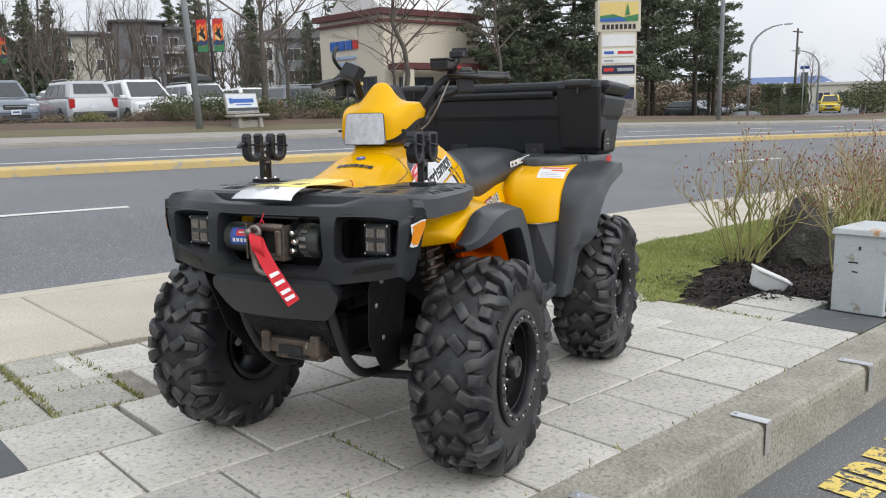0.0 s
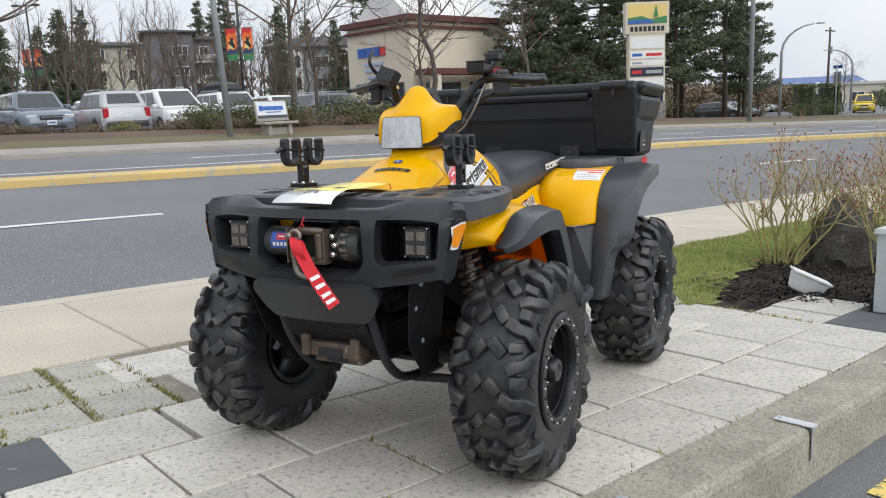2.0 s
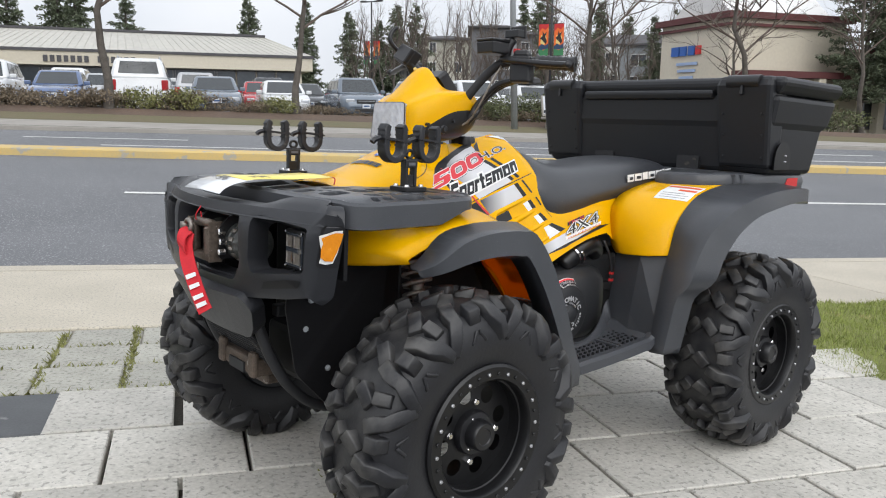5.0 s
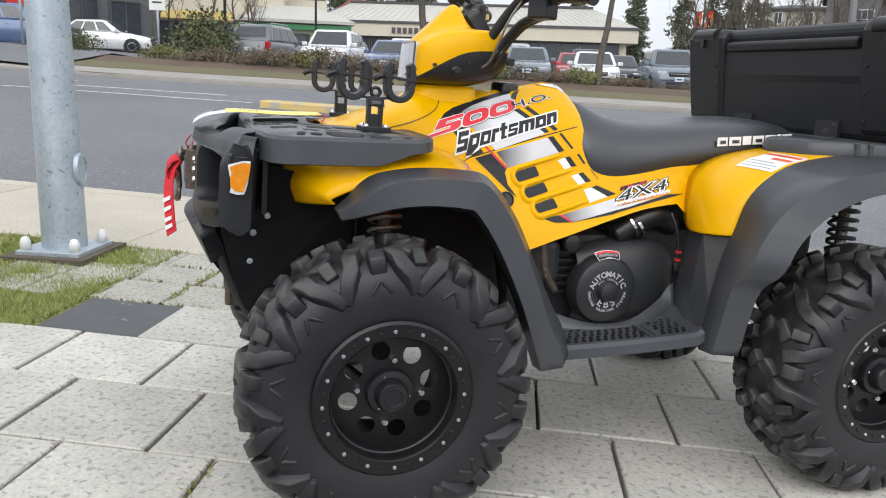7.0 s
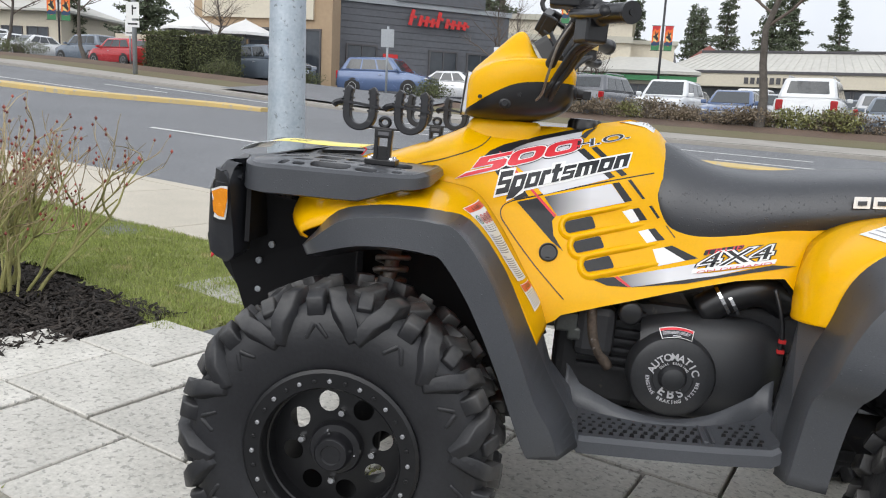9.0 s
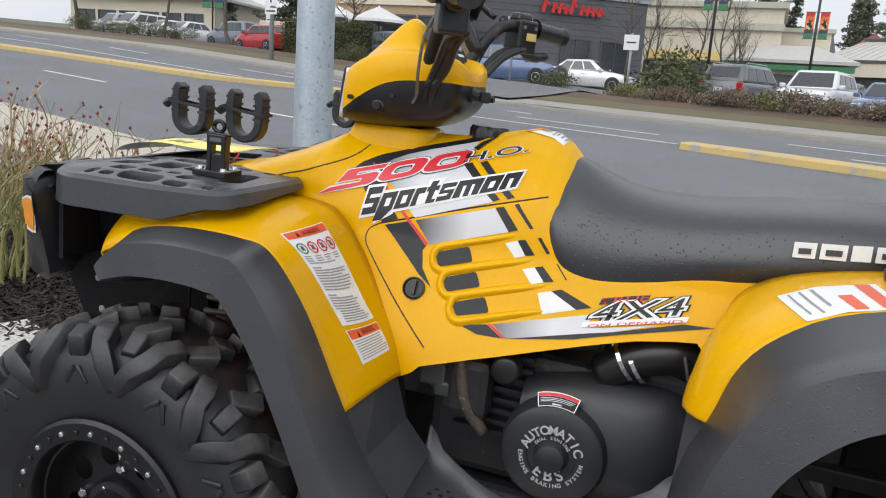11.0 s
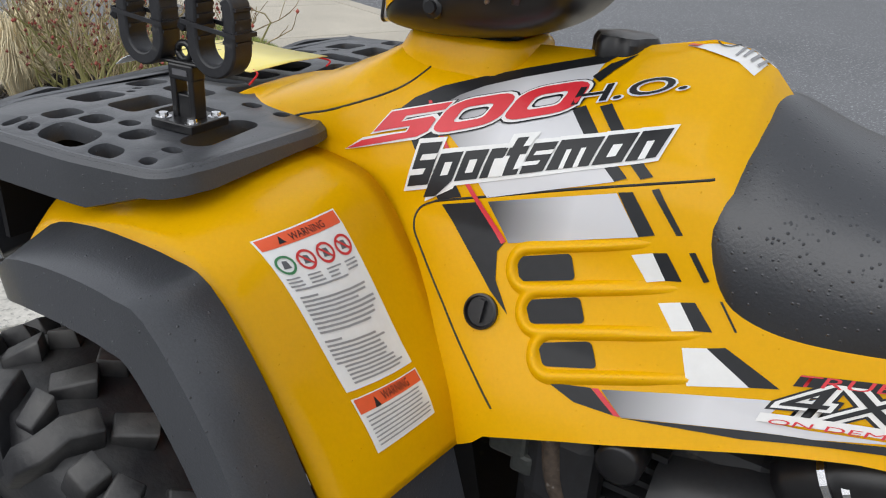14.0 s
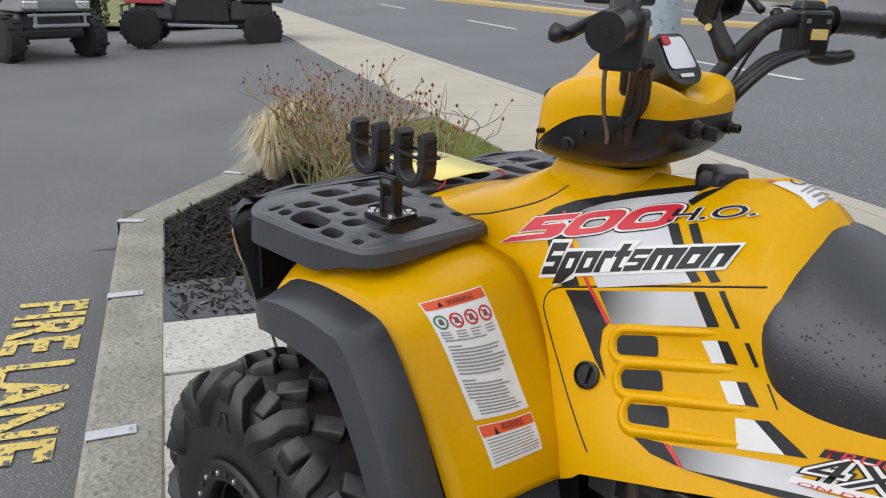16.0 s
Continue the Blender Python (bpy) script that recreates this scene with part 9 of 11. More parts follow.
# ---- side-by-side vehicles parked across the driveway ----
def utv(u, v, yaw, colour, accent):
    t = thing("side_by_side", "black side-by-side off-road vehicle parked on the asphalt", "utility vehicle", STREET @ pose(u, v, gz(u, v) - 0.02, 0, 0, yaw), group="side-by-sides in the driveway")
    part("chassis", boxes((0, 0, 0.42, 2.5, 1.0, 0.16), (-0.85, 0, 0.62, 0.75, 1.15, 0.3, 0.8), (0.85, 0, 0.66, 0.8, 1.2, 0.36, 0.9)), colour, t, "black lower body", bevel=0.05)
    part("hood", boxes((-1.0, 0, 0.84, 0.72, 1.2, 0.2, 0.72)), accent, t, "painted hood", bevel=0.06)
    part("side_door", boxes((0.0, -0.6, 0.68, 0.95, 0.05, 0.42, 0.9)), colour, t, bevel=0.02)
    part("side_door", boxes((0.0, 0.6, 0.68, 0.95, 0.05, 0.42, 0.9)), colour, t, bevel=0.02)
    for s in (-1, 1):
        bm = bmesh.new()
        tube(bm, spline([(-0.7, s * 0.6, 0.9), (-0.25, s * 0.55, 1.75), (0.6, s * 0.55, 1.8), (0.75, s * 0.6, 0.85)], 20), 0.025, 8)
        part("roll_bar", bm, M_darkmetal, t, "black tubular roll bar", True)
        part("rock_rail", boxes((0.0, s * 0.66, 0.40, 1.2, 0.05, 0.05)), M_greymetal, t, bevel=0.01)
        part("head_lamp", boxes((-1.36, s * 0.42, 0.84, 0.06, 0.22, 0.12)), M_reflector, t, "clear headlight", bevel=0.02)
    part("roof", boxes((0.18, 0, 1.82, 1.0, 1.16, 0.05)), colour, t, bevel=0.02)
    part("seat", boxes((0.3, 0, 0.75, 0.45, 1.1, 0.2), (0.5, 0, 1.1, 0.14, 1.1, 0.6)), M_black, t, bevel=0.05)
    part("front_guard", boxes((-1.42, 0, 0.55, 0.05, 0.9, 0.05), (-1.40, 0, 0.70, 0.05, 1.0, 0.04), (-1.40, -0.4, 0.62, 0.05, 0.05, 0.22), (-1.40, 0.4, 0.62, 0.05, 0.05, 0.22)), M_greymetal, t, "tubular front guard", bevel=0.015)
    part("cargo_bed", boxes((1.05, 0, 0.98, 0.75, 1.25, 0.3)), colour, t, bevel=0.03)
    for x in (-1.05, 1.05):
        for s in (-1, 1):
            bm = bmesh.new()
            lathe(bm, [(-0.13, 0.2), (-0.135, 0.28), (-0.10, 0.335), (0, 0.345), (0.10, 0.335), (0.135, 0.28), (0.13, 0.2)], 28, "Y")
            for k in range(22):
                a = 2 * math.pi * k / 22
                m = Matrix.Rotation(a, 4, "Y")
                box(bm, 0.345, (0.06 if k % 2 else -0.06), 0, 0.03, 0.12, 0.05, m)
            w = part("wheel", bm, M_rubber, t, "black knobbly tyre", auto=40)
            w.matrix_local = Matrix.Translation((x, s * 0.68, 0.345))
            bm = bmesh.new()
            lathe(bm, [(s * 0.06, 0.2), (s * 0.10, 0.19), (s * 0.09, 0.04), (s * 0.12, 0.035), (s * 0.12, 0)], 24, "Y")
            rim = part("rim", bm, M_black, w, "black alloy rim with bright spokes", auto=40)
            for k in range(8):
                a = 2 * math.pi * k / 8
                sp = bmesh.new()
                box(sp, 0.12, s * 0.105, 0, 0.13, 0.02, 0.035, Matrix.Rotation(a, 4, "Y"))
                part("spoke", sp, M_silver, w, "bright spoke")
    return t


M_utv_red = mat("red_bodywork", (0.4, 0.02, 0.02), (0.32, 0.015, 0.015), 0.35)
M_utv_black = mat("black_bodywork", (0.022, 0.022, 0.024), (0.016, 0.016, 0.018), 0.4)
M_utv_grey = mat("grey_bodywork", (0.16, 0.165, 0.17), (0.12, 0.125, 0.13), 0.4)
utv(-15.0, 0.05, 82, M_utv_black, M_utv_red)
utv(-13.72, -3.05, -141.5, M_utv_black, M_utv_grey)

# ---- across the road: parked cars ----
def paint(name, c, rough=0.25):
    return mat(name, c, tuple(x * 0.88 for x in c), rough, 0.15, scale=1.5, fine=20, coat=0.6)


P_white = paint("white_car_paint", (0.72, 0.73, 0.74))
P_silver = paint("silver_car_paint", (0.42, 0.43, 0.45))
P_grey = paint("grey_car_paint", (0.12, 0.125, 0.14))
P_dark = paint("dark_car_paint", (0.03, 0.033, 0.038))
P_blue = paint("blue_car_paint", (0.10, 0.15, 0.28))
P_slate = paint("blue_grey_car_paint", (0.15, 0.18, 0.22))
P_red = paint("red_car_paint", (0.42, 0.025, 0.03))
P_yellow = paint("yellow_van_paint", (0.75, 0.55, 0.05))
M_cwin = mat("car_glass", (0.035, 0.042, 0.046), (0.02, 0.024, 0.028), 0.06, spec=0.9)
M_lamp = mat("clear_car_lamp", (0.6, 0.62, 0.64), (0.35, 0.37, 0.4), 0.15, 0.4, scale=10)
M_tail = mat("red_car_lamp", (0.42, 0.02, 0.02), (0.3, 0.01, 0.015), 0.2)
M_trim = mat("black_car_trim", (0.02, 0.02, 0.021), (0.014, 0.014, 0.015), 0.5)
M_alloy = mat("grey_alloy", (0.45, 0.46, 0.47), (0.3, 0.31, 0.32), 0.4, 0.6)
M_plate = mat("number_plate_white", (0.66, 0.68, 0.72), (0.55, 0.58, 0.62), 0.5)

#          length width height belt  windscreen, roof front, roof rear, rear base    hood, deck heights
SHAPES = {
    "sedan": (4.6, 1.8, 1.45, 0.92, (1.0, 0.25, -0.95, -1.7), 0.86, 0.98),
    "hatch": (4.1, 1.74, 1.5, 0.95, (1.05, 0.35, -1.35, -1.95), 0.9, 0.98),
    "suv": (4.5, 1.84, 1.68, 1.05, (1.05, 0.4, -1.7, -2.1), 1.0, 1.08),
    "big": (5.1, 2.0, 1.9, 1.2, (1.2, 0.6, -2.2, -2.48), 1.12, 1.2),
    "van": (4.7, 1.9, 1.78, 1.05, (1.5, 0.6, -1.95, -2.25), 1.0, 1.08),
}


def quad_face(a, b, c, d, i0, i1, j0, j1, out_):
    """A pane let into the face a b c d, from i0 to i1 across and j0 to j1 up, standing proud by out_."""
    n = (b - a).cross(d - a).normalized()

    def at(i, j):
        return (a.lerp(b, i)).lerp(d.lerp(c, i), j)
    bm = bmesh.new()
    front = [bm.verts.new(at(i, j) + n * out_) for i, j in ((i0, j0), (i1, j0), (i1, j1), (i0, j1))]
    back = [bm.verts.new(at(i, j) - n * 0.02) for i, j in ((i0, j0), (i1, j0), (i1, j1), (i0, j1))]
    bm.faces.new(front)
    for k in range(4):
        bm.faces.new((front[k], back[k], back[(k + 1) % 4], front[(k + 1) % 4]))
    bmesh.ops.recalc_face_normals(bm, faces=bm.faces)
    return bm


WHEELS = {}


def car_wheel(r):
    if r not in WHEELS:
        bm = bmesh.new()
        lathe(bm, [(-0.1, r * 0.62), (-0.105, r * 0.9), (-0.08, r), (0.08, r), (0.105, r * 0.9), (0.1, r * 0.62)], 24, "Y")
        tyre = mesh_of("wheel", bm, M_rubber, True)
        bm = bmesh.new()
        lathe(bm, [(-0.09, r * 0.62), (-0.108, r * 0.6), (-0.095, r * 0.5), (-0.085, 0.06), (-0.1, 0.05), (-0.1, 0)], 24, "Y")
        rim = mesh_of("rim", bm, M_alloy, True)
        bm = bmesh.new()
        for k in range(5):
            box(bm, r * 0.33, -0.088, 0, r * 0.24, 0.012, r * 0.14, Matrix.Rotation(2 * math.pi * k / 5, 4, "Y"))
        WHEELS[r] = (tyre, rim, mesh_of("rim_opening", bm, M_trim))
    return WHEELS[r]


def car(u, v, yaw, kind, colour, label, category="car", rails=False, roofbox=False, dz=0.0):
    L, W, H, belt, (x0, x1, x2, x3), hood, deck = SHAPES[kind]
    t = thing("car" if kind in ("sedan", "hatch") else "van" if kind == "van" else "suv", label, category, upright(u, v, gz(u, v) + 0.012 + dz, yaw), group="parked cars across the road")
    h, w, f = L / 2, W / 2, 0.2
    prof = [(-h, 0.45, 0.62, 0.80), (-h + 0.05, 0.34, deck - 0.2, 0.92), (-h + 0.18, 0.25, deck - 0.05, 0.97), (x3 - 0.0, 0.22, belt, 1.0), (x2, 0.2, belt, 1.0), (0, 0.2, belt, 1.0), (x0, 0.2, belt - 0.02, 1.0), (x0 + 0.35, 0.2, hood + 0.03, 0.99), (h - 0.5, 0.22, hood - 0.05, 0.96), (h - 0.18, 0.25, hood - 0.14, 0.9), (h - 0.04, 0.32, hood - 0.28, 0.8), (h, 0.42, 0.6, 0.7)]
    prof.sort()
    rows = []
    for x, zb, zt, k in prof:
        y = w * k
        half = [(y * 0.9, zb), (y * 0.985, zb + 0.12), (y, zb + (zt - zb) * 0.5), (y * 0.98, zt - 0.07), (y * 0.93, zt - 0.012), (y * 0.6, zt + 0.012), (0, zt + 0.02)]
        rows.append([Vector((x, a, b)) for a, b in half] + [Vector((x, -a, b)) for a, b in half[-2::-1]])
    bm = bmesh.new()
    loft(bm, rows, True, True)
    part("body", bm, colour, t, auto=40)
    wb, wr = w * 0.95, w * 0.74
    zr = H
    P = {}
    for s in (-1, 1):
        P[s] = [Vector((x0, s * wb, belt - 0.03)), Vector((x1, s * wr, zr)), Vector((x2, s * wr, zr - 0.02)), Vector((x3, s * wb * 0.97, belt - 0.03))]
    bm = bmesh.new()
    A = [bm.verts.new(p) for p in P[-1]]
    B = [bm.verts.new(p) for p in P[1]]
    for q in (A, B[::-1], (A[0], A[1], B[1], B[0]), (A[1], A[2], B[2], B[1]), (A[2], A[3], B[3], B[2]), (A[0], B[0], B[3], A[3])):
        bm.faces.new(q)
    bmesh.ops.recalc_face_normals(bm, faces=bm.faces)
    part("cabin", bm, colour, t, bevel=0.1, auto=50)
    a, b = P[-1], P[1]
    part("windscreen", quad_face(a[0], b[0], b[1], a[1], 0.09, 0.91, 0.12, 0.86, 0.012), M_cwin, t, "dark reflecting windscreen")
    part("rear_window", quad_face(b[3], a[3], a[2], b[2], 0.13, 0.87, 0.28 if kind != "sedan" else 0.12, 0.84, 0.012), M_cwin, t, "dark rear window")
    for s in (-1, 1):
        q = P[s]
        face = (q[3], q[0], q[1], q[2]) if s < 0 else (q[0], q[3], q[2], q[1])
        for i0, i1 in ((0.1, 0.34), (0.37, 0.62), (0.65, 0.9)):
            if kind in ("sedan", "hatch") and i1 > 0.63 and s < 0 or kind in ("sedan", "hatch") and i0 < 0.3 and s > 0:
                i0, i1 = (0.65, 0.88) if s < 0 else (0.12, 0.35)
            part("side_window", quad_face(*face, i0, i1, 0.16, 0.82, 0.012), M_cwin, t)
        for x in (-h * 0.6, h * 0.62):
            r = 0.34 if kind in ("suv", "big", "van") else 0.31
            tyre, rim, hole = car_wheel(r)
            arch = bmesh.new()
            lathe(arch, [(0, r + 0.055), (s * 0.014, r + 0.055), (s * 0.014, 0.0)], 24, "Y", (x, s * w * 0.982, r))
            part("wheel_arch", arch, M_trim, t)
            wh = part("wheel", tyre, None, t)
            wh.matrix_local = pose(x, s * (w - 0.085), r, 0, 0, 0 if s < 0 else 180)
            part("rim", rim, None, wh)
            part("rim_opening", hole, None, wh)
        part("headlight", boxes((h - 0.14, s * w * 0.66, hood - 0.24, 0.2, w * 0.36, 0.14), m=None), M_lamp, t, "clear headlight", bevel=0.03)
        tall = kind in ("suv", "big", "van")
        part("tail_light", boxes((-h + 0.1, s * w * 0.82, deck - (0.22 if tall else 0.2), 0.16, w * 0.22, 0.36 if tall else 0.17)), M_tail, t, "red tail light", bevel=0.03)
        part("fog_lamp", boxes((h - 0.06, s * w * 0.58, 0.42, 0.06, 0.2, 0.1)), M_trim, t, bevel=0.02)
        part("mirror", boxes((x0 - 0.22, s * (wb + 0.1), belt + 0.07, 0.12, 0.2, 0.14)), colour, t, bevel=0.03)
        bm = bmesh.new()
        tube(bm, [(x0 - 1.1, s * (w + 0.004), belt - 0.16), (x0 - 0.95, s * (w + 0.012), belt - 0.16)], 0.014, 5)
        part("door_handle", bm, M_alloy, t)
        if rails:
            bm = bmesh.new()
            tube(bm, [(x1 - 0.1, s * wr * 0.9, H - 0.03), (x1 - 0.2, s * wr * 0.9, H + 0.05), (x2 + 0.3, s * wr * 0.9, H + 0.05), (x2 + 0.15, s * wr * 0.9, H - 0.02)], 0.02, 6)
            part("roof_rail", bm, M_alloy, t, "silver roof rail", True)
    part("grille", boxes((h - 0.03, 0, hood - 0.27, 0.07, w * 0.8, 0.16)), M_trim, t, "dark grille", bevel=0.02)
    part("grille_bar", boxes((h + 0.006, 0, hood - 0.25, 0.014, w * 0.7, 0.022)), M_alloy, t)
    part("lower_grille", boxes((h - 0.02, 0, 0.42, 0.06, w * 1.0, 0.12)), M_trim, t, bevel=0.02)
    part("front_plate", boxes((h + 0.012, 0, 0.56, 0.012, 0.31, 0.155)), M_plate, t)
    part("rear_plate", boxes((-h - 0.012 + (0.06 if kind in ("suv", "big", "van") else 0), 0, deck - 0.32 if kind != "sedan" else 0.7, 0.07, 0.31, 0.155)), M_plate, t)
    part("plate_bars", boxes((h + 0.02, 0, 0.56, 0.004, 0.22, 0.06)), P_blue, t)
    part("rear_bumper", boxes((-h + 0.02, 0, 0.44, 0.1, w * 1.66, 0.18)), M_trim if kind in ("suv",) else colour, t, bevel=0.04)
    if roofbox:
        part("roof_box", slab_loft([(H + 0.1, x2 + 0.1, x1 + 0.1, 0.36), (H + 0.3, x2 + 0.02, x1 - 0.1, 0.4), (H + 0.42, x2 + 0.3, x1 - 0.7, 0.28)]), M_trim, t, "glossy black roof box", bevel=0.05)
        part("roof_bars", boxes((x1 - 0.25, 0, H + 0.06, 0.06, 1.25, 0.05), (x2 + 0.4, 0, H + 0.06, 0.06, 1.25, 0.05)), M_trim, t)
    return t


F, R = -90, 90
car(5.5, 29.3, F, "suv", P_slate, "dark blue-grey crossover parked nose to the road")
car(8.1, 29.3, R, "suv", P_silver, "silver SUV with roof rails parked tail to the road", "car", True)
car(10.3, 28.8, F, "van", P_white, "white minivan parked nose to the road")
car(12.9, 28.6, F, "suv", P_white, "white SUV with a black roof box", "car", True, True)
car(18.6, 29.4, 8, "suv", P_grey, "dark grey SUV parked behind the shrubs", "car", True)
car(-2.5, 28.6, R, "big", P_white, "large white SUV parked tail to the road", "car", True)
car(0.0, 28.2, F, "sedan", P_slate, "silver-grey sedan parked nose to the road")
car(2.6, 29.4, F, "sedan", P_white, "white sedan parked nose to the road")
car(4.0, 33.5, F, "sedan", P_dark, "black sedan in the second row")
car(-5.3, 29.2, F, "sedan", P_blue, "blue sedan parked nose to the road")
car(-7.5, 28.4, F, "suv", P_white, "white SUV parked nose to the road")
car(-10.0, 28.2, R - 4, "suv", P_grey, "dark grey SUV parked tail to the road", "car", True)
car(-0.6, 34.2, R, "suv", P_silver, "silver SUV in the second row")
car(2.2, 34.5, F, "sedan", P_red, "red car in the second row")
car(6.6, 34.4, F, "hatch", P_red, "small red car in the second row")
car(-4.4, 35.2, F, "hatch", P_silver, "silver hatchback in the second row")
car(-8.6, 35.6, F, "sedan", P_dark, "dark sedan in the second row")
car(9.4, 35.2, R, "sedan", P_white, "white car in the second row")
car(12.2, 36.0, F, "hatch", P_dark, "dark hatchback in the second row")
car(15.0, 36.5, F, "sedan", P_silver, "silver sedan in the second row")
car(19.5, 36.5, F, "suv", P_white, "white SUV in the second row")
car(22.3, 37.0, F, "hatch", P_red, "red hatchback in the second row")
car(-6.3, 40.5, R, "suv", P_white, "white SUV in the back row")
car(-1.8, 41.0, F, "sedan", P_slate, "blue-grey sedan in the back row")
car(3.2, 41.0, F, "suv", P_dark, "black SUV in the back row")
car(-24.9, 25.0, 0, "suv", P_slate, "blue-grey SUV turning by the hedge")
car(-37.7, 27.0, 180, "hatch", P_red, "red hatchback parked by the hedge")
car(-43.5, 29.0, 180, "suv", P_slate, "dark blue SUV parked by the hedge")
car(-48.5, 28.5, F, "sedan", P_white, "white sedan parked beyond the hedge")
car(-54.0, 28.0, F + 10, "van", P_white, "white van parked beyond the hedge")
car(-51.0, 28.4, F, "sedan", P_white, "white sedan parked beyond the hedge")
car(-57.5, 28.2, F + 5, "suv", P_silver, "silver SUV parked beyond the hedge")
car(-19.3, 32.6, 15, "sedan", P_white, "white car by the dark building")
car(-20.2, 27.8, 10, "suv", P_blue, "dark blue SUV by the dark building")
for k, (c, n, s) in enumerate(((P_dark, "black", "hatch"), (P_dark, "black", "sedan"), (P_slate, "grey", "sedan"), (P_slate, "grey", "sedan"), (P_white, "white", "suv"), (P_dark, "dark", "hatch"), (P_silver, "silver", "sedan"))):
    car(60 + 3.3 * k, 33.0 + 1.2 * k, F + 12, s, c, n + " car parked beyond the pines")
car(80, 29.0, 200, "van", P_yellow, "yellow and white delivery van by the far hedge", "van")


# ---- trees and shrubs across the road ----
def bare_tree(u, v, h, seed, label, spread=0.8, fork=0.32, rad=None, yaw=0.0, depth_most=4):
    """A leafless tree: a tapered trunk that forks again and again into thin twigs."""
    t = thing("bare_tree", label, "tree", upright(u, v, gz(u, v) - 0.05, yaw), group="bare trees")
    r = random.Random(seed)
    trunk, crown = bmesh.new(), bmesh.new()
    rad = rad or h * 0.0145

    def grow(p, d, length, ra, depth):
        k = 5 if depth < 2 else 4
        pts, q, e = [p], p.copy(), d.copy()
        for _ in range(k):
            e = (e + Vector((r.gauss(0, 0.14), r.gauss(0, 0.14), r.gauss(0.05, 0.09)))).normalized()
            q = q + e * length / k
            pts.append(q.copy())
        tube(crown, pts, ra, 5 if depth < 2 else 3, ra * 0.35, caps=False)
        if depth >= depth_most:
            return
        for i in range(r.choice((4, 5, 6)) if depth < 2 else r.choice((3, 4))):
            j = r.randint(1, k)
            f = (e * 0.75 + Vector((r.gauss(0, spread), r.gauss(0, spread), r.gauss(0.1, 0.3)))).normalized()
            grow(pts[j], f, length * r.uniform(0.38, 0.66), ra * (1 - 0.6 * j / k) * 0.7, depth + 1)
    pts, q = [Vector((0, 0, 0))], Vector((0, 0, 0))
    for i in range(9):
        q = q + Vector((r.gauss(0, 0.018 * h), r.gauss(0, 0.018 * h), h / 9.5)) * (1 if i else 1.0)
        pts.append(q.copy())
    tube(trunk, pts, [rad * 1.25] + [rad * (1 - 0.105 * i) for i in range(1, 10)], 8, caps=False)
    n = 15 if depth_most > 3 else 11
    for i in range(n):
        f = fork + (0.97 - fork) * (i + 0.5) / n
        j = min(int(f * 9), 8)
        base = pts[j].lerp(pts[j + 1], f * 9 - j)
        az = 2.4 * i + r.uniform(-0.4, 0.4)
        rise = 0.35 + 0.9 * f + (1.0 if spread < 0.5 else 0)
        d = Vector((math.cos(az), math.sin(az), rise)).normalized()
        grow(base, d, h * (0.46 if spread > 0.5 else 0.3) * (1.12 - f) * r.uniform(0.8, 1.15) + 0.4, rad * 0.5 * (1.1 - f), 1)
    part("trunk", trunk, M_bark, t, "grey-brown trunk", True)
    part("crown", crown, M_twig, t, "bare branches and twigs", True)
    return t


def again(ob, u, v, s=1.0, yaw=0.0, label="", dz=-0.05):
    c = copy_thing(ob, SITE @ upright(u, v, gz(u, v) + dz, yaw, s))
    if label:
        c["label"] = label
    return c


TREES = [bare_tree(-3.0, 20.5, 8.5, 3, "bare street tree on the bank across the road"),
         bare_tree(2.0, 20.8, 8.0, 8, "bare street tree on the bank across the road"),
         bare_tree(11.9, 21.4, 8.5, 13, "bare street tree beside the hedge"),
         bare_tree(18.6, 22.0, 9.0, 29, "bare street tree in front of the cream building", 0.9)]
for i, (u, v, s, y) in enumerate(((25.0, 22.5, 0.95, 60), (-33.0, 21.5, 0.9, 110), (-13.6, 25.8, 0.6, 30), (-26.2, 23.0, 0.6, 200), (-50, 22, 1.1, 170), (-43, 23.5, 0.9, 40), (85, 33, 0.8, 75), (96, 30, 0.9, 130), (16.0, 26.5, 0.8, 100), (22.0, 27.5, 0.85, 210))):
    again(TREES[i % 4], u, v, s, y)
sapling = bare_tree(14.0, 52.0, 9.5, 41, "slender bare tree in the thicket behind the car park", 0.42, 0.25, 0.11, depth_most=3)
sapling_b = bare_tree(17.5, 50.0, 8.5, 47, "slender bare tree in the thicket behind the car park", 0.36, 0.2, 0.1, depth_most=3)
rr = random.Random(5)
for k in range(72):
    u = rr.uniform(11, 46)
    again((sapling, sapling_b)[k % 2], u, rr.uniform(47, 60) + 0.2 * (u - 13), rr.uniform(0.7, 1.15), rr.uniform(0, 360))
for k in range(8):
    again((sapling, sapling_b)[k % 2], rr.uniform(-24, -12), rr.uniform(38, 44), rr.uniform(0.5, 0.8), rr.uniform(0, 360))


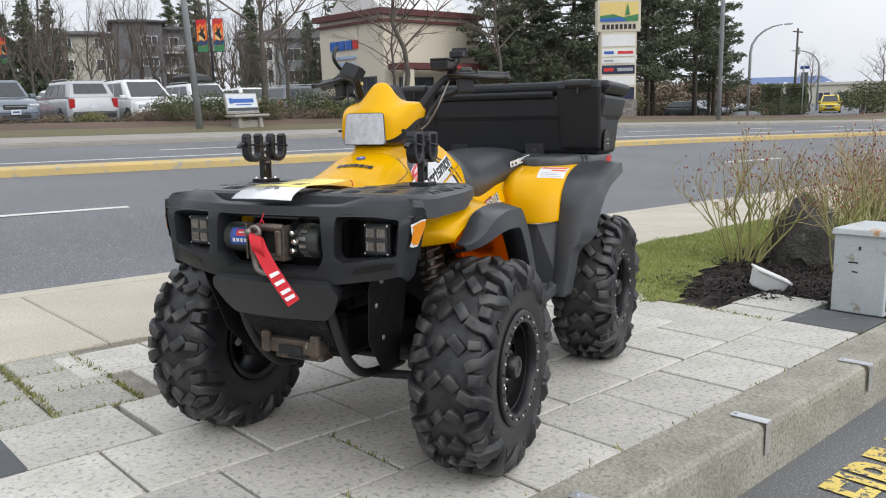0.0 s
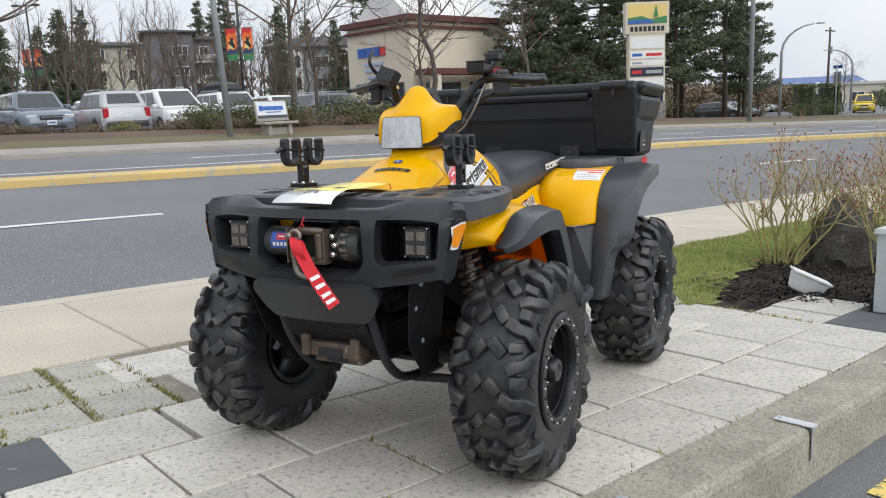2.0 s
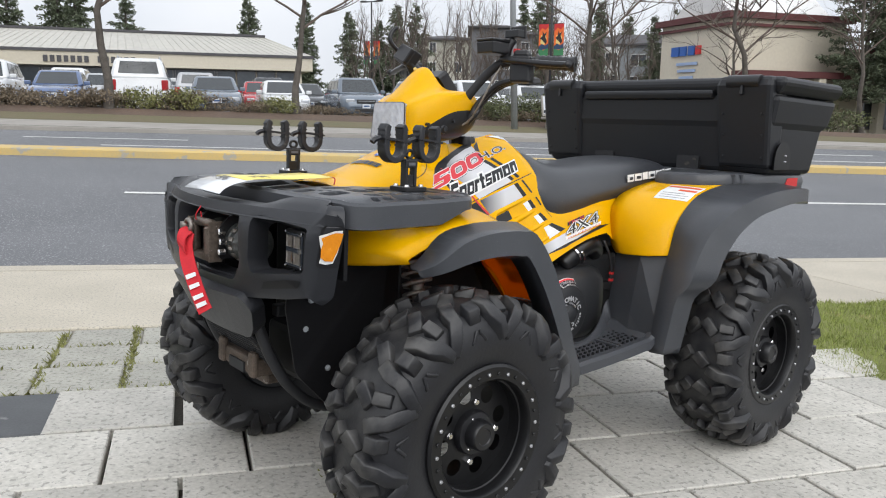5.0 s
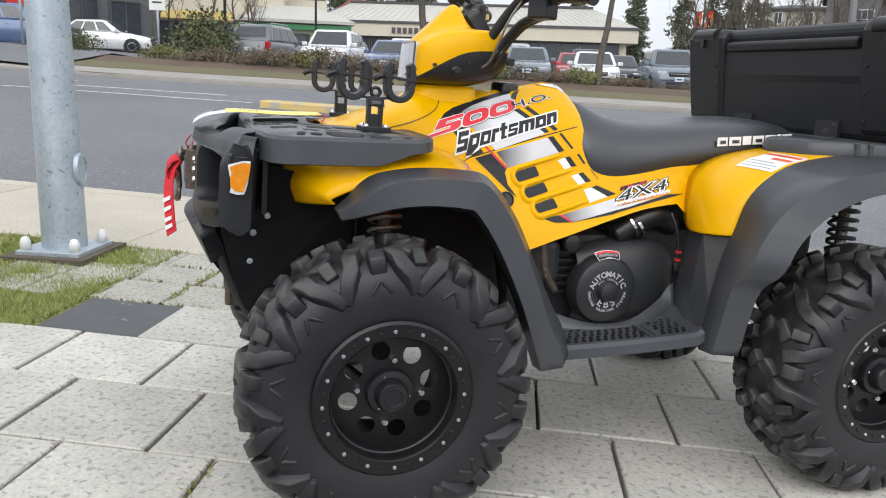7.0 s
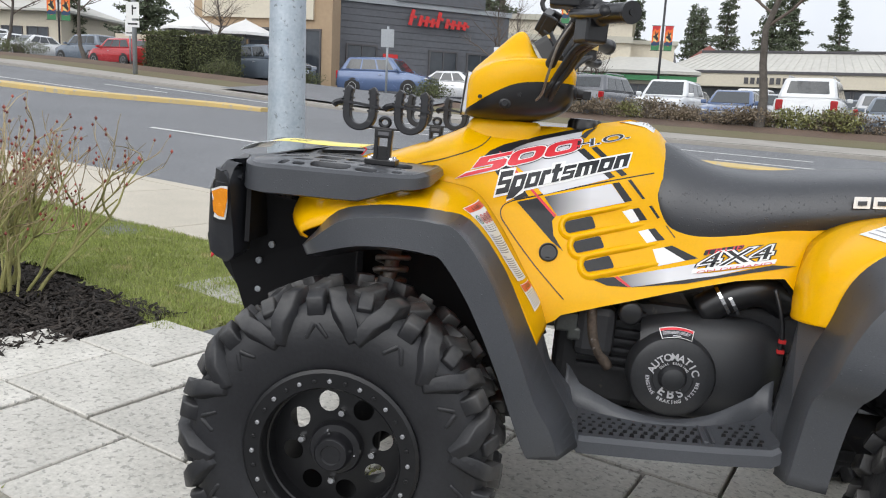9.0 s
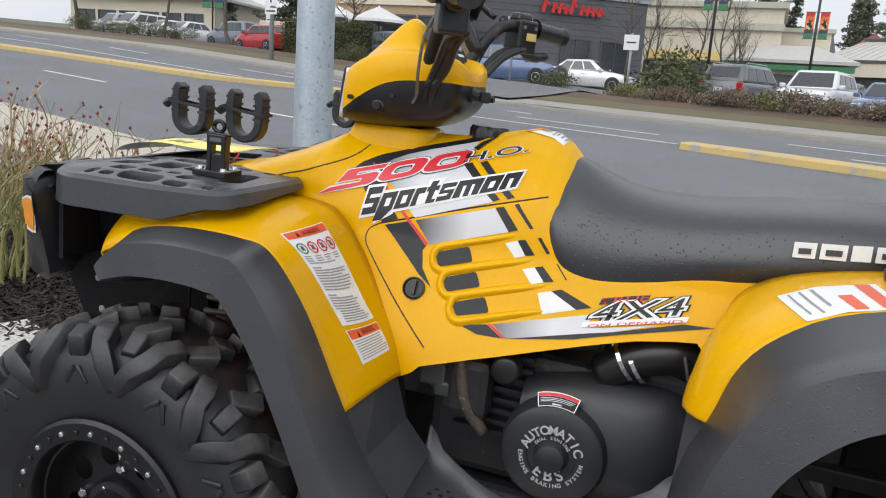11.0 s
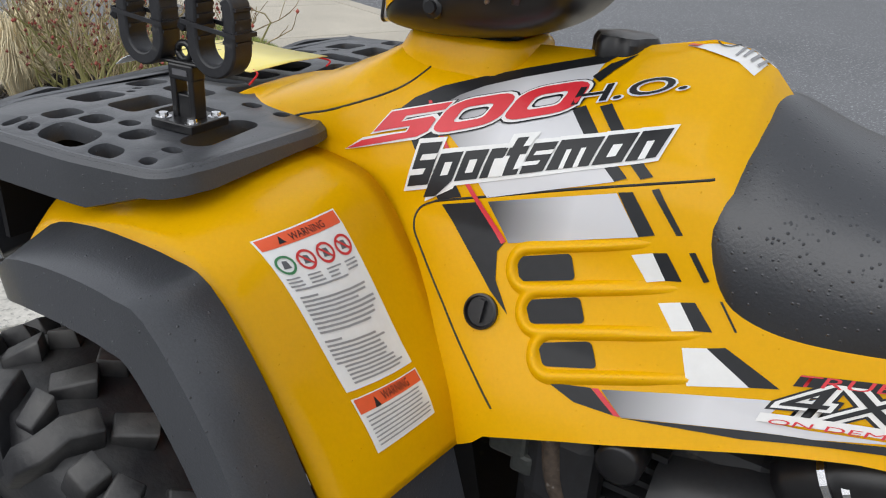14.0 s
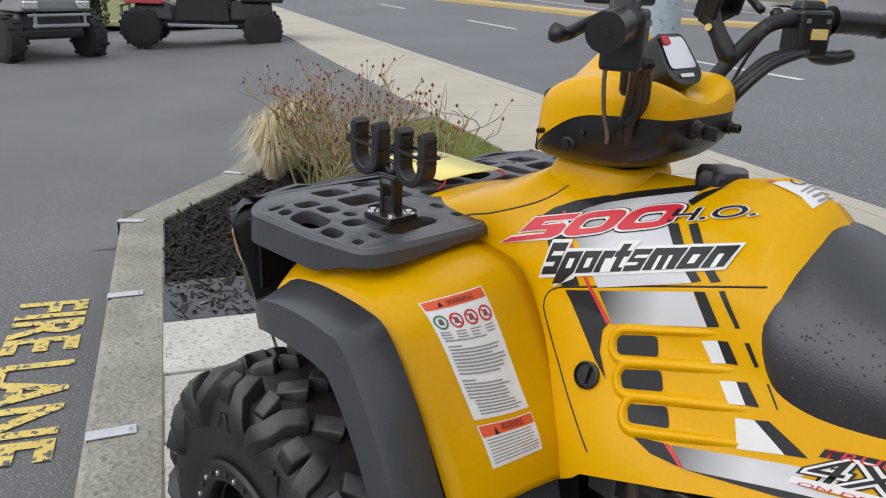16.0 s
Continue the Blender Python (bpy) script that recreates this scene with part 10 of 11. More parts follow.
def conifer(u, v, h, seed, label, width=0.2, ragged=0.35, bare=0.12, leaf=0.34, lobes=False):
    """A conifer: a tapered trunk, limbs in rough whorls, and needle sprays along every limb."""
    t = thing("conifer", label, "tree", upright(u, v, gz(u, v) - 0.1), group="conifers")
    r = random.Random(seed)
    trunk, limb, needle = bmesh.new(), bmesh.new(), bmesh.new()
    tube(trunk, [(0, 0, 0), (r.gauss(0, 0.1), r.gauss(0, 0.1), h * 0.5), (0, 0, h * 0.98)], [h * 0.016, h * 0.011, 0.02], 8)
    z = h * bare
    while z < h * 0.985:
        k = (z / h - bare) / (1 - bare)
        reach = h * width * ((1 - k) ** 0.8 if not lobes else (1 - k * k) ** 0.7) * r.uniform(1 - ragged, 1.1) + 0.12
        for _ in range(r.choice((3, 4, 5))):
            a = r.uniform(0, 6.3)
            ln = reach * r.uniform(0.55, 1.1)
            drop = r.uniform(-0.25, 0.12) if not lobes else r.uniform(0.0, 0.35)
            d = Vector((math.cos(a), math.sin(a), drop)).normalized()
            base = Vector((0, 0, z))
            tube(limb, [base, base + d * ln], max(0.012, 0.02 * ln), 3, 0.006, caps=False)
            n = max(4, int(ln / leaf * 5.0))
            for i in range(n):
                f = (i + 1) / n if not lobes else 0.35 + 0.65 * (i + 1) / n
                side = Vector((-d.y, d.x, 0)) * r.gauss(0, 0.22 * ln * (1.15 - f) + 0.06)
                p = base + d * ln * f + side + Vector((0, 0, r.gauss(-0.04, 0.1)))
                for _ in range(4):
                    e = (d * 0.7 + Vector((r.gauss(0, 0.6), r.gauss(0, 0.6), r.gauss(-0.05, 0.45)))).normalized() * leaf * r.uniform(0.6, 1.25)
                    w = e.cross(Vector((r.gauss(0, 1), r.gauss(0, 1), 1))).normalized() * leaf * 0.22
                    needle.faces.new([needle.verts.new(x) for x in (p - w * 0.5, p + e * 0.5 - w, p + e, p + e * 0.5 + w)])
        z += h * 0.022 * r.uniform(0.6, 1.4) + 0.05
    part("trunk", trunk, M_bark, t, "grey-brown trunk", True)
    part("limb_work", limb, M_bark, t)
    part("needles", needle, M_needle, t, "dark green needle sprays")
    return t


CON = [conifer(16.3, 64.0, 9.0, 1, "tall dark green fir behind the car park", 0.32, 0.45, 0.06, 0.24),
       conifer(18.6, 66.0, 9.2, 2, "ragged dark green fir behind the car park", 0.27, 0.55, 0.08, 0.24),
       conifer(-12.0, 92.0, 16.0, 3, "tall dark green fir on the skyline", 0.22, 0.4, 0.08, 0.36)]
PINE = [conifer(41.5, 25.5, 12.5, 11, "broad dark green pine beside the sign", 0.27, 0.5, 0.2, 0.2, True),
        conifer(46.5, 25.0, 12.0, 12, "broad dark green pine beside the sign", 0.25, 0.5, 0.24, 0.2, True)]
for i, (u, v, s, y) in enumerate(((38.5, 29.0, 1.0, 50), (44.0, 31.0, 1.1, 120), (50.5, 25.8, 0.8, 200), (53.0, 27.5, 0.72, 20), (36.5, 31.5, 0.9, 300), (48.5, 29.5, 1.0, 260), (34.5, 32.0, 0.8, 90), (41.0, 34.5, 1.1, 10))):
    again(PINE[i % 2], u, v, s, y)
for i in range(46):
    u = -75 + 3.4 * i + rr.uniform(-2, 2)
    far_v = 88 + rr.uniform(-6, 14) + max(0, -20 - u) * -0.35
    if (-6 < u < 8 and i % 2) or 19 < u < 38:
        continue
    again(CON[i % 3], u, far_v, (1.45 if i % 3 < 2 else 1.0) * (rr.uniform(0.5, 0.85) if -10 < u < 30 else rr.uniform(0.75, 1.15)), rr.uniform(0, 360))
for i, (u, v, s) in enumerate(((15.0, 65, 0.85), (17.4, 67, 0.75), (36, 76, 0.85), (39, 70, 1.0), (43, 66, 1.1), (46, 63, 1.3), (50, 60, 1.35), (54, 62, 1.5), (-52, 40, 0.85), (-46, 44, 0.8), (-58, 38, 0.8), (-38, 42, 0.85), (-35, 45, 0.9), (-41, 39, 0.75), (-64, 36, 0.9), (-70, 33, 0.9), (-44, 41, 0.9))):
    again(CON[i % 3], u, v, s, rr.uniform(0, 360))


def shrub(name, w, d, h, n, leaf, material, label, seed, block=False, stem=True):
    """A shrub: stems and many small leaves in uneven clumps, or in a clipped block."""
    r = random.Random(seed)
    lv, sm = bmesh.new(), bmesh.new()
    clumps = [(Vector((r.uniform(-0.5, 0.5) * w, r.uniform(-0.5, 0.5) * d, r.uniform(0.3, 0.82) * h)), r.uniform(0.25, 0.42)) for _ in range(9)]
    for _ in range(n):
        if block:
            p = Vector((r.uniform(-0.5, 0.5) * w, r.uniform(-0.5, 0.5) * d, r.uniform(0.03, 1.0) * h))
            side = r.random()
            if side < 0.42:
                p.y = -0.5 * d + r.gauss(0, 0.05)
            elif side < 0.75:
                p.z = h + r.gauss(0, 0.04)
            elif side < 0.88:
                p.x = r.choice((-0.5, 0.5)) * w + r.gauss(0, 0.04)
        else:
            c, s = r.choice(clumps)
            q = Vector((r.gauss(0, 1), r.gauss(0, 1), r.gauss(0, 1))).normalized() * r.uniform(0.5, 1.05) * s
            p = c + Vector((q.x * w, q.y * d, q.z * h))
            p.z = max(p.z, 0.02)
        e = Vector((r.gauss(0, 1), r.gauss(0, 1), r.gauss(0.3, 0.8))).normalized() * leaf * r.uniform(0.6, 1.3)
        g = e.cross(Vector((r.gauss(0, 1), r.gauss(0, 1), r.gauss(0, 1)))).normalized() * leaf * 0.35
        lv.faces.new([lv.verts.new(x) for x in (p, p + e * 0.5 + g, p + e, p + e * 0.5 - g)])
    for _ in range(26 if stem else 8):
        a = r.uniform(0, 6.3)
        b = Vector((r.uniform(-0.3, 0.3) * w, r.uniform(-0.3, 0.3) * d, 0))
        tube(sm, [b, b + Vector((math.cos(a) * w * 0.16, math.sin(a) * d * 0.16, h * r.uniform(0.6, 1.1)))], 0.012, 4, 0.004)
    t = thing(name, label, "hedge" if block else "shrub")
    part("leaves", lv, material, t)
    part("stem_mass", sm, M_bark, t)
    if block:
        # solid dark core that stands for the shade behind the outer leaves
        part("inner_growth", boxes((0, 0, h * 0.47, w * 0.9, d * 0.8, h * 0.9)), M_hedge_shade, t)
    return t


M_hedge_shade = mat("hedge_inner_shade", (0.035, 0.04, 0.018), (0.02, 0.022, 0.012), 0.95, scale=3, fine=20, bump=0.5, dist=0.05)
M_lime = mat("yellow_green_leaves", (0.23, 0.23, 0.085), (0.12, 0.125, 0.05), 0.8, scale=2, fine=10, island=0.5)


def put(t, u, v, yaw=0.0, s=1.0):
    t.matrix_world = SITE @ upright(u, v, gz(u, v), yaw, s)
    return t


heath = [put(shrub("shrub", 1.7, 0.9, 0.62, 1500, 0.07, M_heath, "low brown leafless shrub on the bank", 51), -6.0, 20.75), put(shrub("shrub", 2.0, 0.9, 0.55, 1600, 0.07, M_heath, "low brown leafless shrub on the bank", 52), -4.2, 20.7)]
lime = [put(shrub("shrub", 1.5, 0.85, 0.7, 1500, 0.075, M_lime, "low yellow-green shrub on the bank", 53), -1.6, 20.85), put(shrub("shrub", 1.8, 1.0, 0.95, 1900, 0.075, M_hedge, "rounded green shrub on the bank", 54), 9.9, 20.9)]
for k in range(27):
    u = -11.2 + 1.05 * k
    again((heath[k % 2] if k % 4 else lime[0]), u + rr.uniform(-0.3, 0.3), 20.85 + rr.uniform(-0.1, 0.4), rr.uniform(0.65, 1.0) * (0.7 if 3 < u < 8 else 1), rr.uniform(-15, 15), dz=0.0)
for u, v, s in ((8.3, 21.2, 0.9), (9.2, 21.4, 0.95), (10.8, 21.2, 1.0), (13.6, 21.6, 1.1), (14.9, 21.8, 1.2), (16.5, 22.2, 1.05), (22.5, 22, 1.2), (-24, 21.4, 0.8), (-14.9, 22.8, 0.9), (-20.5, 22.2, 0.75)):
    again(lime[1], u, v, s, rr.uniform(0, 360), dz=0.0)
for u, v, s in ((35.5, 24.5, 1.6), (37.0, 25.5, 1.9), (62, 26, 1.6), (70, 22, 2.4), (73.5, 22.5, 2.8), (77, 22, 2.6), (81, 23, 2.8), (86, 24, 2.6), (-11.7, 25.2, 2.0), (-10.9, 24.6, 1.5), (-38, 21.5, 0.9), (-41, 21.3, 1.0), (-44, 21.2, 0.9), (-48, 21.2, 1.1)):
    again(lime[1], u, v, s, rr.uniform(0, 360), dz=0.0)
scrub = put(shrub("shrub", 6.0, 3.0, 2.6, 2600, 0.3, M_heath, "tall brown scrub beyond the trees", 71), 66, 38.5)
for k, (u, v, s_) in enumerate(((62, 40.5, 0.9), (70, 37.0, 1.1), (75, 44, 1.2), (82, 40, 1.0), (80, 50, 1.3), (90, 44, 1.2), (88, 54, 1.4), (98, 50, 1.3), (58, 36.0, 0.6))):
    again(scrub, u, v, s_, 40 * k, dz=-0.1)
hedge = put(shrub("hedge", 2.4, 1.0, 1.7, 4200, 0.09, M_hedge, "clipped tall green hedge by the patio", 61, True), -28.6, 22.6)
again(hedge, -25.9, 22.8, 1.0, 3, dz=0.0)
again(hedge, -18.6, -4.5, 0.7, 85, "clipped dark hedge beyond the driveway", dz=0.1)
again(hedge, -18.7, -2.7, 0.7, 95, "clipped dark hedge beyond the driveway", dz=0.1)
again(hedge, 74, 30.0, 1.6, 30, "clipped dark hedge near the far van", dz=0.0)
again(hedge, 71, 31.0, 1.6, 30, "clipped dark hedge near the far van", dz=0.0)


# ---- street furniture across the road ----
def lamp_post(u, v, h, arm, label, yaw=0.0, lean=0.0, curved=True):
    t = thing("street_lamp", label, "street lamp", upright(u, v, gz(u, v), yaw) @ Matrix.Rotation(radians(lean), 4, "Y"), group="street lamps")
    bm = bmesh.new()
    if curved:
        tube(bm, [(0, 0, 0), (0, 0, h * 0.72)] + [(arm * (1 - math.cos(a)), 0, h * 0.72 + h * 0.28 * math.sin(a)) for a in (0.3, 0.6, 0.9, 1.2, 1.5)], 0.12, 10, 0.05)
    else:
        tube(bm, [(0, 0, 0), (0, 0, h)], 0.1, 10, 0.06)
    part("pole", bm, M_greymetal, t, "grey steel pole", True)
    part("base_plate", boxes((0, 0, 0.02, 0.4, 0.4, 0.05)), M_greymetal, t)
    if arm:
        part("lamp_head", boxes((arm + 0.25, 0, h, 0.6, 0.22, 0.1)), M_greymetal, t, "flat lamp head", bevel=0.03)
    return t


lamp_post(8.15, 18.95, 9.0, 0, "tall grey street pole by the bench", 0, -2.5, False)
lamp_post(38.2, 18.9, 11.0, 2.2, "tall grey street lamp with a curved arm", -60)
lamp_post(58.7, 27.2, 7.2, 2.4, "grey street lamp with a curved arm", -62)
lamp_post(86.8, 33.0, 6.6, 2.3, "grey street lamp with a curved arm", 112)


M_navyband = mat("dark_teal_print", (0.03, 0.06, 0.13), (0.02, 0.045, 0.1), 0.6)


def banner_pole(u, v, h, zb, label, heads=True, yaw=0.0, k=1.0):
    t = thing("banner_pole", label, "lamp post", upright(u, v, gz(u, v), yaw), group="banner poles in the car park")
    bm = bmesh.new()
    tube(bm, [(0, 0, 0), (0, 0, h)], 0.075, 10, 0.06)
    part("pole", bm, M_darkmetal, t, "dark steel pole", True)
    part("footing", boxes((0, 0, 0.3, 0.5, 0.5, 0.6)), M_farkerb, t, bevel=0.03)
    if heads:
        part("cross_arm", boxes((0, 0, h, 1.0, 0.08, 0.08)), M_darkmetal, t)
        for s in (-1, 1):
            part("lamp_head", boxes((s * 0.72, 0, h + 0.03, 0.5, 0.3, 0.12)), M_darkmetal, t, bevel=0.03)
    for s in (-1, 1):
        def patch_of(name, pts, m_, parent, y, label=""):
            b = bmesh.new()
            prism(b, pts, -y, y, Matrix.Translation((s * 0.5 * k, 0, zb)) @ Matrix.Rotation(radians(90), 4, "X") @ Matrix.Scale(k, 4))
            bmesh.ops.recalc_face_normals(b, faces=b.faces)
            return part(name, b, m_, parent, label)
        ba = patch_of("banner", [(-0.31, -0.95), (0.31, -0.95), (0.31, 0.95), (-0.31, 0.95)], M_orange, t, 0.006, "orange and red banner with a dark foot")
        part("banner_arm", boxes((s * 0.46 * k, 0, zb + 0.97 * k, 0.8 * k, 0.03, 0.03), (s * 0.46 * k, 0, zb - 0.97 * k, 0.8 * k, 0.03, 0.03)), M_darkmetal, t)
        patch_of("red_field", [(-0.31, 0.5), (-0.1, 0.72), (0.1, 0.6), (0.31, 0.8), (0.31, 0.95), (-0.31, 0.95)], M_red, ba, 0.009)
        patch_of("yellow_shape", [(-0.2, -0.2), (0.05, -0.3), (0.2, 0.1), (0.08, 0.45), (-0.02, 0.2), (-0.16, 0.3)], M_gold, ba, 0.01)
        patch_of("dark_shape", [(-0.24, 0.1), (-0.05, -0.05), (0.14, -0.25), (0.22, -0.1), (0.1, 0.2), (0.2, 0.5), (0.04, 0.35), (-0.08, 0.55), (-0.06, 0.25)], M_black, ba, 0.013)
        patch_of("blue_field", [(-0.31, -0.62), (0.31, -0.55), (0.31, -0.2), (0.1, -0.34), (-0.1, -0.22), (-0.31, -0.38)], M_navyband, ba, 0.009)
        patch_of("green_field", [(-0.31, -0.95), (0.31, -0.95), (0.31, -0.5), (0.0, -0.62), (-0.31, -0.55)], M_green, ba, 0.011)
    return t


banner_pole(19.65, 40.6, 8.6, 4.65, "dark lamp post with two colourful banners", True, -45, 0.95)
banner_pole(13.0, 59.0, 8.2, 4.35, "dark lamp post with two colourful banners", True, -45, 0.92)
banner_pole(-15.2, 37.0, 9.0, 5.05, "dark lamp post with two colourful banners", True, 15, 0.7)
banner_pole(-11.8, 41.8, 6.6, 4.2, "dark double-headed lamp post with two banners", True, 15, 0.68)
banner_pole(-55.0, 34.7, 7.5, 3.8, "dark lamp post with two colourful banners", True, 40)


def bench():
    t = thing("bench", "concrete street bench with a white and navy advert back", "bench", upright(9.75, 19.1, None, 12))
    part("base", boxes((-0.4, 0, 0.2, 0.16, 0.42, 0.4, 0.8), (0.4, 0, 0.2, 0.16, 0.42, 0.4, 0.8), (0, 0, 0.15, 0.7, 0.2, 0.3)), M_farkerb, t, "grey concrete base", bevel=0.02)
    part("seat", boxes((0, -0.05, 0.44, 1.35, 0.45, 0.08)), M_farkerb, t, "grey concrete seat", bevel=0.03)
    m = Matrix.Translation((0, 0.2, 0.8)) @ Matrix.Rotation(radians(-10), 4, "X")
    back = part("backrest", boxes((0, 0, 0, 1.25, 0.06, 0.62), m=m), M_farkerb, t, bevel=0.015)
    part("advert", boxes((0, -0.034, 0.02, 1.16, 0.01, 0.52), m=m), M_plate, back, "white advert panel")
    part("advert_lettering", boxes((0.05, -0.042, 0.08, 0.8, 0.008, 0.12), (0.05, -0.042, -0.04, 0.6, 0.008, 0.03), (-0.42, -0.042, 0.08, 0.12, 0.008, 0.16), m=m), M_blue, back, "blue lettering bars")
    part("advert_band", boxes((0, -0.041, -0.18, 1.16, 0.008, 0.1), m=m), P_dark, back)


bench()


def road_sign(u, v, h, plates, label, yaw=0.0, pole=0.04):
    """A sign post; plates: (middle height, width, height, material, black marks as boxes x, z, w, h)."""
    t = thing("road_sign", label, "road sign", upright(u, v, None, yaw))
    bm = bmesh.new()
    tube(bm, [(0, 0, 0), (0, 0, h)], pole, 8)
    part("post", bm, M_greymetal, t, "grey steel post", True)
    for z, w, hh, m, marks in plates:
        p = part("plate", boxes((0, -pole - 0.01, z, w, 0.012, hh)), m, t, bevel=0.003)
        if marks:
            part("plate_marks", boxes(*[(x, -pole - 0.019, z + dz, a, 0.006, b) for x, dz, a, b in marks]), M_black, p)
    return t


road_sign(-25.3, 18.2, 7.5, ((3.15, 0.62, 0.62, M_white, ((0, 0, 0.3, 0.12), (0.1, 0.1, 0.12, 0.1), (0, 0.27, 0.5, 0.03), (0, -0.27, 0.5, 0.03))), (2.45, 0.55, 0.6, M_white, ((0, 0, 0.06, 0.36), (0.08, 0.08, 0.16, 0.06))), (1.95, 0.55, 0.24, M_white, ((0, 0, 0.4, 0.06),))), "road sign post with white plates and black symbols", 20, 0.09)
road_sign(-15.4, 20.8, 2.4, ((2.0, 0.45, 0.6, M_greymetal, ()),), "grey-backed sign on a thin post", 25)
road_sign(-29.6, 21.3, 2.2, ((1.7, 0.4, 0.75, M_white, ((0, 0.1, 0.2, 0.2), (0, -0.25, 0.3, 0.05))),), "small white sign by the hedge", 20)
road_sign(-12.2, 23.2, 2.3, ((2.0, 0.5, 0.5, M_white, ((0, 0, 0.3, 0.05),)),), "small white sign at the side street", 20)
road_sign(54.0, 21.0, 3.6, ((2.7, 0.75, 0.75, M_greymetal, ()), (3.4, 0.9, 0.22, M_blue, ())), "sign post with a grey-backed plate and a blue street plate", 60)


def chevron_marker():
    t = thing("chevron_marker", "yellow and black chevron marker at the median end", "road marker", upright(-12.5, 12.2, None, 35))
    part("post", boxes((0, 0.03, 0.55, 0.05, 0.04, 1.2)), M_greymetal, t)
    pl = part("plate", boxes((0, 0, 0.72, 0.22, 0.012, 0.86)), M_chev, t, "yellow plate")
    for k in range(4):
        bm = bmesh.new()
        for s in (-1, 1):
            m = Matrix.Translation((s * 0.052, -0.011, 0.40 + 0.21 * k)) @ Matrix.Rotation(radians(s * 38), 4, "Y")
            box(bm, 0, 0, 0, 0.132, 0.006, 0.075, m)
        part("chevron", bm, M_black, pl, "black chevron")


M_chev = mat("yellow_marker", (0.85, 0.6, 0.03), (0.75, 0.52, 0.03), 0.5)
chevron_marker()


def sign_monument():
    t = thing("sign_monument", "tall cream shopping-centre sign with name panels on a stone base", "sign", upright(32.5, 21.6, None, -42))
    base = part("stone_base", boxes((0, 0, 0.5, 1.9, 0.75, 1.0)), M_stone, t, "grey stacked-stone base")
    r = random.Random(9)
    for k in range(9):
        x = -0.95
        while x < 0.93:
            w = min(r.uniform(0.14, 0.34), 0.95 - x)
            if w > 0.05:
                part("stone", boxes((x + w / 2, -0.39, 0.06 + 0.11 * k, w - 0.012, 0.06 + r.uniform(0, 0.03), 0.1)), M_stone, base)
            x += w
    part("frame", boxes((0, 0, 2.75, 1.85, 0.55, 3.5), (0, 0, 5.15, 2.2, 0.6, 1.55)), M_cream, t, "cream frame", bevel=0.02)
    top = part("picture_panel", boxes((0, -0.31, 5.35, 1.95, 0.02, 0.95)), M_gold, t, "gold sunset picture panel")
    bm = bmesh.new()
    prism(bm, [(-0.97, 0), (-0.97, 0.28), (-0.3, 0.36), (0.2, 0.2), (0.97, 0.34), (0.97, 0)], 0, 0.012, Matrix.Translation((0, -0.322, 4.88)) @ Matrix.Rotation(radians(90), 4, "X"))
    part("green_hills", bm, M_green, top, "green hills")
    bm = bmesh.new()
    prism(bm, [(-0.97, 0), (-0.97, 0.16), (0.1, 0.2), (0.4, 0)], 0, 0.012, Matrix.Translation((0, -0.336, 4.88)) @ Matrix.Rotation(radians(90), 4, "X"))
    part("blue_water", bm, M_blue, top)
    bm = bmesh.new()
    prism(bm, [(0.3, 0.3), (0.42, 0.9), (0.54, 0.3)], 0, 0.012, Matrix.Translation((0, -0.346, 4.88)) @ Matrix.Rotation(radians(90), 4, "X"))
    part("fir_shape", bm, M_green, top)
    for k in range(8):
        part("name_block", boxes((-0.78 + 0.222 * k, -0.312, 4.62, 0.15, 0.02, 0.24)), M_black, t)
    for z, h, m, marks in ((3.95, 0.62, M_white, ()), (3.35, 0.42, M_white, (M_blue, M_red)), (2.95, 0.3, M_white, (M_greymetal,)), (2.5, 0.48, M_navy, (M_red, M_greymetal)), (1.95, 0.5, M_white, ()), (1.25, 0.75, M_navy, (M_red,))):
        p = part("name_panel", boxes((0, -0.285, z, 1.68, 0.03, h - 0.04)), m, t)
        for i, mm in enumerate(marks):
            part("name_bar", boxes((-0.5 + 0.85 * i, -0.304, z, 0.5 + 0.3 * i, 0.012, h * 0.34)), mm, p)


M_stone = mat("stacked_stone", (0.3, 0.28, 0.26), (0.16, 0.15, 0.145), 0.9, scale=5, fine=30, bump=0.6, dist=0.01, per=0.3)
M_navy = mat("navy_sign_panel", (0.015, 0.02, 0.06), (0.01, 0.015, 0.04), 0.4)
sign_monument()


def utility_pole(u, v, h):
    t = thing("utility_pole", "wooden utility pole with a crossarm", "utility pole", upright(u, v))
    bm = bmesh.new()
    tube(bm, [(0, 0, 0), (0, 0, h)], 0.17, 8, 0.11)
    part("pole", bm, M_bark, t, "", True)
    part("crossarm", boxes((0, 0, h - 0.4, 2.6, 0.12, 0.14)), M_bark, t)
    part("transformer", boxes((0.3, 0, h - 2.6, 0.45, 0.45, 0.9)), M_greymetal, t, bevel=0.1)


utility_pole(95, 39, 9.5)


def umbrella(u, v):
    t = thing("patio_umbrella", "white patio umbrella behind the hedge", "umbrella", upright(u, v), group="patio umbrellas")
    bm = bmesh.new()
    tube(bm, [(0, 0, 0), (0, 0, 2.75)], 0.025, 8)
    part("pole", bm, M_greymetal, t)
    bm = bmesh.new()
    rings = []
    for z, rad in ((2.1, 1.5), (2.0, 1.52), (2.12, 1.5), (2.45, 0.75), (2.75, 0.06), (2.82, 0.02)):
        rings.append([Vector((rad * math.cos(a) * (1 if k % 2 == 0 else 0.95), rad * math.sin(a) * (1 if k % 2 == 0 else 0.95), z)) for k, a in ((k, 2 * math.pi * k / 16) for k in range(16))])
    loft(bm, rings, True)
    part("canopy", bm, M_white, t, "white canopy")


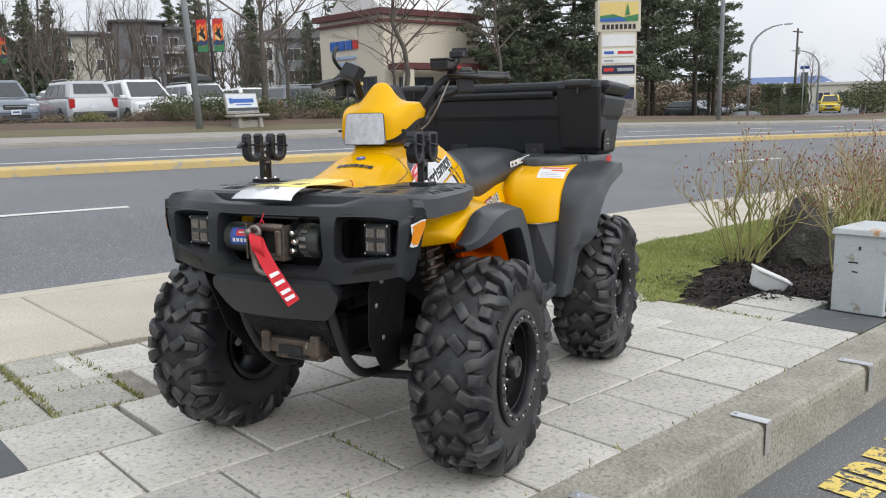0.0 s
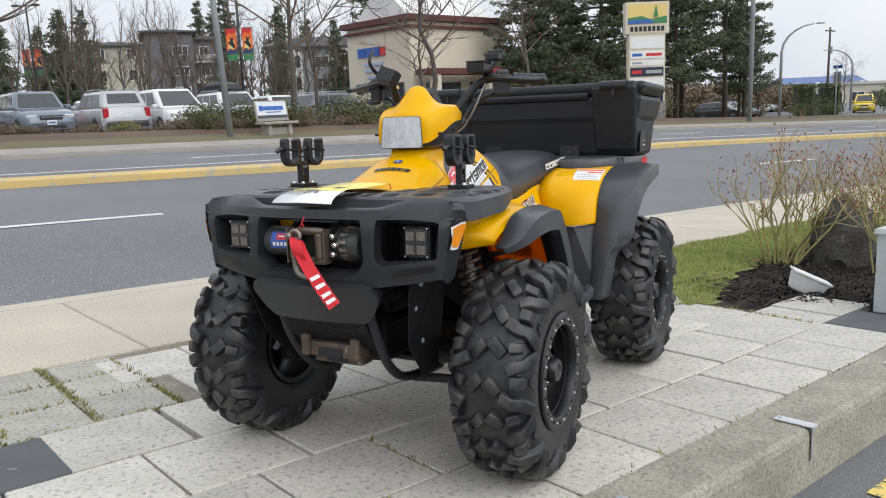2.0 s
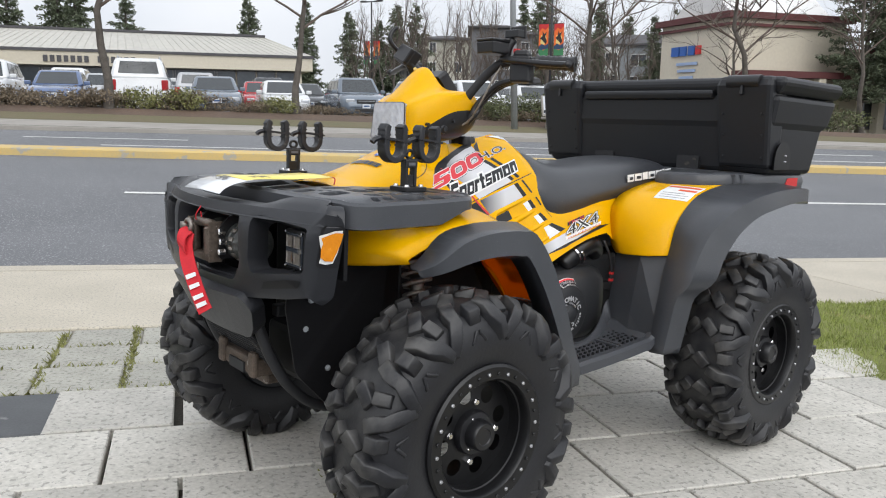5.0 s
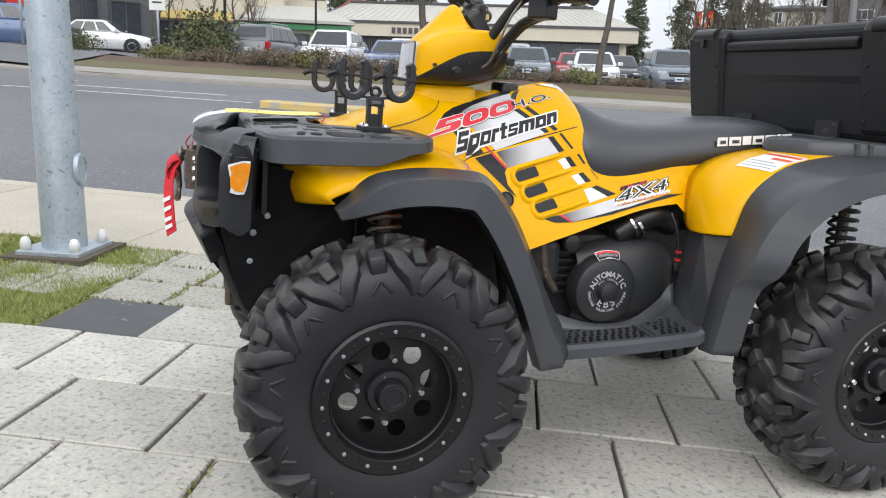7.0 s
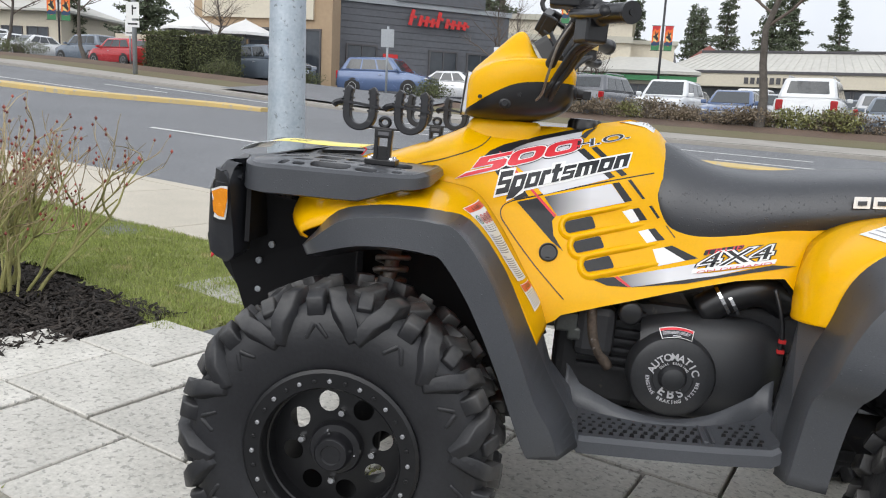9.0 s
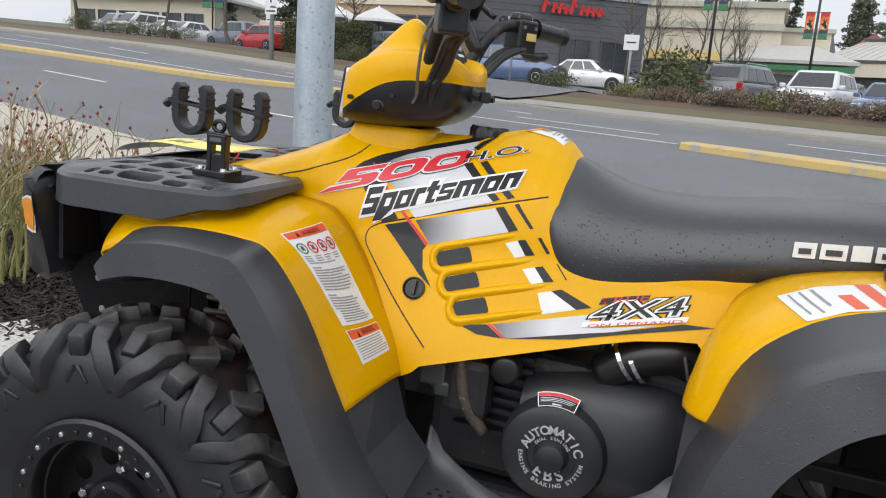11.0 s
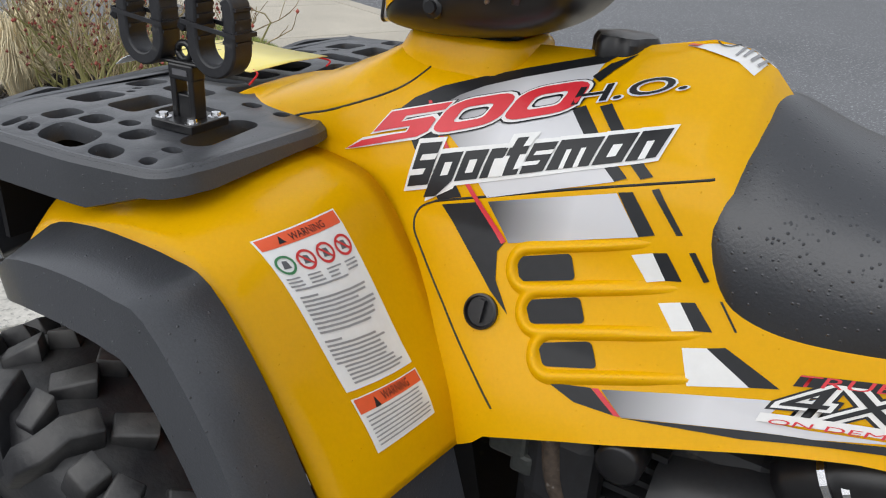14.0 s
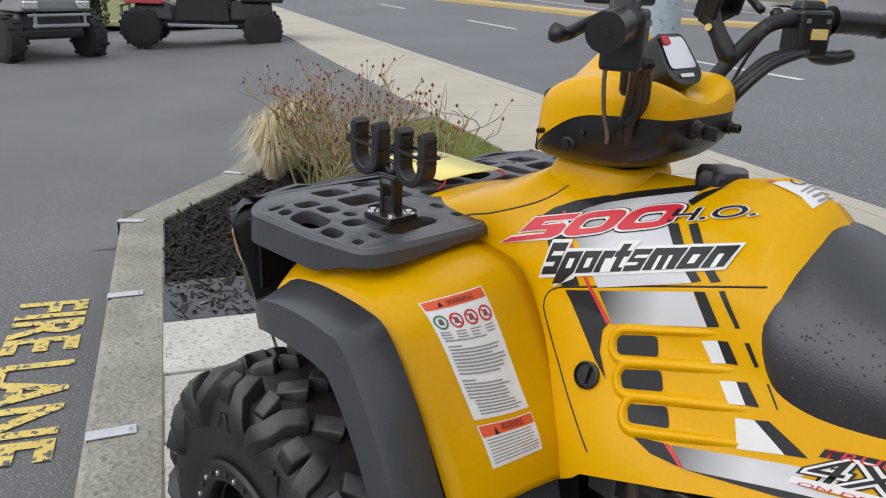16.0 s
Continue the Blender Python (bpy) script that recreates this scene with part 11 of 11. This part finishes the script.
umbrella(-29.0, 24.4)
umbrella(-26.6, 25.3)


# ---- buildings across the road ----
def wall_box(name, t, x0, x1, y0, y1, z0, z1, m, label=""):
    return part(name, boxes(((x0 + x1) / 2, (y0 + y1) / 2, (z0 + z1) / 2, x1 - x0, y1 - y0, z1 - z0)), m, t, label)


def window(t, x0, x1, z0, z1, y, frame_m=None, bars=1, side=False):
    """A framed window on the front (y) or, with side, on a side wall at x = y."""
    frame_m = frame_m or M_white
    w, h, cx, cz = x1 - x0, z1 - z0, (x0 + x1) / 2, (z0 + z1) / 2

    def b(a, c, d, e, th, off):
        return (y + off, a, c, th, d, e) if side else (a, y + off, c, d, th, e)
    sg = -1
    fr = part("window", boxes(b(cx, z0 - 0.04, w + 0.16, 0.08, 0.12, sg * 0.03), b(cx, z1 + 0.04, w + 0.16, 0.08, 0.12, sg * 0.03), b(x0 - 0.04, cz, 0.08, h, 0.12, sg * 0.03), b(x1 + 0.04, cz, 0.08, h, 0.12, sg * 0.03), *[b(x0 + w * (i + 1) / (bars + 1), cz, 0.05, h, 0.1, sg * 0.03) for i in range(bars)]), frame_m, t, "window frame")
    part("pane", boxes(b(cx, cz, w, h, 0.03, sg * 0.015)), M_window, fr, "dark reflecting pane")


def roof(t, x0, x1, y0, y1, z, rise, m, over=0.4, hip=1.0, name="roof"):
    """A hipped (or, with hip 0, gabled) roof with its ridge along x."""
    bm = bmesh.new()
    ym, k = (y0 + y1) / 2, (y1 - y0) / 2 * hip
    lo = [bm.verts.new(p) for p in ((x0 - over, y0 - over, z), (x1 + over, y0 - over, z), (x1 + over, y1 + over, z), (x0 - over, y1 + over, z))]
    md = [bm.verts.new((p.co.x, p.co.y, z + 0.18)) for p in lo]
    a, b = bm.verts.new((x0 + k, ym, z + rise)), bm.verts.new((x1 - k, ym, z + rise))
    bm.faces.new(lo[::-1])
    for i in range(4):
        bm.faces.new((lo[i], lo[(i + 1) % 4], md[(i + 1) % 4], md[i]))
    for q in ((md[0], md[1], b, a), (md[1], md[2], b), (md[2], md[3], a, b), (md[3], md[0], a)):
        bm.faces.new(q)
    bmesh.ops.recalc_face_normals(bm, faces=bm.faces)
    return part(name, bm, m, t)


def building(name, label, u, v, yaw=0.0, dz=-0.3):
    return thing(name, label, "building", upright(u, v, gz(u, v) + dz, yaw))


def imaging_hall():
    """Low cream hall with a sloped pale metal roof band."""
    t = building("shop_building", "low cream commercial building with a pale sloped metal roof", -4.5, 62.0)
    wall_box("wall", t, -12.0, 12.5, 0.6, 14, 0, 3.4, M_cream, "cream stucco wall")
    wall_box("fascia", t, -12.8, 13.3, 0.0, 14.5, 2.75, 3.75, M_cream, "cream fascia band")
    wall_box("fascia_trim", t, -12.9, 13.4, -0.1, 14.6, 3.75, 3.95, M_dkroof, "dark trim under the roof")
    bm = bmesh.new()
    loft(bm, [[Vector((-12.8, 0.0, 3.95)), Vector((-10.0, 2.2, 5.5)), Vector((-10.0, 12, 5.5)), Vector((-12.8, 14.4, 3.95))], [Vector((13.3, 0.0, 3.95)), Vector((9.6, 2.2, 5.5)), Vector((9.6, 12, 5.5)), Vector((13.3, 14.4, 3.95))]], False, True)
    rf = part("roof", bm, M_roof, t, "pale standing-seam metal roof")
    for k in range(44):
        f = (k + 0.5) / 44
        bm = bmesh.new()
        tube(bm, [(-12.8 + 26.1 * f, 0.0, 3.97), (-10.0 + 19.6 * f, 2.2, 5.52)], 0.025, 4)
        part("roof_seam", bm, M_roof, rf)
    wall_box("parapet_cap", t, -10.2, 9.8, 2.0, 12.2, 5.45, 5.62, M_dkroof)
    wall_box("shopfront", t, -11.0, 6.0, 0.45, 0.62, 0.25, 2.7, M_window, "dark shopfront glazing")
    for k in range(14):
        window(t, -9.6 + 1.55 * k, -8.3 + 1.55 * k, 0.4, 2.6, 0.45, M_dkroof, 0)
    for k in range(14):
        if k == 7:
            continue
        part("name_block", boxes((-6.2 + 0.46 * k, -0.04, 3.22, 0.3, 0.08, 0.46)), M_dkroof, t)
    part("red_panel", boxes((6.6, 0.5, 1.8, 0.9, 0.1, 1.7)), M_red, t)


imaging_hall()


def house(u, v, yaw, w, d, h, wall_m, roof_m, label, name="house", rise=2.5, storeys=2, hip=1.0):
    t = building(name, label, u, v, yaw)
    wall_box("wall", t, -w / 2, w / 2, 0, d, 0, h, wall_m)
    roof(t, -w / 2, w / 2, 0, d, h, rise, roof_m, 0.5, hip)
    for s in range(storeys):
        z = h * (s + 0.35) / storeys
        n = max(2, int(w / 2.6))
        for k in range(n):
            x = -w / 2 + w * (k + 0.5) / n
            window(t, x - 0.55, x + 0.55, z, z + 1.2, 0)
        for k in range(max(1, int(d / 3.5))):
            y = d * (k + 0.5) / max(1, int(d / 3.5))
            window(t, y - 0.5, y + 0.5, z, z + 1.2, -w / 2, side=True)
    return t


house(-17.0, 77, 14, 5.0, 5, 4.2, M_brown_wall, M_redroof, "brown house with a hipped red-brown roof")
house(-25.5, 78, 15, 9.0, 8, 4.2, M_beige, M_dkroof, "beige house with a dark shingle roof", hip=0.0)
house(3, 110, -10, 9, 8, 4.5, M_beige, M_dkroof, "grey-beige house behind the hall")


def apartments():
    t = building("apartment_building", "grey and beige apartment building of several storeys", 31.6, 87, -20, -1.0)
    wall_box("wall", t, -6.2, 0, 0.6, 12, 0, 9.2, M_beige, "beige siding")
    wall_box("wall", t, 0, 5.2, 0, 12, 0, 10.6, M_slategrey, "dark grey siding")
    wall_box("wall", t, 5.2, 8.0, 1.6, 12, 0, 9.9, M_slategrey, "dark grey siding")
    for x0, x1, y0, z in ((-6.2, 0, 0.6, 9.2), (0, 5.2, 0, 10.6), (5.2, 8.0, 1.6, 9.9)):
        roof(t, x0, x1, y0, 12, z, 1.0, M_dkroof, 0.5, 0.4)
    for f in range(4):
        z = 0.9 + 2.3 * f
        window(t, -5.0, -4.3, z, z + 1.1, 0.6)
        window(t, -1.9, -1.2, z, z + 1.1, 0.6)
        window(t, 2.9, 4.5, z + 0.4, z + 1.3, 0.0, bars=2)
        window(t, 6.0, 6.9, z + 0.2, z + 1.3, 1.6)
        bal = wall_box("balcony", t, 5.3, 7.9, 0.5, 1.6, z - 0.5, z - 0.35, M_white)
        for k in range(12):
            part("baluster", boxes((5.35 + 0.23 * k, 0.55, z - 0.02, 0.04, 0.04, 0.7)), M_white, bal)
        part("rail", boxes((6.6, 0.55, z + 0.35, 2.6, 0.06, 0.06)), M_white, bal)


M_slategrey = mat("slate_grey_siding", (0.17, 0.17, 0.18), (0.13, 0.13, 0.14), 0.85, scale=0.3, fine=5)
apartments()


def bay_house(u, v):
    t = building("apartment_building", "grey and white apartments with bay windows behind the thicket", u, v, -35, -0.5)
    wall_box("wall", t, -6, 6, 0, 10, 0, 8.5, M_greyblue, "grey siding")
    roof(t, -6, 6, 0, 10, 8.5, 1.6, M_dkroof, 0.5, 0.6)
    for x in (-3.2, 2.4):
        bay = wall_box("bay", t, x - 1.1, x + 1.1, -1.0, 0, 1.0, 8.3, M_white, "white bay")
        for f in range(3):
            for k in range(3):
                window(bay, x - 0.95 + 0.66 * k, x - 0.4 + 0.66 * k, 1.5 + 2.4 * f, 2.8 + 2.4 * f, -1.0, bars=0)
    for f in range(3):
        window(t, -0.8, 0.8, 1.5 + 2.4 * f, 2.7 + 2.4 * f, 0)


M_greyblue = mat("grey_blue_siding", (0.3, 0.32, 0.34), (0.25, 0.265, 0.28), 0.85, scale=0.3, fine=5)
bay_house(47, 75)


def clinic():
    """Cream block with a maroon cornice, a pale gable and a lower wing."""
    t = building("shop_building", "cream shop building with maroon cornice and logo shapes", 27.5, 34.5)
    wall_box("wall", t, 0, 8, 0, 6.5, 0, 6.4, M_cream, "cream stucco wall")
    wall_box("cornice", t, -0.35, 8.35, -0.35, 6.8, 6.4, 6.75, M_maroon, "maroon cornice")
    wall_box("cornice", t, -0.2, 8.2, -0.2, 6.6, 6.0, 6.15, M_maroon)
    bm = bmesh.new()
    prism(bm, [(0.6, 0), (6.0, 0), (3.2, 2.3)], 0, 7.0, Matrix.Translation((0.4, 0, 6.75)) @ Matrix(((0, 0, 1, 0), (1, 0, 0, 0), (0, 1, 0, 0), (0, 0, 0, 1))))
    bmesh.ops.recalc_face_normals(bm, faces=bm.faces)
    part("gable", bm, M_white, t, "pale gable")
    lo = part("logo_shape", boxes((-0.06, 4.9, 4.85, 0.1, 0.75, 0.55), (-0.06, 4.1, 4.85, 0.1, 0.6, 0.55), (-0.06, 3.3, 4.85, 0.1, 0.6, 0.55)), M_blue, t, "blue logo shape")
    part("logo_shape", boxes((-0.06, 2.65, 4.85, 0.1, 0.45, 0.5)), M_red, t, "red logo shape")
    part("name_bar", boxes((-0.06, 3.7, 4.1, 0.08, 2.0, 0.16), (-0.06, 3.7, 3.7, 0.08, 1.7, 0.16), (-0.06, 3.7, 3.3, 0.08, 1.3, 0.16)), M_bluelight, t)
    wall_box("wall", t, 8, 19, -1.2, 6.5, 0, 4.6, M_cream, "cream lower wing")
    wall_box("cornice", t, 0.0, 19.3, -1.8, -0.36, 3.2, 3.55, M_maroon, "maroon canopy edge")
    wall_box("cornice", t, 8.0, 19.3, -1.5, 6.8, 4.6, 4.9, M_maroon, "maroon cornice")
    for k in range(5):
        part("column", boxes((0.6 + 4.4 * k, -1.5, 1.6, 0.5, 0.5, 3.2)), M_cream, t, bevel=0.04)
        window(t, 1.2 + 3.6 * k, 3.8 + 3.6 * k, 0.5, 2.7, 0.0 if k < 2 else -1.2, M_dkroof, 1)
    window(t, 0.8, 2.6, 0.6, 2.8, 0, M_dkroof, 1, True)


M_maroon = mat("maroon_trim", (0.12, 0.035, 0.035), (0.09, 0.028, 0.028), 0.7)
M_bluelight = mat("pale_blue_sign_paint", (0.35, 0.45, 0.65), (0.3, 0.4, 0.6), 0.6)
clinic()


def script_bars(t, x, y, z, n, h, m, r):
    """Red letter shapes of a script sign, as plain leaning bars."""
    for k in range(n):
        tall = 1.0 if k == 0 or k == n // 2 else r.uniform(0.5, 0.7)
        mm = Matrix.Translation((x, y, z - h * (1 - tall) / 2)) @ Matrix.Rotation(radians(14), 4, "Y")
        part("sign_shape", boxes((0, 0, 0, h * 0.22, 0.09, h * tall), (h * 0.16, 0, h * 0.1 * tall, h * 0.3, 0.09, h * 0.16), m=mm), m, t)
        x += h * (0.62 if tall == 1.0 else 0.42)


def cafe():
    t = building("cafe_building", "cream and tan cafe building with a red script sign", -27.2, 26.9, 22)
    r = random.Random(4)
    wall_box("wall", t, -3.4, 3.6, 0, 9, 0, 6.2, M_tan, "tan stucco block")
    wall_box("sign_panel", t, -2.9, 2.7, -0.15, 0, 3.3, 6.6, M_cream, "cream sign panel")
    wall_box("parapet_cap", t, -3.55, 3.75, -0.2, 9.1, 6.2, 6.45, M_brown_wall)
    script_bars(t, -1.5, -0.2, 5.0, 9, 0.95, M_red, r)
    for k in range(3):
        window(t, -2.4 + 1.9 * k, -0.8 + 1.9 * k, 0.3, 2.8, 0, M_dkroof, 0)
    t2 = building("cafe_building", "dark grey clad wing of the cafe with a red script sign", -24.6, 29.3, 55)
    wall_box("wall", t2, 0, 9.8, 0, 9, 0, 4.6, M_grey_wall, "dark grey cladding")
    wall_box("parapet_cap", t2, -0.1, 9.9, -0.15, 9.1, 4.6, 4.85, M_greymetal, "grey parapet cap")
    wall_box("tower", t2, 3.2, 8.2, -0.25, 5, 4.85, 5.6, M_grey_wall)
    for k in range(14):
        part("cladding_board", boxes((4.9, -0.02, 0.3 + 0.32 * k, 9.8, 0.04, 0.3)), M_grey_wall, t2)
    script_bars(t2, 4.0, -0.3, 4.1, 9, 0.8, M_red, r)
    for x in (0.7, 5.2, 7.4):
        window(t2, x, x + 1.5, 0.5, 2.5, -0.06, M_dkroof, 1)
    part("poster", boxes((3.0, -0.06, 1.6, 0.8, 0.05, 1.2)), M_red, t2, "red framed poster")
    t3 = building("shed", "low orange panelled enclosure behind the hedge", -36.0, 29.0, 25)
    for k in range(4):
        wall_box("panel", t3, -3.2 + 1.6 * k, -1.7 + 1.6 * k, 0, 0.12, 0, 2.0, M_rust, "rusty orange panel")
    wall_box("top_rail", t3, -3.3, 3.3, -0.05, 0.17, 2.0, 2.25, M_cream)


M_tan = mat("tan_stucco", (0.42, 0.31, 0.2), (0.36, 0.26, 0.17), 0.9, scale=0.4, fine=6)
M_rust = mat("rusty_orange_panel", (0.5, 0.16, 0.05), (0.4, 0.12, 0.04), 0.8, scale=1, fine=9)
cafe()


def shop_row():
    t = building("shop_building", "cream shop building with a stepped parapet", -19.0, 47.2, 18)
    wall_box("wall", t, -4.8, 3.6, 0, 9, 0, 5.6, M_cream, "cream stucco wall")
    wall_box("parapet_cap", t, -5.0, 3.8, -0.25, 9.1, 5.6, 5.95, M_beige)
    wall_box("fascia", t, -4.9, 3.7, -0.25, 0, 4.3, 4.7, M_beige)
    wall_box("wall", t, 3.6, 6.4, 1.6, 9, 0, 4.4, M_cream, "cream stucco wing")
    wall_box("parapet_cap", t, 3.6, 6.6, 1.4, 9.1, 4.4, 4.65, M_beige)
    wall_box("sign_board", t, -4.2, 0.4, -0.3, -0.2, 2.4, 2.9, M_gold, "yellow sign board")
    for k in range(3):
        window(t, -4.3 + 2.6 * k, -2.3 + 2.6 * k, 0.4, 2.2, 0, M_dkroof, 1)
    t = building("shop_building", "low cream shop building with a pale metal roof and green stripe", -14.4, 45.6, 18)
    wall_box("wall", t, -2.8, 3.4, 0, 6, 0, 2.6, M_cream, "cream stucco wall")
    wall_box("fascia", t, -3.1, 3.7, -0.4, 0, 2.2, 2.5, M_green, "green stripe")
    roof(t, -2.8, 3.4, 0, 6, 2.6, 1.2, M_roof, 0.5, 0.6)
    for k in range(3):
        window(t, -2.4 + 2.0 * k, -0.9 + 2.0 * k, 0.4, 1.9, 0, M_dkroof, 1)
    t = building("shop_building", "cream low building with a dark roof edge at the far corner", -63.0, 33.0, 25)
    wall_box("wall", t, -7, 7, 0, 9, 0, 3.6, M_cream, "cream stucco wall")
    roof(t, -7, 7, 0, 9, 3.6, 2.2, M_roof, 0.8)
    for k in range(6):
        window(t, -6.2 + 2.1 * k, -4.6 + 2.1 * k, 0.5, 2.4, 0, M_dkroof, 1)


shop_row()


def warehouse():
    t = building("warehouse", "large low building with a blue metal roof in the distance", 172, 72, -50, -2.0)
    wall_box("wall", t, -9, 9, 0, 14, 0, 4.6, M_beige, "pale wall")
    roof(t, -9, 9, 0, 14, 4.6, 2.6, M_blueroof, 0.8, 0.1)
    for k in range(4):
        bm = bmesh.new()
        prism(bm, [(-1.2, 0), (1.2, 0), (0, 1.1)], 0, 2.0, Matrix.Translation((-6.5 + 4.4 * k, -0.5, 4.8)) @ Matrix.Rotation(radians(90), 4, "X"))
        part("dormer", bm, M_white, t, "white gable dormer")
        window(t, -7.6 + 4.4 * k, -5.4 + 4.4 * k, 1.0, 3.2, 0, M_white, 1)
    t = building("warehouse", "long pale low building in the distance", 128, 48, -50, -1.0)
    wall_box("wall", t, -12, 12, 0, 12, 0, 4.0, M_beige, "pale wall")
    wall_box("parapet_cap", t, -12.3, 12.3, -0.3, 12.2, 4.0, 4.4, M_roof)
    for k in range(7):
        window(t, -11 + 3.2 * k, -9 + 3.2 * k, 0.8, 2.8, 0, M_white, 1)


M_blueroof = mat("blue_metal_roof", (0.09, 0.15, 0.32), (0.07, 0.12, 0.27), 0.5, scale=0.2, fine=3)
warehouse()
